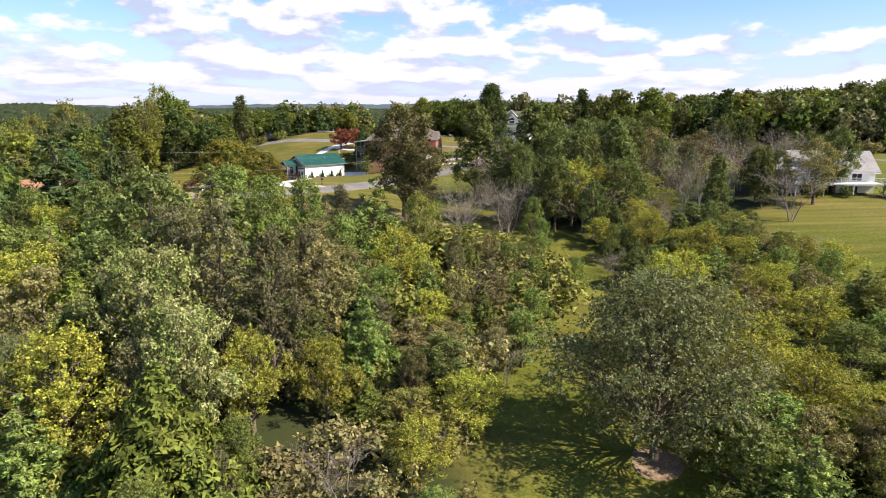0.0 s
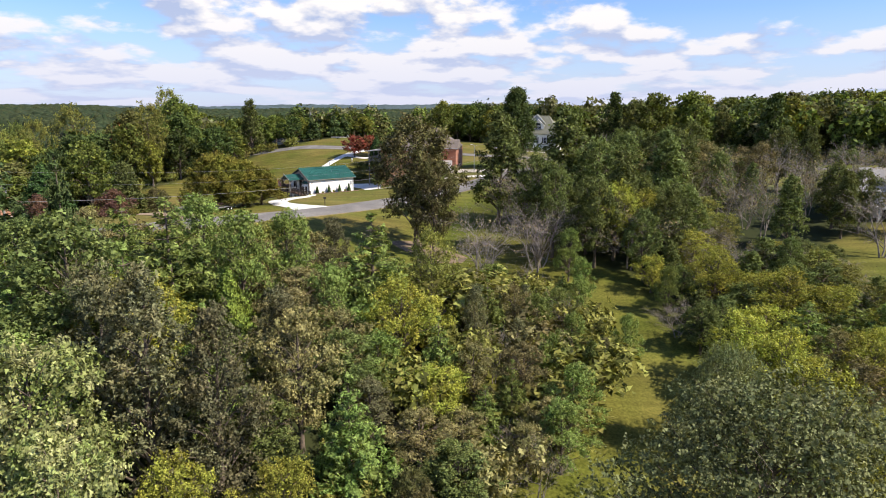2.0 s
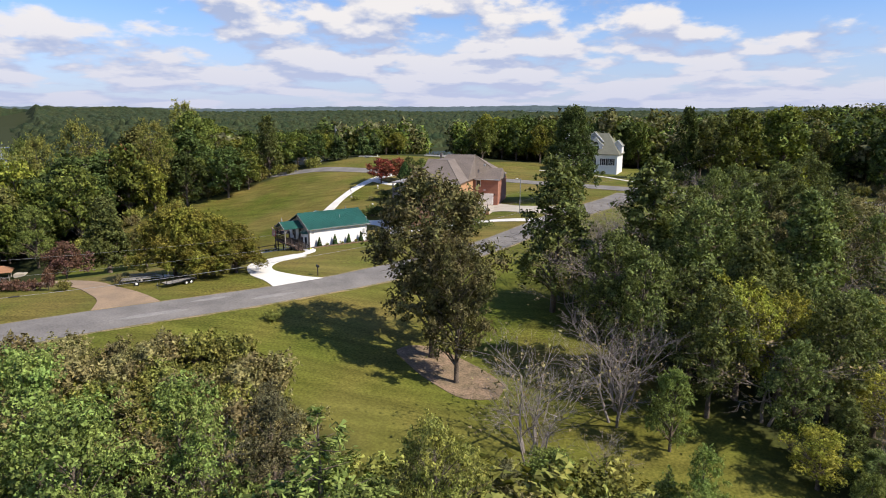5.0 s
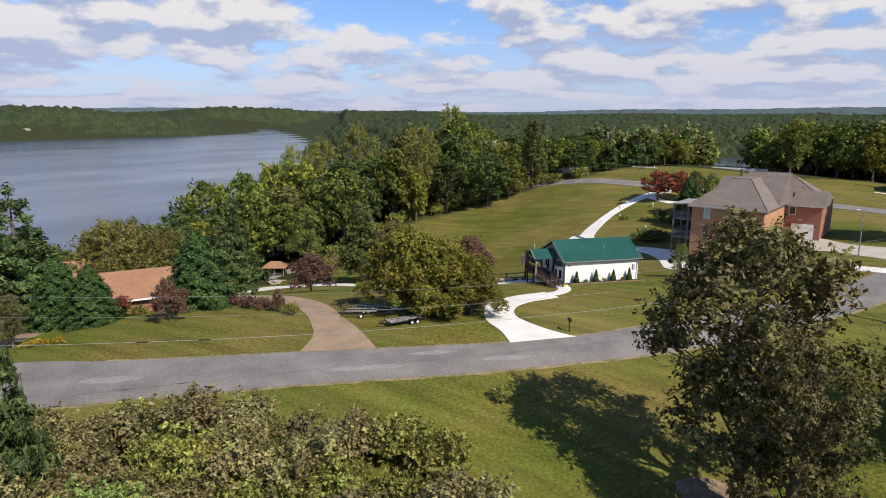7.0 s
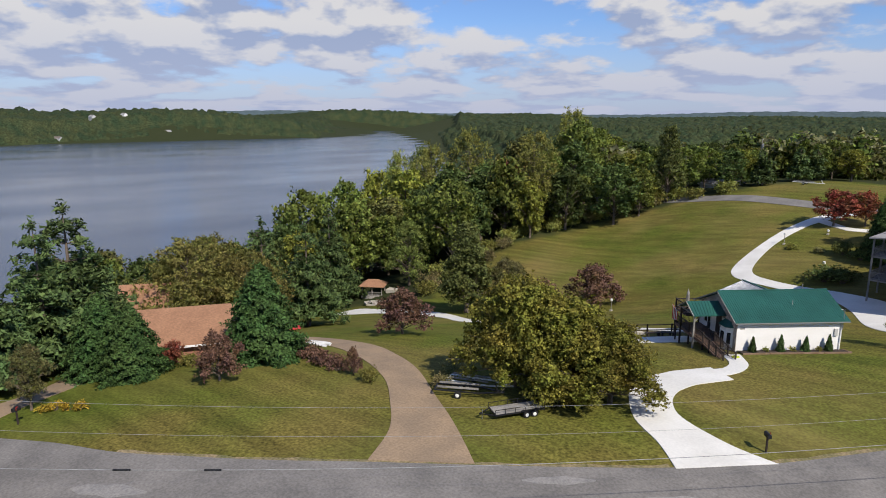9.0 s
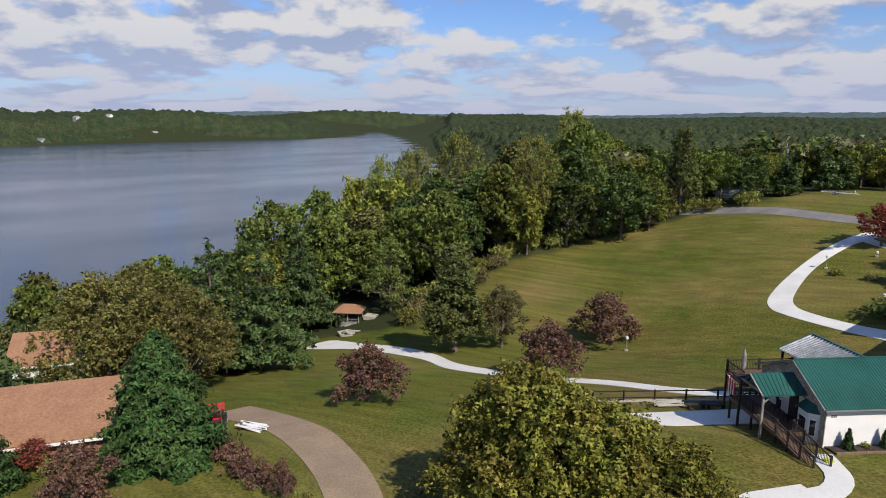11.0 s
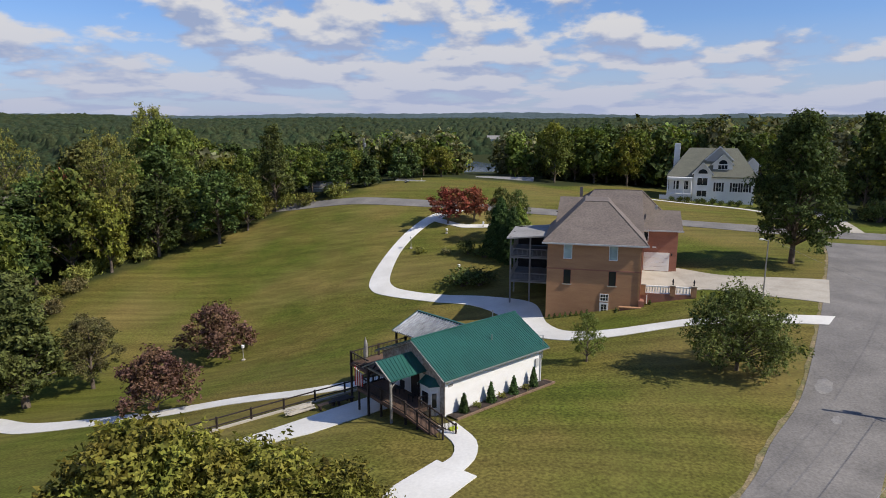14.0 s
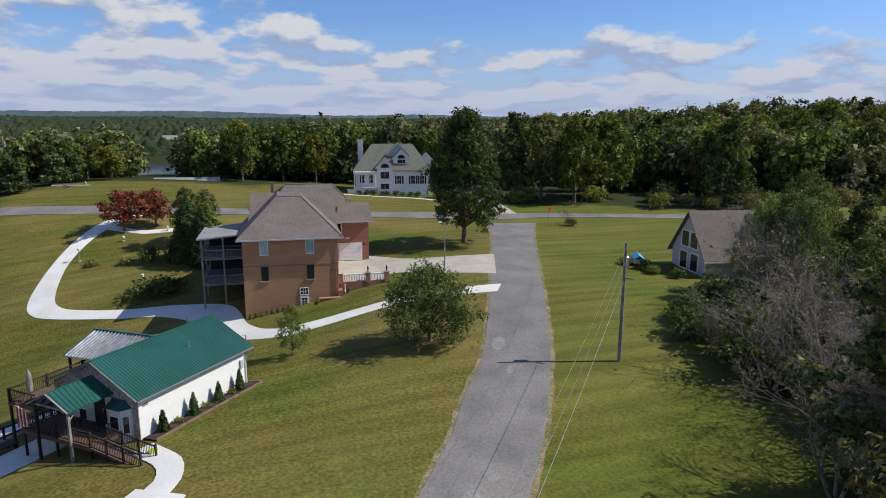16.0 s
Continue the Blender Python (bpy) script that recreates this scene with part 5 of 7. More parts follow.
# ---- white cottage with the green roof ----
def build_cottage():
    z0 = -0.85
    base = Matrix.Translation((-36.75, 141.45, z0)) @ Matrix.Rotation(math.atan2(0.714, 0.70), 4, "Z")
    c = thing("cottage", base, "white painted brick cottage with a green metal roof", "house")
    ln, dp, rv, eave, ridge = 10.4, 7.9, 3.5, 3.3, 5.15
    wall = [(0, 0, -2.5), (ln, 0, -2.5), (ln, dp, -4), (0, dp, -4)]
    gable = solid([(0, 0, -2.0), (0, dp, -4.0), (0, dp, 3.0), (0, rv, ridge - 0.15), (0, 0, eave - 0.1)], (ln, 0, 0))
    part("wall", gable, M_WHITEBRICK, c, "white painted brick walls")
    part("gable_facing", solid([(-0.05, 0.0, 1.6), (-0.05, 0, -0.8), (-0.05, 0.55, -0.8), (-0.05, 0.55, 2.3), (-0.05, 1.3, 2.6), (-0.05, 5.0, 2.75), (-0.05, 7.85, 2.2), (-0.05, 7.85, 2.95), (-0.05, rv, ridge - 0.18), (-0.05, 0.0, eave - 0.12)], (0.045, 0, 0)), M_STONE, c, "mixed stone facing")
    e0, e1, r0, r1, b0, b1 = (-0.45, -0.45, eave - 0.22), (ln + 0.45, -0.45, eave - 0.22), (-0.45, rv, ridge), (ln + 0.45, rv, ridge), (-0.45, dp + 0.5, 2.95), (ln + 0.45, dp + 0.5, 2.95)
    roof = part("roof", plates([(e0, e1, r1, r0), (r0, r1, b1, b0)], 0.10), M_ROOFGREEN, c, "green standing-seam metal roof")
    part("roof_seams", ribs(e0, e1, r1, r0, 0.23), M_ROOFGREEN, roof)
    part("roof_seams", ribs(b1, b0, r0, r1, 0.23), M_ROOFGREEN, roof)
    part("ridge_cap", joined(beam((-0.45, rv, ridge + 0.02), (ln + 0.45, rv, ridge + 0.02), 0.12)), M_ROOFGREEN, roof)
    part("fascia", boxes((-0.45, -0.50, eave - 0.36, ln + 0.45, -0.455, eave - 0.27)), M_GALLERY, roof, "grey gutter")
    part("fascia", joined(beam((-0.47, -0.4, eave - 0.28), (-0.47, rv, ridge - 0.1), 0.10), beam((-0.47, rv, ridge - 0.1), (-0.47, dp + 0.5, 2.86), 0.10)), M_GREYWOOD, roof)
    part("vent_pipe", tube_bm([(6.2, 1.6, 4.0), (6.2, 1.6, 4.65)], 0.05), M_STEEL, roof)
    part("vent_pipe", tube_bm([(8.6, 4.0, 4.9), (8.6, 4.0, 5.6)], 0.06), M_STEEL, roof)
    part("antenna_mast", tube_bm([(10.3, -0.2, 2.2), (10.3, -0.2, 4.1), (10.0, -0.1, 4.15)], 0.04), M_STEEL, c)
    part("downpipe", tube_bm([(10.25, -0.08, 3.0), (10.25, -0.08, 0.1)], 0.05), M_WHITE, c)
    part("meter_box", boxes((9.6, -0.14, 1.5, 9.95, 0, 2.2), bevel=0.02), M_SIDING, c)
    part("name_plate", boxes((0.30, -0.03, 2.30, 0.72, 0, 2.47)), M_GREYWOOD, c)
    face = pose(0, 0, 0, 0, 0, -90)
    # bay with its own small roof, door and windows in the gable wall
    part("bay", solid([(0, 0.75, -0.6), (-0.55, 1.1, -0.6), (-0.55, 2.15, -0.6), (0, 2.5, -0.6)], (0, 0, 2.9)), M_WHITE, c, "white boarded bay")
    part("bay_roof", plates([((-0.7, 1.0, 2.25), (-0.7, 2.3, 2.25), (0, 2.2, 2.75), (0, 1.1, 2.75)), ((-0.7, 1.0, 2.25), (0, 1.1, 2.75), (0, 0.6, 2.25)), ((-0.7, 2.3, 2.25), (0, 2.7, 2.25), (0, 2.2, 2.75))], 0.06), M_ROOFGREEN, c)
    window(c, Matrix.Translation((-0.56, 1.62, 1.1)) @ face, 0.75, 1.15)
    window(c, Matrix.Translation((-0.29, 0.92, 1.1)) @ pose(0, 0, 0, 0, 0, -32.5), 0.35, 1.15)
    door = put(part("door", boxes((-0.5, -0.07, 0, 0.5, 0.02, 2.1), bevel=0.01), M_DARKWOOD, c, "dark panelled door"), Matrix.Translation((0, 3.55, 0.62)) @ face)
    part("door_handle", boxes((0.36, -0.13, 0.95, 0.42, -0.07, 1.15)), M_STEEL, door)
    window(c, Matrix.Translation((0, 5.9, 1.75)) @ face, 1.3, 1.2, bars=(2, 1))
    # porch deck, its small gable roof and posts
    deck = 0.6
    porch = part("porch_deck", boxes((-2.75, 1.2, deck - 0.24, 0, 7.6, deck - 0.045)), M_DECK, c, "brown board deck")
    for i in range(19):
        part("board", boxes((-2.75 + i * 0.14, 1.2, deck - 0.041, -2.75 + i * 0.14 + 0.13, 7.6, deck)), M_DECK, porch)
    for x, y in ((-2.65, 1.3), (-2.65, 4.4), (-2.65, 7.5), (-0.2, 7.5)):
        part("deck_post", joined(beam((x, y, ground_at(base, x, y) - 0.3), (x, y, deck + 1.05), 0.13)), M_DARKWOOD, porch)
    fe0, fe1, fr0, fr1, fb0, fb1 = (-3.35, 2.1, 3.05), (0.5, 2.1, 3.05), (-3.35, 3.95, 4.0), (1.35, 3.95, 4.0), (-3.35, 5.8, 3.05), (0.5, 5.8, 3.05)
    pr = part("porch_roof", plates([(fe0, fe1, fr1, fr0), (fr0, fr1, fb1, fb0)], 0.09), M_ROOFGREEN, c, "small green metal porch gable")
    part("roof_seams", ribs(fe0, fe1, fr1, fr0, 0.28), M_ROOFGREEN, pr)
    part("roof_seams", ribs(fb1, fb0, fr0, fr1, 0.28), M_ROOFGREEN, pr)
    part("fascia", joined(beam((-3.37, 2.1, 3.0), (-3.37, 3.95, 3.95), 0.09), beam((-3.37, 3.95, 3.95), (-3.37, 5.8, 3.0), 0.09)), M_GREYWOOD, pr)
    for y in (2.45, 5.45):
        part("porch_post", joined(beam((-3.1, y, ground_at(base, -3.1, y) - 0.3), (-3.1, y, 3.1), 0.15), beam((-3.1, y, 2.3), (-2.4, y, 3.0), 0.09)), M_GREYWOOD if y < 3 else M_DARKWOOD, c)
    part("tie_beam", joined(beam((-3.1, 2.3, 3.0), (-3.1, 5.6, 3.0), 0.13)), M_GREYWOOD, c)
    # ramp down to the walk
    hi, lo = Vector((-2.2, 1.2, deck)), Vector((-2.2, -3.0, 0.12))
    ramp = part("ramp", solid([(-2.75, 1.2, deck), (-1.55, 1.2, deck), (-1.55, -3.0, 0.12), (-2.75, -3.0, 0.12)], (0, 0, -0.16)), M_DECK, c, "sloping board ramp")
    for x in (-2.72, -1.58):
        rail(ramp, (x, 1.2, deck), (x, -3.0, 0.12))
        for t in (0.33, 0.66, 1.0):
            p = Vector((x, 1.2, deck)).lerp(Vector((x, -3.0, 0.12)), t)
            part("ramp_post", joined(beam((p.x, p.y, min(p.z - 0.3, ground_at(base, p.x, p.y) - 0.2)), (p.x, p.y, p.z + 1.1), 0.11)), M_DARKWOOD, ramp)
    rail(porch, (-2.65, 1.3, deck), (-2.65, 7.5, deck))
    rail(porch, (-2.65, 7.55, deck), (-0.1, 7.55, deck))
    rail(porch, (-1.5, 1.25, deck), (-0.1, 1.25, deck))
    # raised deck behind
    d2 = 1.35
    bd = part("back_deck", boxes((-1.4, 7.95, d2 - 0.22, 10.4, 10.9, d2)), M_DECK, c, "raised board deck")
    for x in (-1.3, 1.5, 4.4, 7.4, 10.3):
        part("deck_post", joined(beam((x, 10.8, ground_at(base, x, 10.8) - 0.4), (x, 10.8, d2 + 1.05), 0.15)), M_DARKWOOD, bd)
    rail(bd, (-1.3, 10.8, d2), (10.3, 10.8, d2))
    rail(bd, (-1.3, 8.1, d2), (-1.3, 10.8, d2))
    # patio roof across the back
    ke0, ke1, kr0, kr1, kb0, kb1 = (4.1, 6.4, 2.95), (4.1, 12.4, 2.6), (7.0, 5.4, 4.15), (7.0, 12.4, 3.85), (9.9, 6.4, 2.95), (9.9, 12.4, 2.6)
    kr = part("patio_roof", plates([(ke0, ke1, kr1, kr0), (kb0, kb1, kr1, kr0)], 0.07), M_ROOFPALE, c, "pale corrugated metal patio roof")
    # oversized steel ribs, darker than the sheet, stand in for corrugation shading
    part("roof_seams", ribs(ke1, ke0, kr0, kr1, 0.34, 0.075, 0.11), M_STEEL, kr)
    part("ridge_cap", joined(beam((7.0, 5.4, 4.17), (7.0, 12.4, 3.87), 0.22)), M_ROOFGREEN, kr)
    part("edge_trim", joined(beam((4.1, 12.43, 2.6), (7.0, 12.43, 3.85), 0.10), beam((7.0, 12.43, 3.85), (9.9, 12.43, 2.6), 0.10)), M_ROOFGREEN, kr)
    for x in (4.4, 9.6):
        part("patio_post", joined(beam((x, 12.2, ground_at(base, x, 12.2) - 0.4), (x, 12.2, 2.75), 0.16)), M_DARKWOOD, kr)
    # furnishings that rest on the deck
    u = thing("folded_umbrella", base @ pose(-0.6, 9.6, d2), "folded beige patio umbrella on the deck", "umbrella")
    part("pole", tube_bm([(0, 0, 0), (0, 0, 2.4)], 0.03), M_STEEL, u)
    part("canopy", tube_bm([(0, 0, 0.7), (0, 0, 1.1), (0.03, 0, 1.9), (0, 0, 2.35)], (0.17, 0.2, 0.15, 0.03), 9), M_GREYWOOD, u, "gathered beige cloth")
    part("foot", tube_bm([(0, 0, 0), (0, 0, 0.08)], 0.28, 12), M_BLACKIRON, u)
    for y in (2.9, 4.6):
        ch = thing("porch_chair", base @ pose(-0.75, y, deck, 0, 0, -90), "black porch chair beside the door", "chair", "porch chairs")
        part("seat", boxes((-0.28, -0.25, 0.40, 0.28, 0.25, 0.45), bevel=0.01), M_BLACKIRON, ch)
        part("backrest", boxes((-0.28, 0.22, 0.45, 0.28, 0.27, 1.0), bevel=0.01), M_BLACKIRON, ch)
        for x, yy in ((-0.25, -0.22), (0.25, -0.22), (-0.25, 0.22), (0.25, 0.22)):
            part("leg", boxes((x - 0.02, yy - 0.02, 0, x + 0.02, yy + 0.02, 0.40)), M_BLACKIRON, ch)
    fl = thing("flag", base @ pose(-3.2, 5.9, 1.0), "striped red and white flag on a short staff", "flag")
    part("staff", tube_bm([(0, 0, 1.3), (-0.5, 0.6, 1.9)], 0.015), M_STEEL, fl)
    for i in range(7):
        x = i * 0.09
        part("stripe", boxes((-0.1 - x * 0.5, 0.05 + x, 0.35, -0.06 - x * 0.5, 0.13 + x, 1.35 + x)), M_REDPAINT if i % 2 == 0 else M_WHITE, fl)
    # flower bed along the wall
    bed = thing("flower_bed", base @ pose(0, 0, 0), "dark mulch bed edged with timber along the cottage", "flower bed")
    bm = bmesh.new()
    rows = []
    for i in range(22):
        x = 0.1 + i * 0.5
        rows.append([bm.verts.new((x, y, ground_at(base, x, y) + h)) for y, h in ((0.0, 0.12), (-0.5, 0.15), (-1.1, 0.08), (-1.15, -0.2))])
    for a, b in zip(rows, rows[1:]):
        for k in range(3):
            bm.faces.new((a[k], a[k + 1], b[k + 1], b[k]))
    part("mulch", bm, M_MULCH, bed)
    for i in range(4):
        x = 0.1 + i * 2.65
        part("edging_timber", joined(beam((x, -1.2, ground_at(base, x, -1.2) + 0.06), (x + 2.6, -1.2, ground_at(base, x + 2.6, -1.2) + 0.06), 0.16)), M_TIMBER, bed)
    part("edging_timber", joined(beam((10.75, -1.2, ground_at(base, 10.7, -1.2) + 0.06), (10.75, 0, ground_at(base, 10.7, 0) + 0.06), 0.16)), M_TIMBER, bed)
    for i, x in enumerate((1.35, 4.1, 6.6, 8.9)):
        a = cone_tree(60 + i, "arborvitae", "small pointed dark green arborvitae in mulch", 1.55 + 0.15 * (i % 2), 0.66, 1500, 0.10, L_FIR, category="shrub", power=0.75)
        a.matrix_world = base @ pose(x, -0.55, ground_at(base, x, -0.55) + 0.1)
        tagged(a, group="arborvitae by the wall")
    for x in (2.6, 5.4, 8.0):
        a = shrub(80 + int(x), "low_bush", "small green bush in the mulch bed", 0.5, 0.6, 350, 0.08, L_OAK, 6)
        a.matrix_world = base @ pose(x, -0.5, ground_at(base, x, -0.5) + 0.1)
    st = thing("garden_sack", base @ pose(-1.2, -2.3, ground_at(base, -1.2, -2.3)), "bright yellow-green sack lying by the ramp", "sack")
    part("sack", rounded((0.7, 0.5, 0.22)), material("lime_plastic", (0.55, 0.65, 0.03), 0.5, 0.1, 2, 8, 0.1), st)


def tube_bm(points, radii, sides=8):
    if isinstance(radii, (int, float)):
        radii = [radii] * len(points)
    v, f = tube(points, radii, sides)
    bm = bmesh.new()
    vs = [bm.verts.new(p) for p in v]
    for q in f:
        bm.faces.new([vs[i] for i in q])
    bm.faces.new(vs[:sides][::-1]), bm.faces.new(vs[-sides:])
    return bm


def rounded(size, cuts=3):
    bm = bmesh.new()
    bmesh.ops.create_icosphere(bm, subdivisions=cuts, radius=0.5)
    for v in bm.verts:
        for k in range(3):
            v.co[k] = math.copysign(abs(v.co[k] * 2) ** 0.7, v.co[k]) / 2
        v.co = Vector((v.co.x * size[0], v.co.y * size[1], (v.co.z + 0.5) * size[2]))
    return bm


build_cottage()


# ---- tan brick house ----
def build_brick_house():
    z0 = -3.3
    base = Matrix.Translation((-27.7, 172.9, z0)) @ Matrix.Rotation(math.atan2(-0.13, 0.991), 4, "Z")
    h = thing("brick_house", base, "large three-level tan brick house with brown shingles", "house")
    W, D, E = 10.8, 17.0, 9.9
    part("wall", boxes((0, 0, -1.5, W, D, E)), M_BRICK, h, "tan brick walls")
    part("garage_wall", boxes((W, 13.6, -1.0, W + 5.4, 23.5, E - 0.4)), M_BRICKRED, h, "red brick garage wing")
    part("rear_wall", boxes((1, D, -1, W, 25, E)), M_BRICKRED, h)
    part("band", boxes((-0.04, -0.04, 6.62, W + 0.04, 0.0, 6.75)), M_BRICKRED, h)
    o = 0.55
    b = E - 0.16
    hl, hr, ml, mr = (4.0, 6.5, 13.95), (6.9, 6.5, 13.95), (5.1, 13.0, 14.8), (11.2, 13.0, 14.8)
    roof = part("roof", hull((-o, -o, b), (W + o, -o, b), (W + o, 14, b), (-o, 14, b), (-o, -o, E), (W + o, -o, E), (W + o, 14, E), (-o, 14, E), hl, hr, (6.9, 13, 13.95), (4.0, 13, 13.95)), M_SHINGLE, h, "brown hipped shingle roof")
    part("rear_slope", hull(ml, mr, (1, 6.5, E), (W + o - 0.01, 6.5, E), (W + o - 0.01, 20, E), (1, 20, E)), M_SHINGLE, roof)
    part("rear_hip", hull(ml, mr, (11.2, 13.01, E), (16, 19, E), (16, 25.5, E), (-o, 25.5, E), (4, 13.01, E)), M_SHINGLE, roof)
    part("side_gable", hull((0.65, 13, 13.75), (5.2, 13, 13.75), (0.3, 7.5, E + 0.01), (5.2, 7.5, E + 0.01), (0.3, 19, E + 0.01), (5.2, 19, E + 0.01)), M_SHINGLE, roof)
    part("garage_roof", hull((9, 16.5, 11.8), (16.6, 16.5, 11.8), (9, 12.9, E - 0.3), (16.7, 12.9, E - 0.3), (9, 20.3, E - 0.3), (16.7, 20.3, E - 0.3), (16.7, 12.9, E - 0.45), (9, 12.9, E - 0.45)), M_SHINGLE, roof)
    for p, q in (((-o, -o, E), hl), ((W + o, -o, E), hr), (hl, hr), (ml, mr), (mr, (16, 19, E))):
        part("hip_cap", joined(beam(p, q, 0.12)), M_SHINGLE, roof)
    part("gutter", boxes((-o - 0.08, -o - 0.1, E - 0.2, W + o + 0.08, -o - 0.002, E - 0.02)), M_SIDING, roof)
    part("gutter", boxes((W + 0.4, 12.8, E - 0.5, W + 6.0, 12.898, E - 0.32)), M_SIDING, roof)
    part("chimney", boxes((3.2, 13.6, 13.2, 3.6, 14.0, 15.0)), M_SHINGLE, roof)
    for x, y, z in ((10.6, 12.2, 13.2), (13.2, 13.6, 12.3)):
        part("roof_vent", joined(boxes((x - 0.18, y - 0.18, z, x + 0.18, y + 0.18, z + 0.45), bevel=0.04)), M_STEEL, roof)
    for x in (2.38, 7.55):
        window(h, Matrix.Translation((x, -0.005, 8.82)), 0.86, 1.66, pane_mat=M_BLUEBLIND, rim=0.06)
        w = window(h, Matrix.Translation((x, -0.005, 5.78)), 0.80, 1.72, rim=0.05, frame_mat=M_BRICKRED)
        part("sill", boxes((-0.55, -0.12, -0.98, 0.55, 0.0, -0.86)), M_OLDCON, w)
    window(h, Matrix.Translation((6.75, -0.005, 3.45)), 0.85, 0.75, bars=(3, 2), rim=0.07)
    d = put(part("door", boxes((-0.5, -0.08, 0, 0.5, 0.02, 2.1), bevel=0.01), M_WHITE, h, "white half-glazed door"), Matrix.Translation((6.75, 0, 0.75)))
    part("pane", boxes((-0.3, -0.09, 1.0, 0.3, -0.078, 1.9)), M_GLASS, d)
    part("glazing_bar", boxes((-0.02, -0.10, 1.0, 0.02, -0.09, 1.9), (-0.3, -0.10, 1.28, 0.3, -0.09, 1.31), (-0.3, -0.10, 1.58, 0.3, -0.09, 1.61)), M_WHITE, d)
    part("door_step", boxes((5.9, -1.0, 0.1, 7.6, 0, 0.7)), M_OLDCON, h)
    part("downpipe", tube_bm([(W - 0.1, -0.08, E - 0.2), (W - 0.1, -0.08, 3.2)], 0.05), M_BRICKRED, h)
    # garage front
    gz = 3.95
    gd = part("garage_door", boxes(*[(12.1, 13.50, gz + 0.02 + i * 0.58, 15.1, 13.6, gz + 0.58 + i * 0.58) for i in range(4)], bevel=0.012), M_WHITE, h, "white sectional garage door")
    part("door_trim", boxes((11.95, 13.52, gz, 12.09, 13.62, gz + 2.45), (15.11, 13.52, gz, 15.25, 13.62, gz + 2.45), (11.95, 13.52, gz + 2.33, 15.25, 13.62, gz + 2.5)), M_WHITE, gd)
    for x in (11.7, 15.5):
        part("wall_lamp", rounded((0.2, 0.2, 0.36), 2), M_BLACKIRON, h).matrix_basis = Matrix.Translation((x, 13.45, gz + 2.1))
    window(h, Matrix.Translation((11.9, 13.595, 8.6)), 0.9, 1.2)
    part("floodlight", boxes((13.0, 13.4, 7.1, 13.5, 13.6, 7.25)), M_WHITE, h)
    # terrace with retaining wall and balusters
    part("terrace", boxes((W + 0.002, 1.2, 0.4, W + 6.2, 13.59, 3.9)), M_OLDCON, h, "tan concrete court")
    part("retaining_wall", boxes((W + 0.002, 0.75, -0.8, W + 6.2, 1.2, 4.1)), M_BRICKRED, h, "red brick retaining wall")
    part("retaining_wall", boxes((W - 2.3, -0.9, -0.8, W + 0.4, -0.5, 2.6), (W - 0.2, -0.5, -0.8, W + 0.4, 0.74, 3.4)), M_BRICKRED, h)
    part("wall_coping", boxes((W - 2.4, -0.98, 2.6, W + 0.48, -0.42, 2.7)), M_BRICK, h)
    for x in (W + 0.3, W + 3.6, W + 5.9):
        p = part("pier", boxes((x - 0.28, 0.68, 3.9, x + 0.28, 1.27, 5.1)), M_BRICK, h)
        part("pier_cap", boxes((x - 0.34, 0.62, 5.1, x + 0.34, 1.33, 5.2), bevel=0.02), M_OLDCON, p)
        if x > W + 1:
            part("finial", tube_bm([(x, 0.97, 5.2), (x, 0.97, 5.35), (x, 0.97, 5.6), (x, 0.97, 5.95)], (0.1, 0.05, 0.12, 0.02)), M_BLACKIRON, p)
    for x0, x1 in ((W + 0.6, W + 3.3), (W + 3.9, W + 5.6)):
        part("handrail", boxes((x0, 0.85, 4.85, x1, 1.1, 5.0), (x0, 0.85, 4.1, x1, 1.1, 4.18)), M_WHITE, h)
        n = int((x1 - x0) / 0.3)
        for i in range(n):
            x = x0 + (i + 0.5) * (x1 - x0) / n
            part("baluster", tube_bm([(x, 0.97, 4.18), (x, 0.97, 4.4), (x, 0.97, 4.6), (x, 0.97, 4.85)], (0.05, 0.085, 0.05, 0.06)), M_WHITE, h)
    part("downpipe", tube_bm([(W + 0.75, 0.6, 3.9), (W + 0.75, 0.6, 0.6)], 0.06), M_WHITE, h)
    # open three-level gallery on the lake side
    g = part("gallery", boxes((-5.2, 6.0, 6.4, -0.002, 14.5, 6.62), (-5.2, 6.0, 3.2, -0.002, 14.5, 3.42)), M_GALLERY, h, "grey open gallery")
    part("gallery_roof", plates([((-5.6, 5.6, 9.1), (0, 5.6, 9.6), (0, 14.9, 9.6), (-5.6, 14.9, 9.1))], 0.18), M_SHINGLEPALE, g, "pale flat gallery roof")
    for x, y in ((-5.1, 6.1), (-5.1, 10.2), (-5.1, 14.4), (-2.6, 6.1), (-0.3, 6.1)):
        part("gallery_post", joined(beam((x, y, ground_at(base, x, y) - 0.4), (x, y, 9.2), 0.2)), M_GALLERY, g)
    for z in (3.42, 6.62):
        rail(g, (-5.1, 6.08, z), (-0.1, 6.08, z), 1.0, 0.16, M_GALLERY)
        rail(g, (-5.12, 6.08, z), (-5.12, 14.4, z), 1.0, 0.16, M_GALLERY)
    # dark sheets added at the back to deepen the gallery's shade
    for z in (3.5, 6.7):
        part("screen", boxes((-5.0, 13.9, z, -0.1, 13.95, z + 2.6)), M_SHADESHEET, g, "dark sheet added for the gallery's shade")
    for i in range(13):
        x = 0.5 + i * (0.62 if i < 8 else 0.95)
        y = -0.6 if x < 5.3 else -1.4 if x < 9 else 0.3
        a = cone_tree(120 + i, "boxwood", "small young upright boxwood by the brick wall", 0.62, 0.34, 260, 0.09, L_DARK, category="shrub")
        a.matrix_world = base @ pose(x, y, ground_at(base, x, y))
        tagged(a, group="boxwoods by the wall")


build_brick_house()


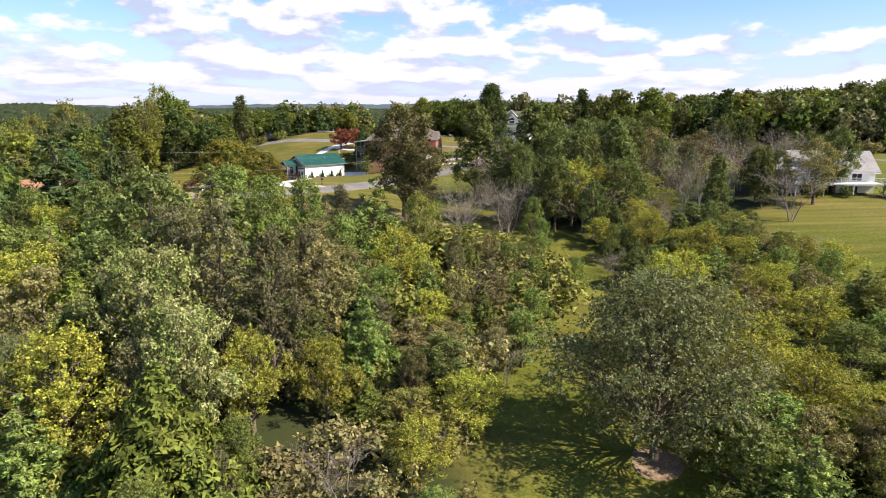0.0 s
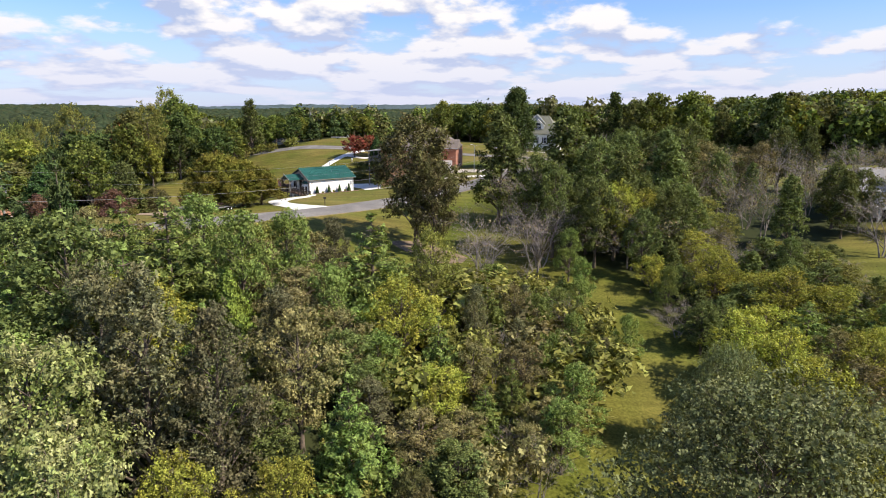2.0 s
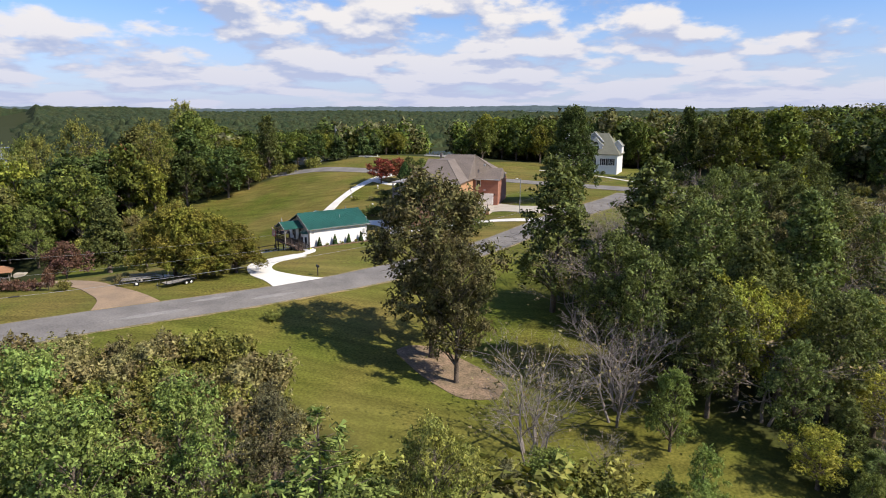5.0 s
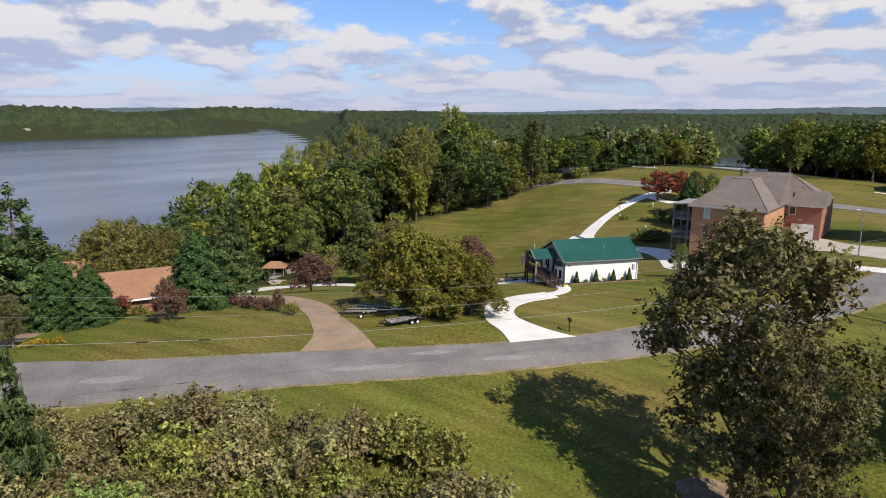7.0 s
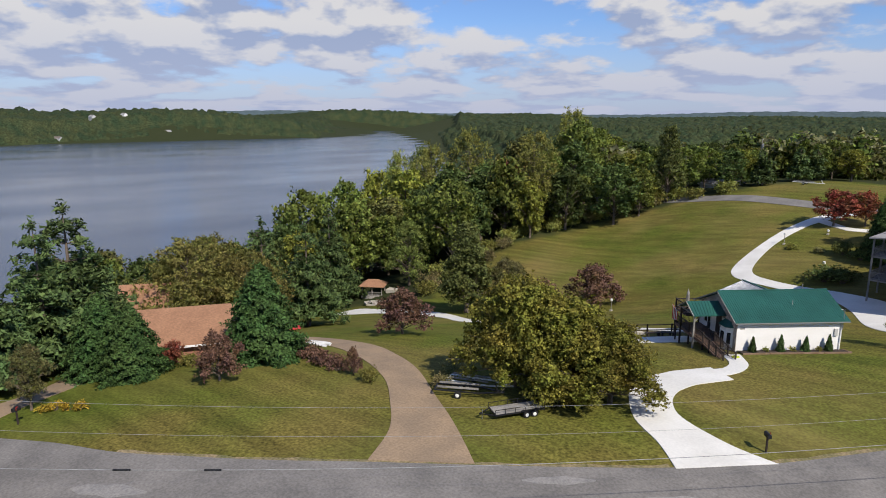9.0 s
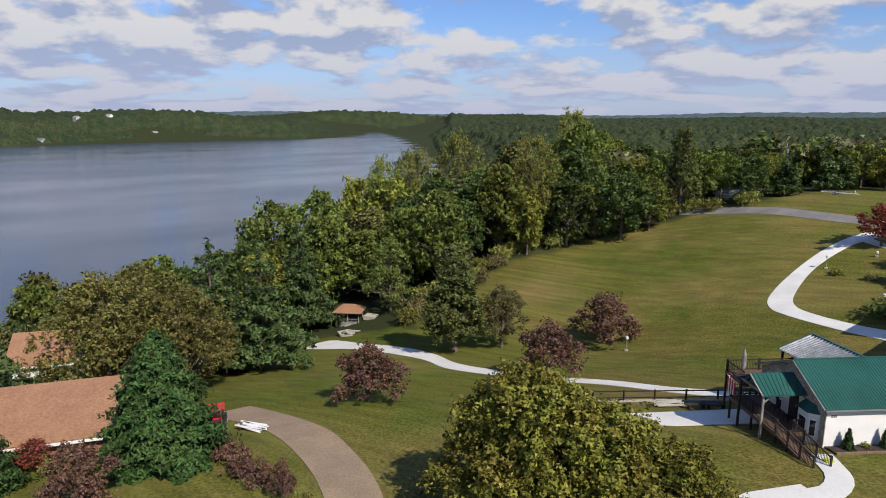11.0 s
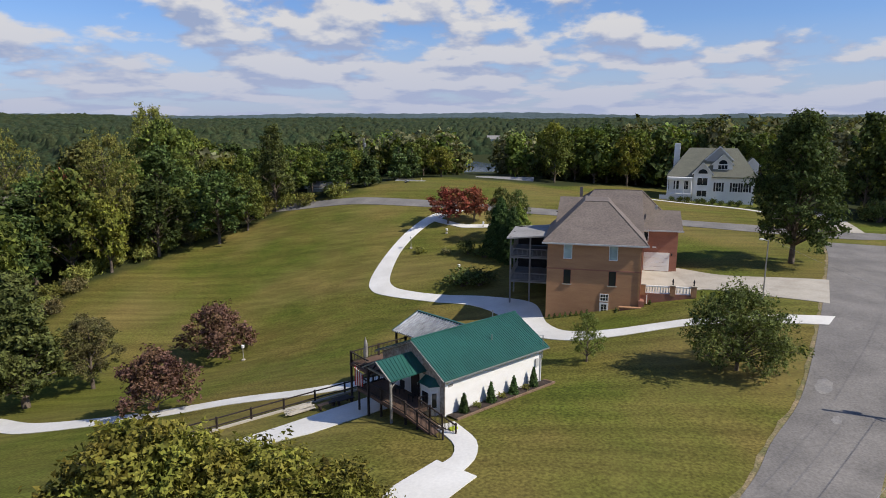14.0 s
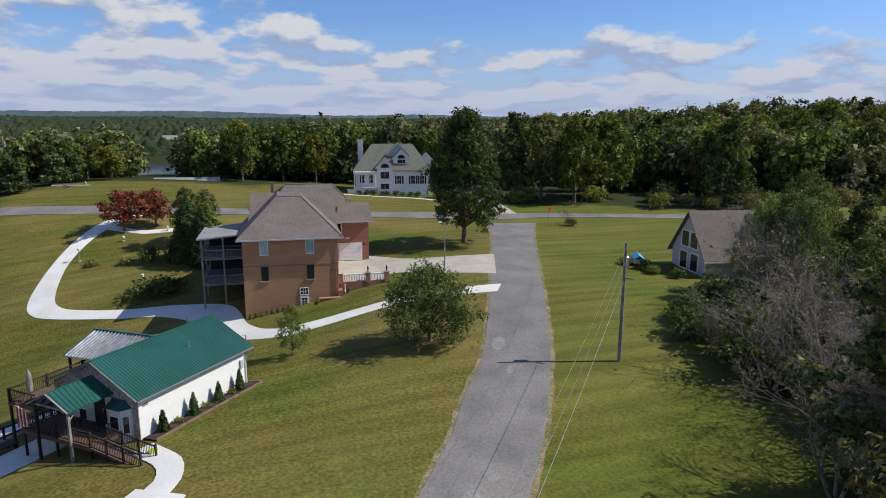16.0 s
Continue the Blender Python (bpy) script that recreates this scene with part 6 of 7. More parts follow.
# ---- the other houses ----
def gable_house(name, label, at, ln, dp, eave, ridge, wall_mat, roof_mat, over=0.4, low=-1.5):
    h = thing(name, at, label, "house")
    part("wall", solid([(0, 0, low), (0, dp, low), (0, dp, eave), (0, dp / 2, ridge - 0.2), (0, 0, eave)], (ln, 0, 0)), wall_mat, h)
    k = (ridge - eave) / (dp / 2) * over
    part("roof", plates([((-over, -over, eave - k), (ln + over, -over, eave - k), (ln + over, dp / 2, ridge), (-over, dp / 2, ridge)), ((-over, dp / 2, ridge), (ln + over, dp / 2, ridge), (ln + over, dp + over, eave - k), (-over, dp + over, eave - k))], 0.18), roof_mat, h)
    part("fascia", boxes((-over, -over - 0.06, eave - k - 0.3, ln + over, -over - 0.002, eave - k - 0.1)), M_WHITE, h)
    return h


def dormer(h, x, w, y, z0, z1, peak, depth_, wall_mat, roof_mat, arch=False, gap=0.0):
    """A front gable: wall from z0 to its peak, with a roof that runs back depth_."""
    part("gable_wall", solid([(x - w / 2, y, z0), (x + w / 2, y, z0), (x + w / 2, y, z1), (x, y, peak - 0.1), (x - w / 2, y, z1)], (0, depth_, 0)), wall_mat, h)
    o = 0.35
    k = (peak - z1) / (w / 2) * o
    part("gable_roof", plates([((x - w / 2 - o, y - o, z1 - k), (x, y - o, peak), (x, y + depth_, peak), (x - w / 2 - o, y + depth_, z1 - k)), ((x + w / 2 + o, y - o, z1 - k), (x, y - o, peak), (x, y + depth_, peak), (x + w / 2 + o, y + depth_, z1 - k))], 0.14), roof_mat, h)
    part("bargeboard", joined(beam((x - w / 2 - o, y - o - 0.04, z1 - k - 0.1), (x, y - o - 0.04, peak - 0.1), 0.24), beam((x + w / 2 + o, y - o - 0.04, z1 - k - 0.1), (x, y - o - 0.04, peak - 0.1), 0.24)), M_WHITE, h)


def arch_pane(h, x, y, z, r):
    pts = [(x + r * math.cos(a), y, z + r * math.sin(a)) for a in np.linspace(0, math.pi, 10)]
    part("arched_pane", solid(pts, (0, 0.05, 0)), M_GLASS, h)


def build_white_villa():
    at = Matrix.Translation((4.6, 250.5, 2.7)) @ Matrix.Rotation(radians(-15), 4, "Z")
    h = thing("villa", at, "pale two-storey villa with gables and grey-green shingles", "house")
    part("wall", boxes((0, 0, -1.5, 18, 11, 5.6)), M_WHITE, h, "white clapboard walls")
    o = 0.6
    part("roof", plates([((-o, -o, 5.4), (18 + o, -o, 5.4), (14.2, 5.5, 11.6), (4, 5.5, 11.6)), ((-o, 11 + o, 5.4), (18 + o, 11 + o, 5.4), (14.2, 5.5, 11.6), (4, 5.5, 11.6)), ((-o, -o, 5.4), (4, 5.5, 11.6), (-o, 11 + o, 5.4)), ((18 + o, -o, 5.4), (14.2, 5.5, 11.6), (18 + o, 11 + o, 5.4))], 0.18), M_SHINGLEGREY, h, "steep grey-green shingle roof")
    dormer(h, 7.1, 3.8, -0.9, -1.4, 6.4, 8.6, 5.0, M_WHITE, M_SHINGLEGREY)
    dormer(h, 11.2, 4.0, 1.0, 6.2, 8.4, 10.4, 4.0, M_WHITE, M_SHINGLEGREY)
    dormer(h, 10.4, 5.4, 2.6, 8.0, 9.4, 12.1, 3.0, M_SIDING, M_SHINGLEGREY)
    dormer(h, 17.4, 2.6, 3.2, 5.6, 8.2, 9.6, 4.0, M_WHITE, M_SHINGLEGREY)
    part("chimney", boxes((0.6, 5.0, 5, 1.9, 6.2, 12.6)), M_WHITE, h, "white chimney")
    window(h, Matrix.Translation((7.1, -0.91, 4.3)), 2.1, 1.6, bars=(2, 1))
    window(h, Matrix.Translation((7.1, -0.91, 1.6)), 2.0, 1.3, bars=(2, 1))
    arch_pane(h, 7.1, -0.96, 6.1, 1.0)
    window(h, Matrix.Translation((11.2, 0.99, 7.5)), 1.9, 0.9, bars=(3, 1))
    arch_pane(h, 11.2, 0.94, 8.2, 0.9)
    for x in (10.6, 14.0, 16.2):
        w = window(h, Matrix.Translation((x, -0.005, 3.1)), 1.0, 1.9, bars=(2, 2))
        for s in (-1, 1):
            part("shutter", boxes((s * 0.85 - 0.2, -0.06, -1.0, s * 0.85 + 0.2, 0, 1.0)), M_BLACKIRON, w)
    for x in (1.6, 3.6):
        window(h, Matrix.Translation((x, -0.005, 3.3)), 1.1, 1.9, bars=(2, 2))
    porch = part("porch", boxes((-0.4, -2.6, 1.3, 5.0, 0, 1.5), (-0.4, -2.6, 4.7, 5.0, 0, 5.2)), M_WHITE, h)
    for x in (-0.2, 1.5, 3.2, 4.8):
        part("column", tube_bm([(x, -2.4, 1.5), (x, -2.4, 4.7)], 0.14), M_WHITE, porch)
    rail(porch, (-0.2, -2.45, 1.5), (4.8, -2.45, 1.5), 0.9, 0.2, M_WHITE)
    part("porch_wall", boxes((-0.4, -2.5, -1.5, 5.0, -2.3, 1.29)), M_WHITE, porch)
    part("stairs", boxes(*[(-1.9, -2.4 + 0.001 * i, 0.17 * i - 0.4, -0.41, -2.2 - 0.0 + 1.9 - 0.2 * i, 0.17 * i - 0.23) for i in range(9)]), M_WHITE, h, "white entry stairs")
    for i, x in enumerate((1, 2.6, 4.4, 6.2, 7.6, 9.4, 11.0, 13.0, 14.6)):
        plant("yew", *(at @ Vector((x, -4.0 - 0.1 * i, 0))).xy, 1.2 + 0.15 * (i % 3), 0.9, group="bushes before the villa")


def build_grey_house():
    at = Matrix.Translation((27.6, 159.8, 0.3)) @ Matrix.Rotation(radians(-12), 4, "Z")
    h = gable_house("grey_house", "grey sided house with a steep shingle roof among trees", at, 10.5, 8.2, 3.0, 8.2, M_SIDING, M_SHINGLE, 0.5)
    part("wing", solid([(10.5, 1.0, -1.5), (10.5, 7, -1.5), (10.5, 7, 4.2), (10.5, 4, 7.0), (10.5, 1.0, 4.2)], (8.5, 0, 0)), M_SIDING, h)
    part("wing_roof", plates([((10.5, 0.6, 4.0), (19.4, 0.6, 4.0), (19.4, 4, 7.2), (10.5, 4, 7.2)), ((10.5, 7.4, 4.0), (19.4, 7.4, 4.0), (19.4, 4, 7.2), (10.5, 4, 7.2))], 0.16), M_SHINGLE, h)
    dormer(h, 8.8, 3.0, 0.8, 2.9, 5.4, 7.4, 3.5, M_SIDING, M_SHINGLE)
    face = pose(0, 0, 0, 0, 0, -90)
    for y, z, hh in ((2.6, 1.5, 2.2), (5.2, 1.5, 2.2), (2.9, 4.4, 2.0), (5.0, 4.4, 2.0)):
        window(h, Matrix.Translation((-0.005, y, z)) @ face, 1.7, hh, rim=0.16)
    window(h, Matrix.Translation((9.4, -0.005, 1.7)), 1.2, 1.0, bars=(2, 1))
    part("corner_board", boxes((-0.03, -0.03, -1, 0.14, 0.14, 3.0)), M_WHITE, h)
    part("skylight", put_bm(boxes((-0.5, -0.4, 0, 0.5, 0.4, 0.08)), Matrix.Translation((13.5, 2.4, 5.7)) @ pose(0, 0, 0, 43)), M_GLASS, h)
    t = thing("covered_boat", Matrix.Translation((24.0, 168.6, float(height(24.0, 168.6)))) @ Matrix.Rotation(radians(60), 4, "Z"), "small boat under a bright blue cover", "boat")
    part("hull", solid([(-1.9, -0.7, 0.3), (1.2, -0.7, 0.3), (2.2, 0, 0.5), (1.2, 0.7, 0.3), (-1.9, 0.7, 0.3)], (0, 0, 0.55)), M_WHITE, t)
    part("cover", plates([((-1.95, -0.8, 0.85), (1.3, -0.8, 0.85), (2.3, 0, 1.0), (1.0, 0, 1.45), (-1.9, 0, 1.4)), ((-1.95, 0.8, 0.85), (1.3, 0.8, 0.85), (2.3, 0, 1.0), (1.0, 0, 1.45), (-1.9, 0, 1.4))], 0.05), M_BLUE, t)
    part("trailer_frame", boxes((-1.6, -0.5, 0.22, 2.9, -0.4, 0.32), (-1.6, 0.4, 0.22, 2.9, 0.5, 0.32)), M_STEEL, t)
    for y in (-0.85, 0.85):
        part("wheel", put_bm(tube_bm([(0, -0.09, 0), (0, 0.09, 0)], 0.3, 14), Matrix.Translation((-0.5, y, 0.3))), M_RUBBER, t)
    for i, (x, y) in enumerate(((22.5, 165.5), (22.0, 163.0), (23.8, 160.4), (21.6, 168.0))):
        plant(("yew", "shrub3")[i % 2], x, y, 1.5, 1.0)


def put_bm(bm, m):
    bmesh.ops.transform(bm, matrix=m, verts=bm.verts)
    return bm


def build_deck_house():
    at = Matrix.Translation((57.5, 117.5, -1.0)) @ Matrix.Rotation(radians(-6), 4, "Z")
    h = gable_house("deck_house", "white two-storey house with a long upper deck", at, 14, 8.5, 5.0, 8.0, M_WHITE, M_SHINGLEPALE, 0.6)
    part("sun_porch", boxes((-4.2, -1.6, 2.7, -0.002, 5, 5.0)), M_SIDING, h, "screened porch")
    part("sun_porch_roof", plates([((-4.7, -2.2, 4.9), (1.0, -2.2, 4.9), (1.0, 3.0, 6.8), (-1.4, 3.0, 6.8)), ((-4.7, -2.2, 4.9), (-1.4, 3.0, 6.8), (-4.7, 5.4, 4.9))], 0.16), M_SHINGLEPALE, h)
    for x in (-3.5, -2.1, -0.8):
        window(h, Matrix.Translation((x, -1.605, 3.9)), 1.1, 1.7)
    for x, w in ((4.0, 1.6), (7.4, 1.4), (11.0, 1.6)):
        window(h, Matrix.Translation((x, -0.005, 3.7)), w, 1.4, bars=(2, 1))
    for x in (2.5, 6.5, 10.5):
        window(h, Matrix.Translation((x, -0.005, 1.0)), 1.7, 1.9, bars=(2, 1))
    d = part("deck", boxes((-0.2, -3.2, 2.45, 14.4, -0.002, 2.7)), M_WHITE, h)
    for x in (0, 4.6, 9.4, 14.2):
        part("deck_post", boxes((x - 0.1, -3.1, -1.5, x + 0.1, -2.9, 2.45)), M_WHITE, d)
    rail(d, (-0.1, -3.1, 2.7), (14.3, -3.1, 2.7), 1.0, 0.2, M_WHITE)
    for x in (3, 8, 16, 18.5):
        plant("yew", *(at @ Vector((x, -4.2, 0))).xy, 2.0 if x < 12 else 3.6, 0.9)


def build_small_houses():
    gable_house("bungalow", "low house with an orange shingle roof among firs", pose(-79.7, 101.9, -2.6, 0, 0, 59), 11.0, 10.0, 2.5, 4.5, M_BRICKRED, M_SHINGLEORANGE, 0.6, -3)
    g = gable_house("lake_cottage", "white house with a tan hipped roof by the lake", pose(-104.4, 110.8, -10.6, 0, 0, 55), 5.6, 6, 7.4, 9.6, M_WHITE, M_SHINGLEORANGE, 0.5, -8)
    window(g, Matrix.Translation((4.6, -0.005, 5.6)), 1.2, 1.3, bars=(2, 1))
    window(g, Matrix.Translation((5.595, 2.6, 5.6)) @ pose(0, 0, 0, 0, 0, 90), 1.2, 1.3, bars=(2, 1))
    g = gable_house("lake_cottage", "brown-roofed house half hidden among lakeside trees", pose(-135, 214, -6, 0, 0, 20), 13, 9, 7, 11.5, M_BRICKRED, M_SHINGLE, 0.5, -5)
    gable_house("carport", "low grey-roofed carport beside the far road", pose(-80, 246, 2.8, 0, 0, -12), 9, 6, 2.4, 3.4, M_SIDING, M_SHINGLEPALE)
    g = gable_house("grey_roof_house", "house with a pale grey shingle roof near the cove", pose(-41, 262, -2, 0, 0, -8), 14, 10, 4.0, 8.2, M_SIDING, M_SHINGLEPALE, 0.6, -3)
    dormer(g, 6.5, 3, 1.2, 4.2, 5.6, 7.2, 4, M_WHITE, M_SHINGLEPALE)
    window(g, Matrix.Translation((6.5, 1.19, 5.4)), 1.0, 1.1, bars=(2, 2))
    # houses along the far shores
    rng = random.Random(5)
    for i in range(46):
        a = radians(rng.uniform(43, 80))
        d = rng.uniform(1330, 1640)
        x, y = -18 - math.sin(a) * d, 80 + math.cos(a) * d
        if not 10 < float(inside(SHORE, x, y)) < 120 or float(height(x, y)) < LAKE + 2:
            continue
        gable_house("shore_house", "white house on the far wooded shore", pose(x, y, float(height(x, y)) + (6 if i % 2 else 1), 0, 0, rng.uniform(0, 90)), rng.uniform(12, 20), 9, 5, 8.5, M_WHITE if i % 3 else M_SIDING, M_SHINGLEPALE if i % 2 else M_SHINGLE, 0.5, -6)
    for x, y, ln in ((-60, 930, 16), (25, 760, 14), (60, 1010, 16), (-160, 640, 12), (90, 690, 12)):
        gable_house("shore_house", "white house among the far trees", pose(x, y, float(height(x, y)) + 6, 0, 0, rng.uniform(-40, 40)), ln, 10, 7, 11, M_WHITE, M_SHINGLEPALE, 0.5, -9)


def build_gazebo():
    x, y = -124.6, 173.2
    at = pose(x, y, float(height(x, y)) + 0.2, 0, 0, 35)
    g = thing("gazebo", at, "open timber shelter with a tan hipped roof", "shelter")
    part("floor", boxes((-2.4, -1.9, -0.6, 2.4, 1.9, 0.15)), M_GREYWOOD, g)
    for px, py in ((-2.2, -1.7), (2.2, -1.7), (-2.2, 1.7), (2.2, 1.7), (0, -1.7)):
        part("post", boxes((px - 0.09, py - 0.09, 0.15, px + 0.09, py + 0.09, 2.5)), M_GREYWOOD, g)
    a, b, c, d, p, q = (-2.9, -2.4, 2.4), (2.9, -2.4, 2.4), (2.9, 2.4, 2.4), (-2.9, 2.4, 2.4), (-1.2, 0, 3.6), (1.2, 0, 3.6)
    part("roof", plates([(a, b, q, p), (c, d, p, q), (b, c, q), (d, a, p)], 0.12), M_SHINGLEORANGE, g, "tan shingle roof")
    rail(g, (-2.2, -1.7, 0.15), (2.2, -1.7, 0.15), 0.8, 0.25, M_GREYWOOD)
    part("steps", boxes((-0.6, -2.5, -0.5, 0.6, -1.9, -0.1)), M_GREYWOOD, g)
    s = thing("stone_slab", pose(-121, 175.6, float(height(-121, 175.6)), 0, 0, 20), "pale timber bench platform beside the shelter", "platform")
    part("top", boxes((-1.2, -1.0, -0.3, 1.2, 1.0, 0.6), bevel=0.03), M_OLDCON, s)
    f = thing("fire_pit", pose(-117.4, 167.3, float(height(-117.4, 167.3)), 0, 0, 25), "sunken fire pit framed with stone edging", "fire pit")
    for i in range(6):
        w = 2 * math.pi * i / 6
        v = 2 * math.pi * (i + 1) / 6
        part("edging_stone", joined(beam((2.6 * math.cos(w), 1.7 * math.sin(w), 0.12), (2.6 * math.cos(v), 1.7 * math.sin(v), 0.12), 0.34)), M_OLDCON, f)
    part("pit", tube_bm([(0, 0, -0.1), (0, 0, 0.35)], 0.8, 14), M_STONE, f)
    part("bench", boxes((-1.7, -0.5, 0.0, -1.3, 0.6, 0.45), bevel=0.03), M_GREYWOOD, f)


build_white_villa()
build_grey_house()
build_deck_house()
build_small_houses()
build_gazebo()


# ---- poles, wires, fences, lamps, trailers and other small things ----
M_WIRE = material("grey_cable", (0.34, 0.34, 0.34), 0.5, 0.05, 2, 9, 0.0)


def on_land(x, y, turn=0.0, lift=0.0):
    return pose(x, y, float(height(x, y)) + lift, 0, 0, turn)


def utility_pole(x, y, tall, turn, arms=True):
    p = thing("utility_pole", on_land(x, y, turn), "weathered wooden utility pole carrying wires", "utility pole")
    part("shaft", tube_bm([(0, 0, -0.6), (0, 0, tall * 0.5), (0.05, 0, tall)], (0.17, 0.15, 0.11), 10), M_GREYWOOD, p)
    if arms:
        t = part("transformer", tube_bm([(0.32, 0, tall - 2.1), (0.32, 0, tall - 2.0), (0.32, 0, tall - 1.25), (0.32, 0, tall - 1.15)], (0.18, 0.22, 0.22, 0.12), 12), M_STEEL, p, "grey transformer can")
        part("bushing", tube_bm([(0.32, 0, tall - 1.15), (0.32, 0, tall - 0.9)], 0.04), M_SIDING, t)
        part("bracket", boxes((0.05, -0.05, tall - 1.7, 0.2, 0.05, tall - 1.6)), M_STEEL, p)
        part("crossarm", boxes((-0.05, -0.8, tall - 3.0, 0.05, 0.1, tall - 2.9)), M_GREYWOOD, p)
    for z in (tall - 0.1, tall - 3.2):
        part("insulator", tube_bm([(0.14, 0, z - 0.08), (0.14, 0, z), (0.14, 0, z + 0.12)], (0.03, 0.07, 0.04)), M_SIDING, p)
    return p


def wire(p, q, sag, r, label="grey overhead wire along the lane", sleeves=()):
    pts = []
    for i in range(33):
        t = i / 32
        v = Vector(p).lerp(Vector(q), t)
        pts.append((v.x, v.y, v.z - 4 * sag * t * (1 - t)))
    v, f = tube(pts, [r] * 33, 5)
    w = new("overhead_wire", mesh_of("overhead_wire", v, f, [M_WIRE]))
    tagged(w, label, "wire", "overhead wires")
    for at in sleeves:
        a, b = (Vector(p).lerp(Vector(q), at + d) - Vector((0, 0, 4 * sag * (at + d) * (1 - at - d))) for d in (-0.005, 0.005))
        part("splice_sleeve", tube_bm([a, b], 0.05, 8), M_BLACKIRON, w, "black cable splice sleeve")


def lawn_lamp(x, y, tall=1.8):
    l = thing("garden_lamp", on_land(x, y), "slim garden lamp post with a pale globe", "lamp", "garden lamps")
    part("base", boxes((-0.2, -0.2, -0.2, 0.2, 0.2, 0.22), bevel=0.03), M_OLDCON, l)
    part("pole", tube_bm([(0, 0, 0.2), (0, 0, tall)], 0.05), M_GREYWOOD, l)
    part("lantern", tube_bm([(0, 0, tall), (0, 0, tall + 0.06), (0, 0, tall + 0.36), (0, 0, tall + 0.45)], (0.1, 0.2, 0.22, 0.05), 10), M_LAMPGLASS, l, "pale lantern")


def street_lamp(x, y, tall):
    l = thing("street_lamp", on_land(x, y), "tall grey lamp post beside the court", "street lamp")
    part("pole", tube_bm([(0, 0, -0.3), (0, 0, tall)], (0.09, 0.06)), M_STEEL, l)
    part("arm", tube_bm([(0, 0, tall - 0.1), (-0.5, 0, tall + 0.1)], 0.04), M_STEEL, l)
    part("head", rounded((0.5, 0.24, 0.2), 2), M_LAMPGLASS, l).matrix_basis = Matrix.Translation((-0.7, 0, tall))


def mailbox(x, y, turn):
    m = thing("mailbox", on_land(x, y, turn), "dark metal mailbox on a wooden post", "mailbox")
    part("post", boxes((-0.05, -0.05, -0.3, 0.05, 0.05, 1.1)), M_DARKWOOD, m)
    pts = [(-0.12, -0.3, 1.1), (0.12, -0.3, 1.1), (0.12, -0.3, 1.28)] + [(0.12 * math.cos(a), -0.3, 1.28 + 0.12 * math.sin(a)) for a in np.linspace(0.3, math.pi - 0.3, 6)] + [(-0.12, -0.3, 1.28)]
    b = part("box", solid(pts, (0, 0.6, 0)), M_BLACKIRON, m)
    part("flag", boxes((0.125, -0.1, 1.2, 0.14, -0.06, 1.45), (0.125, -0.1, 1.4, 0.14, 0.06, 1.45)), M_REDPAINT, b)


def wheel(parent, x, y, r=0.36):
    w = part("wheel", put_bm(tube_bm([(0, -0.11, 0), (0, -0.09, 0), (0, 0.09, 0), (0, 0.11, 0)], (r * 0.85, r, r, r * 0.85), 18), Matrix.Translation((x, y, r))), M_RUBBER, parent)
    for s in (-1, 1):
        part("rim", put_bm(tube_bm([(0, s * 0.10, 0), (0, s * 0.125, 0)], (r * 0.55, r * 0.45), 14), Matrix.Translation((x, y, r))), M_WHITE, w)


def utility_trailer(x, y, turn):
    t = thing("utility_trailer", on_land(x, y, turn) @ Matrix.Scale(0.74, 4), "black tandem-axle utility trailer with a plank bed", "trailer")
    part("chassis", boxes((-2.6, -1.0, 0.55, 2.6, -0.9, 0.68), (-2.6, 0.9, 0.55, 2.6, 1.0, 0.68), (-2.6, -0.9, 0.55, -2.5, 0.9, 0.68), (2.5, -0.9, 0.55, 2.6, 0.9, 0.68)), M_BLACKIRON, t)
    for i in range(12):
        yy = -0.9 + i * 0.15
        part("plank", boxes((-2.5, yy + 0.005, 0.64, 2.5, yy + 0.145, 0.69)), M_GREYWOOD, t)
    for s in (-0.95, 0.95):
        r = part("side_rail", joined(beam((-2.6, s, 1.15), (2.6, s, 1.15), 0.05), *[beam((-2.6 + k * 1.04, s, 0.68), (-2.6 + k * 1.04, s, 1.15), 0.05) for k in range(6)]), M_BLACKIRON, t)
        part("mudguard", boxes((0.1, s * 1.16 - 0.14, 0.76, 2.0, s * 1.16 + 0.14, 0.80)), M_BLACKIRON, t)
        for xx in (0.62, 1.45):
            wheel(t, xx, s * 1.18)
    part("drawbar", joined(beam((-2.6, -0.8, 0.6), (-3.9, 0, 0.6), 0.09), beam((-2.6, 0.8, 0.6), (-3.9, 0, 0.6), 0.09)), M_BLACKIRON, t)
    part("jack", tube_bm([(-3.6, 0, 0.0), (-3.6, 0, 1.0)], 0.045), M_STEEL, t)
    part("gate", joined(beam((2.62, -0.9, 1.2), (2.62, 0.9, 1.2), 0.05), beam((2.62, -0.9, 0.7), (2.62, -0.9, 1.2), 0.05), beam((2.62, 0.9, 0.7), (2.62, 0.9, 1.2), 0.05)), M_BLACKIRON, t)


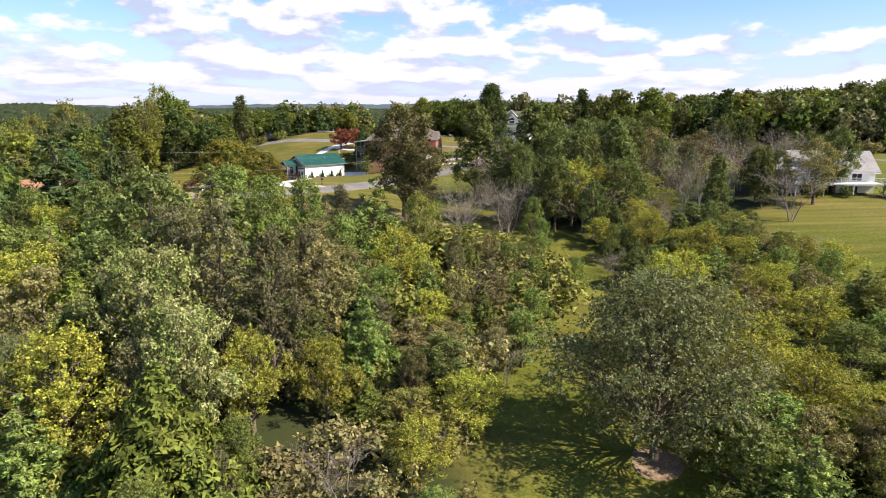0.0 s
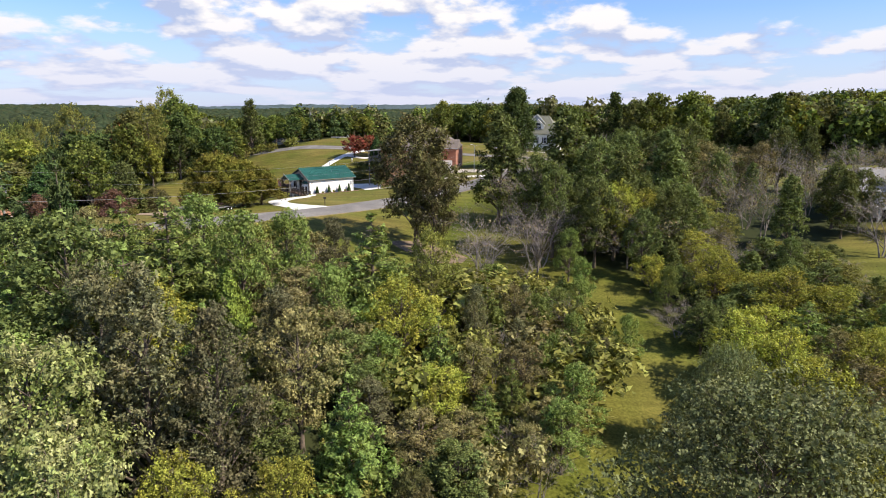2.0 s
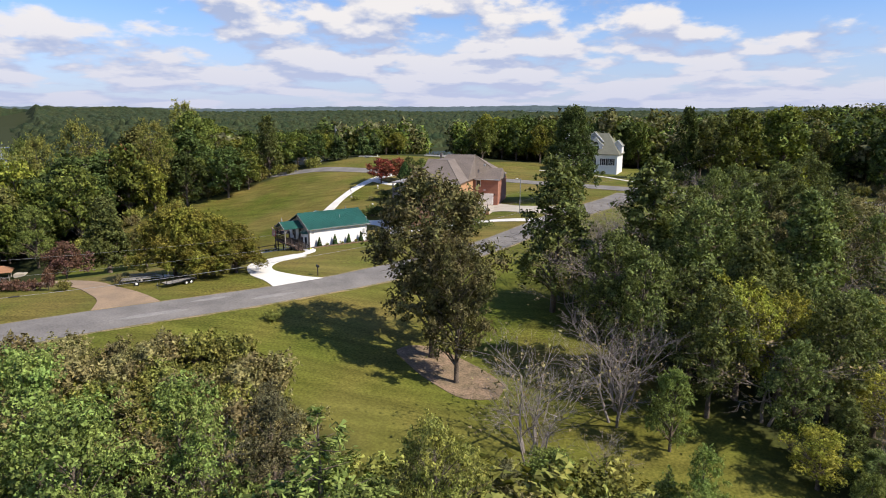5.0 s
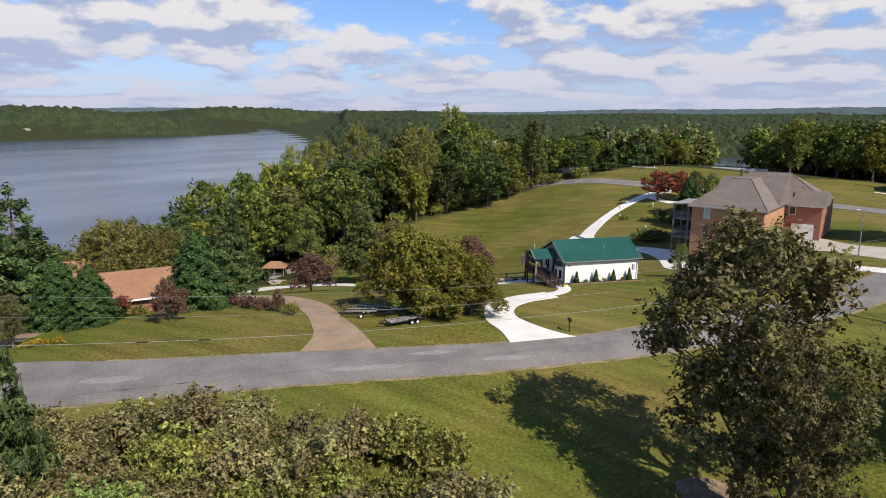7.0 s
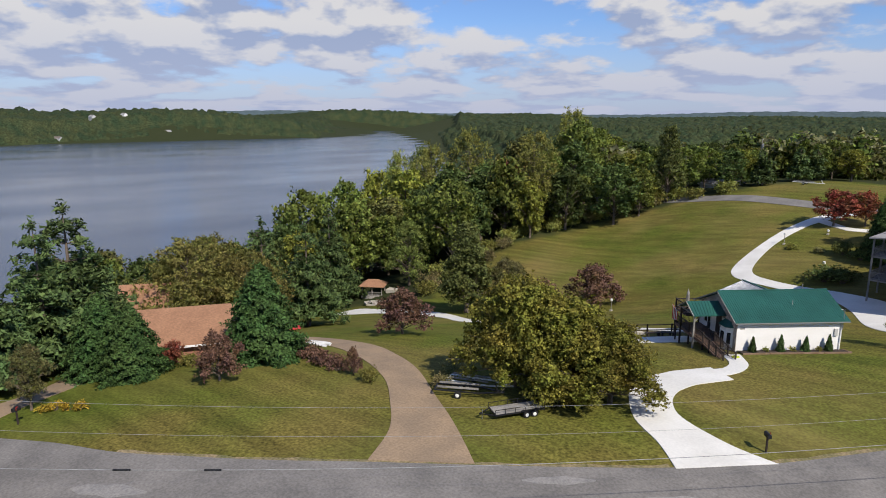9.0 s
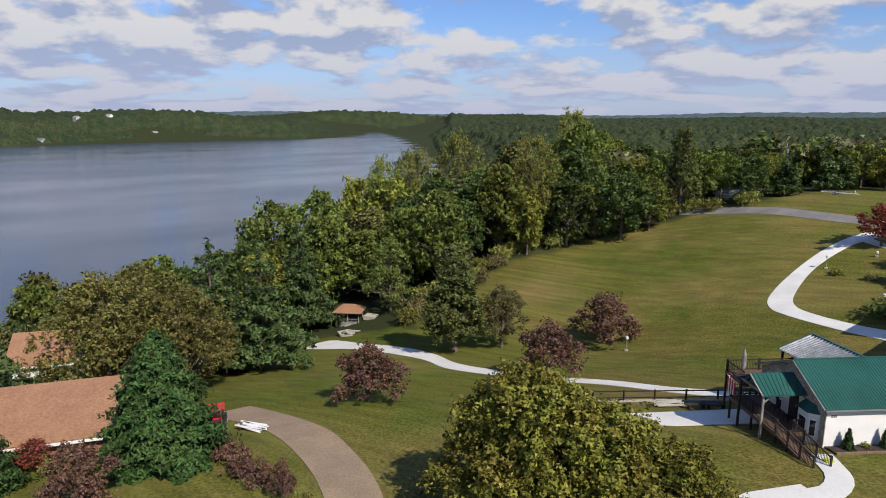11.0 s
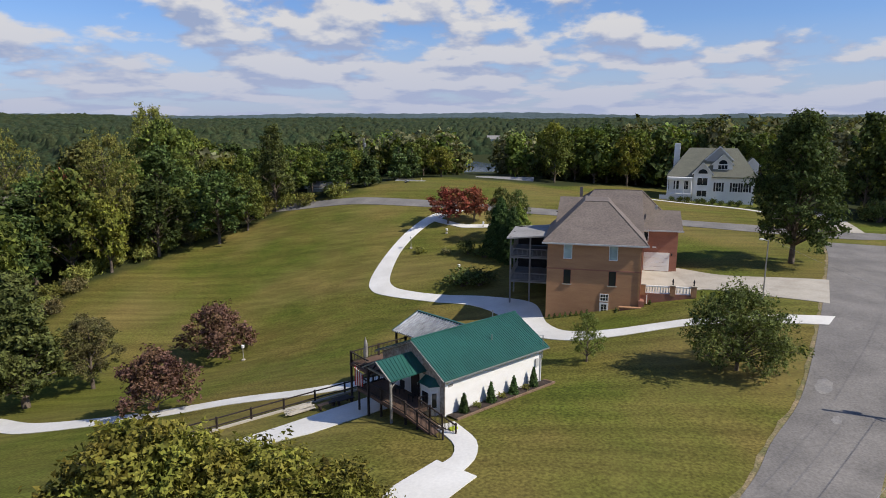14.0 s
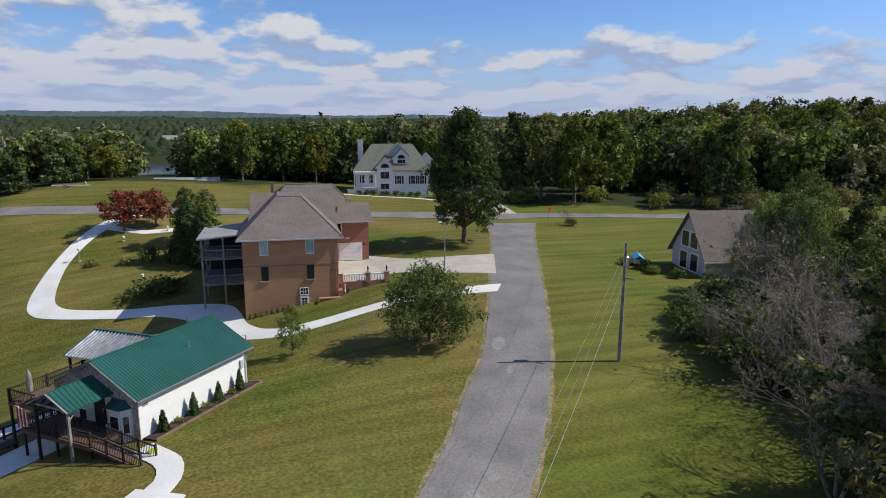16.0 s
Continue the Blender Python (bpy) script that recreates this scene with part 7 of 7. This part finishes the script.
def boat_trailer(x, y, turn, label, mat, long=5.0):
    t = thing("boat_trailer", on_land(x, y, turn), label, "trailer")
    part("frame", joined(beam((-long / 2, -0.6, 0.5), (long * 0.2, -0.6, 0.5), 0.1), beam((-long / 2, 0.6, 0.5), (long * 0.2, 0.6, 0.5), 0.1), beam((long * 0.2, -0.6, 0.5), (long * 0.6, 0, 0.5), 0.1), beam((long * 0.2, 0.6, 0.5), (long * 0.6, 0, 0.5), 0.1), beam((-long / 2, -0.6, 0.5), (-long / 2, 0.6, 0.5), 0.1)), mat, t)
    for s in (-0.45, 0.45):
        part("bunk", joined(beam((-long / 2 + 0.2, s, 0.72), (long * 0.2, s, 0.78), 0.12)), M_GREYWOOD, t)
    part("winch_post", joined(beam((long * 0.5, 0, 0.5), (long * 0.45, 0, 1.2), 0.09)), mat, t)
    for s in (-0.85, 0.85):
        wheel(t, -0.6, s, 0.3)


def rail_fence(points, tall=1.05):
    f = thing("rail_fence", pose(0, 0, 0), "dark timber fence with two long rails", "fence")
    line = even(curve_through(points), 9)
    ends = [Vector((x, y, float(height(x, y)))) for x, y in line]
    for e in ends:
        part("post", boxes((e.x - 0.07, e.y - 0.07, e.z - 0.4, e.x + 0.07, e.y + 0.07, e.z + tall + 0.12)), M_DARKWOOD, f)
    for a, b in zip(ends, ends[1:]):
        for z in (0.42, tall):
            part("rail", joined(beam(a + Vector((0, 0, z)), b + Vector((0, 0, z)), 0.09)), M_DARKWOOD, f)
    k = thing("retaining_kerb", pose(0, 0, 0), "low concrete kerb under the fence", "kerb")
    for a, b in zip(ends, ends[1:]):
        part("kerb_block", joined(beam(a + Vector((0, 0, 0.05)), b + Vector((0, 0, 0.05)), 0.26)), M_OLDCON, k)


def lumber(x, y, turn, label, mat):
    s = thing("lumber_pile", on_land(x, y, turn), label, "lumber")
    rng = random.Random(int(x * 10))
    for i in range(9):
        part("plank", put_bm(boxes((-1.2, -0.07, 0, 1.2, 0.07, 0.06)), Matrix.Translation((rng.uniform(-0.2, 0.2), -0.5 + 0.13 * (i % 8), 0.25 + 0.06 * (i // 5))) @ pose(0, 0, 0, 0, 0, rng.uniform(-9, 9))), mat, s)
    part("bearer", boxes((-0.9, -0.6, 0, -0.75, 0.6, 0.25), (0.75, -0.6, 0, 0.9, 0.6, 0.25)), M_DARKWOOD, s)


def picnic_bench(x, y, turn):
    b = thing("picnic_bench", on_land(x, y, turn), "dark wooden bench on the grass", "bench", "benches by the fence")
    part("seat", boxes((-0.8, -0.22, 0.40, 0.8, 0.22, 0.46), bevel=0.01), M_DARKWOOD, b)
    for s in (-0.6, 0.6):
        part("leg", boxes((s - 0.06, -0.18, 0, s + 0.06, 0.18, 0.40)), M_DARKWOOD, b)


def tractor(x, y, turn):
    t = thing("tractor", on_land(x, y, turn), "small red tractor with a sun canopy", "tractor")
    part("bonnet", boxes((0.2, -0.35, 0.7, 1.6, 0.35, 1.25), bevel=0.06), M_REDPAINT, t)
    part("body", boxes((-0.7, -0.3, 0.5, 0.2, 0.3, 0.85)), M_BLACKIRON, t)
    part("seat", boxes((-0.55, -0.25, 0.85, -0.1, 0.25, 1.2), bevel=0.05), M_BLACKIRON, t)
    part("canopy", boxes((-0.9, -0.65, 2.25, 0.4, 0.65, 2.35), bevel=0.04), M_REDPAINT, t, "red canopy")
    part("canopy_post", boxes((-0.75, -0.5, 0.8, -0.68, -0.43, 2.25), (-0.75, 0.43, 0.8, -0.68, 0.5, 2.25)), M_BLACKIRON, t)
    for yy in (-0.6, 0.6):
        wheel(t, -0.45, yy, 0.6)
        wheel(t, 1.25, yy, 0.36)
    part("bucket", boxes((2.0, -0.7, 0.1, 2.4, 0.7, 0.6), bevel=0.03), M_BLACKIRON, t)


utility_pole(0.1, 140.4, 10.2, 40)
utility_pole(-66, 246, 11, 0)
utility_pole(-54.5, 82.5, 9.6, 40)
wire((0.1, 140.4, 7.0), (-54.5, 82.5, 5.6), 1.8, 0.016, sleeves=(0.878, 0.826))
wire((0.1, 140.4, 8.6), (-54.6, 82.4, 7.6), 2.1, 0.007)
wire((0.15, 140.4, 9.9), (-54.5, 82.6, 9.0), 2.0, 0.007)
wire((0.1, 140.4, 7.2), (-4.6, 168.6, 8.2), 0.5, 0.008, "thin service wire across the lane")
wire((0.1, 140.4, 9.9), (42, 214, 10.5), 1.6, 0.008, "thin wire towards the cross road")
street_lamp(-4.6, 168.6, 6.6)
mailbox(-28.4, 121.4, 40)
mailbox(-72.0, 91.0, 20)
for x, y in ((-66.5, 174.3), (-48.8, 204.5), (-39.5, 190.6)):
    lawn_lamp(x, y, 1.7)
for x, y in ((-43.2, 210.2), (-36.8, 213.0)):
    lawn_lamp(x, y, 0.5)
utility_trailer(-43.7, 115.3, 60)
boat_trailer(-49, 116, 30, "empty black boat trailer under the maple", M_BLACKIRON)
boat_trailer(-49.5, 118, 22, "empty white boat trailer under the maple", M_WHITE)
boat_trailer(-55.7, 248, -10, "white boat trailer parked on far grass", M_WHITE, 6.5)
rail_fence([(-60, 140.5), (-56.9, 142.6), (-51, 147.4), (-45.5, 151.6), (-42.2, 154)])
lumber(-49.4, 146.2, 40, "pale sawn boards piled on the grass", M_OLDCON)
picnic_bench(-47.2, 146.6, 45)
picnic_bench(-46.4, 148.0, 40)
picnic_bench(-45.8, 147.4, 40)
tractor(-73.6, 116.8, 150)
lumber(-72.2, 119.0, 20, "scrap of white frames and boards", M_WHITE)
sg = thing("street_sign", on_land(30.2, 202.6, 20), "small red road sign on a post", "sign")
part("post", boxes((-0.04, -0.04, -0.3, 0.04, 0.04, 2.0)), M_STEEL, sg)
part("plate", tube_bm([(0, -0.05, 2.2), (0, -0.07, 2.2)], 0.38, 8), M_REDPAINT, sg)
# shrubs in the gardens
for kind, x, y, h, wide in (("yew", -38.6, 187.4, 2.6, 1.7), ("yew", -36.2, 187.0, 2.4, 1.4), ("yew", -38.7, 200.0, 2.6, 0.9), ("shrub3", -46.9, 202.6, 1.1, 1.3), ("shrub2", -42.2, 200.8, 1.1, 1.2), ("yew", -36, 198, 2.2, 1.4), ("cedar", -31.5, 199.5, 6.5, 1.0),
                            ("cedar", -30.5, 204, 7.0, 1.0), ("shrub2", -52, 116.4, 1.3, 1.0), ("shrub2", -54, 119.5, 1.0, 1.2), ("shrub", -57.3, 113.2, 1.6, 0.8), ("plum", -59.8, 113.4, 2.6, 0.6), ("shrub", -27.6, 105.8, 1.4, 1.0), ("shrub2", -72, 113.6, 1.8, 1.0),
                            ("red", -76.5, 105.0, 2.4, 1.2), ("shrub", -74.5, 106.0, 1.4, 1.1)):
    plant(kind, x, y, h, wide)
for i in range(6):
    b = shrub(300 + i, "barberry_hedge", "low dark purple clipped barberry bush", 1.5, 2.2, 1100, 0.13, L_PLUM, 8)
    b.matrix_world = on_land(-70.5 + i * 1.75, 114.6 - 0.25 * i)
    tagged(b, group="barberry hedge")
for i in range(4):
    b = shrub(310 + i, "yellow_flowers", "low yellow flowering plants by the drive", 0.7, 1.3, 500, 0.1, M_YELLOW, 6)
    b.matrix_world = on_land(-73.2 + i * 0.9, 93.2 + i * 0.5)
    tagged(b, group="yellow flowers")
for proto in KINDS.values():
    for o in (*proto.children_recursive, proto):
        bpy.data.objects.remove(o)


# ---- woods in the distance ----
def far_woods(name, label, seed, places, cards, size, mat):
    """Many crowns joined: each is a cluster of leaf masses, ragged and of its own size."""
    rng = np.random.default_rng(seed)
    vs, fs, k = [], [], 0
    for x, y, h, w in places:
        z = float(height(x, y))
        if z < LAKE + 0.3:
            continue
        lb = [((rng.uniform(-.3, .3) * w, rng.uniform(-.3, .3) * w, h * rng.uniform(0.2, 0.86)), w * rng.uniform(0.18, 0.3)) for _ in range(8)]
        v, f = crown(rng, lb, cards, size * w / 8, squash=1.05, spread_=0.6, hollow=0.65, per=2, loose=0.3)
        vs.append(v + (x, y, z)), fs.append(f + k)
        k += len(v)
    if vs:
        tagged(new(name, mesh_of(name, np.vstack(vs), np.vstack(fs), [mat])), label, "wood", kind="stuff")


def places(rng, n, pick, big=1.0):
    out = []
    for _ in range(n):
        x, y = pick(rng)
        west = math.degrees(math.atan2(-32 - x, y - 98)) > -10
        out.append((x, y, rng.uniform(*((7, 12) if west and y < 1200 else (12, 19))) * (1 + 0.2 * (big - 1)), rng.uniform(8, 14) * big))
    return out


def build_far_woods():
    rng = random.Random(77)

    def fan(lo, hi, d0, d1):
        """A place seen from the lawn between two bearings (degrees left of north) and two distances."""
        def pick(r):
            a, d = radians(r.uniform(lo, hi)), d0 * (d1 / d0) ** r.random()
            return -30 - math.sin(a) * d, 100 + math.cos(a) * d
        return pick

    for i, mat in enumerate((L_OAKSHADED, L_DARKSHADED, L_OLIVESHADED, L_GREYOLIVE)):
        clear = [p for p in places(rng, 420, fan(-62, 36, 175, 420)) if not (-8 < p[0] < 34 and p[1] < 270) and not (-75 < p[0] < 75 and p[1] < 262) and float(inside(SHORE, p[0], p[1])) > 3 and p[0] > -160 and p[1] > 200 and not (0 < math.degrees(math.atan2(-32 - p[0], p[1] - 98)) < 5)]
        far_woods("woodland", "dense green and olive broadleaf woodland behind the houses", 200 + i, clear, 480, 0.76, mat)


def build_far_canopy():
    """The unbroken forest of the far hills and shores: domed crowns of uneven height, draped on the land."""
    a = np.radians(np.arange(-66, 88, 0.18))
    d = 425 * 1.0064 ** np.arange(326)
    ga, gd = np.meshgrid(a, d)
    x, y = -30 - np.sin(ga) * gd, 100 + np.cos(ga) * gd
    z = height(x, y)
    cell = 11.0 + 7.0 * smooth(900, 2600, gd)
    tall = np.zeros_like(x)
    near = np.full_like(x, 9.0)
    cx, cy = np.floor(x / cell), np.floor(y / cell)
    for i in (-1, 0, 1):
        for j in (-1, 0, 1):
            kx, ky = cx + i, cy + j
            u = np.modf(np.abs(np.sin(kx * 12.9898 + ky * 78.233)) * 4375.85)[0]
            w = np.modf(np.abs(np.sin(kx * 39.346 + ky * 11.135)) * 2375.85)[0]
            r = np.hypot(x / cell - kx - 0.15 - 0.7 * u, y / cell - ky - 0.15 - 0.7 * w)
            hit = r < near
            near = np.where(hit, r, near)
            tall = np.where(hit, u * w * 2, tall)
    dome = np.sqrt(np.clip(1 - (near / 0.72) ** 2, 0, 1))
    rng = np.random.default_rng(9)
    top = 3.0 + (8.0 + 6.0 * tall) * dome + 1.2 * rng.normal(size=x.shape) + 2.5 * np.sin(x / 90) * np.sin(y / 110)
    shore = np.minimum(inside(SHORE, x, y), inside(COVE, x, y))
    clear = (np.sin(x / 61 + 2) * np.sin(y / 47) > 0.95) & (gd > 1250)
    bearing = np.degrees(ga)
    open_ = (shore < 9) | (z < LAKE + 0.6) | clear | ((bearing > 0) & (bearing < 4.5) & (y < 900))
    top *= 0.5 + 0.5 * smooth(450, 1000, gd)
    open_ |= gd < 428
    zz = np.where(open_, z - 1.5, z + top * (0.75 + 0.25 * smooth(9, 40, shore)))
    v = np.stack([x, y, zz], -1).reshape(-1, 3)
    na = len(a)
    gi, gj = np.meshgrid(np.arange(na - 1), np.arange(len(d) - 1))
    q = (gj * na + gi).ravel()
    f = np.stack([q, q + 1, q + na + 1, q + na], 1)
    # forest green darkened to include the shade between its leaves
    m = material("far_forest", (0.026, 0.042, 0.021), 0.95, 0.5, 0.045, 0.30, 0.0, second=(0.048, 0.056, 0.024), spec=0.05)
    tagged(new("woodland", mesh_of("woodland", v, f, [m])), "unbroken green forest on far hills and shores", "wood", kind="stuff")


def build_ridge():
    """Low wooded hills along the horizon, with distance haze painted into their colour."""
    # blue haze mixed into the base colour in place of forest green
    m = material("hazed_hills", (0.070, 0.098, 0.105), 0.95, 0.2, 0.004, 0.05, 0.0, second=(0.055, 0.08, 0.082))
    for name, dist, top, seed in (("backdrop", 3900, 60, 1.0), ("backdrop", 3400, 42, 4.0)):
        bm = bmesh.new()
        rows = []
        for i in range(700):
            a = radians(-75 + i * 0.22)
            z = top + 9 * math.sin(a * 7 + seed) + 4 * math.sin(a * 19 + seed * 2) + 1.4 * math.sin(a * 160 + seed) + 1.0 * math.sin(a * 397)
            d = Vector((-math.sin(a), math.cos(a), 0))
            o = Vector((-30, 100, 0))
            rows.append([bm.verts.new(o + d * (dist + back) + Vector((0, 0, h))) for back, h in ((0, -60), (60, z * 0.6), (160, z), (400, -60))])
        for r, q in zip(rows, rows[1:]):
            for k in range(3):
                bm.faces.new((r[k], q[k], q[k + 1], r[k + 1]))
        me = bpy.data.meshes.new(name)
        bm.normal_update()
        bm.to_mesh(me)
        bm.free()
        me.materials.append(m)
        tagged(new(name, me), "low hills along the horizon in painted blue-green haze", "hills", kind="structure")


build_ridge()
build_far_woods()
build_far_canopy()
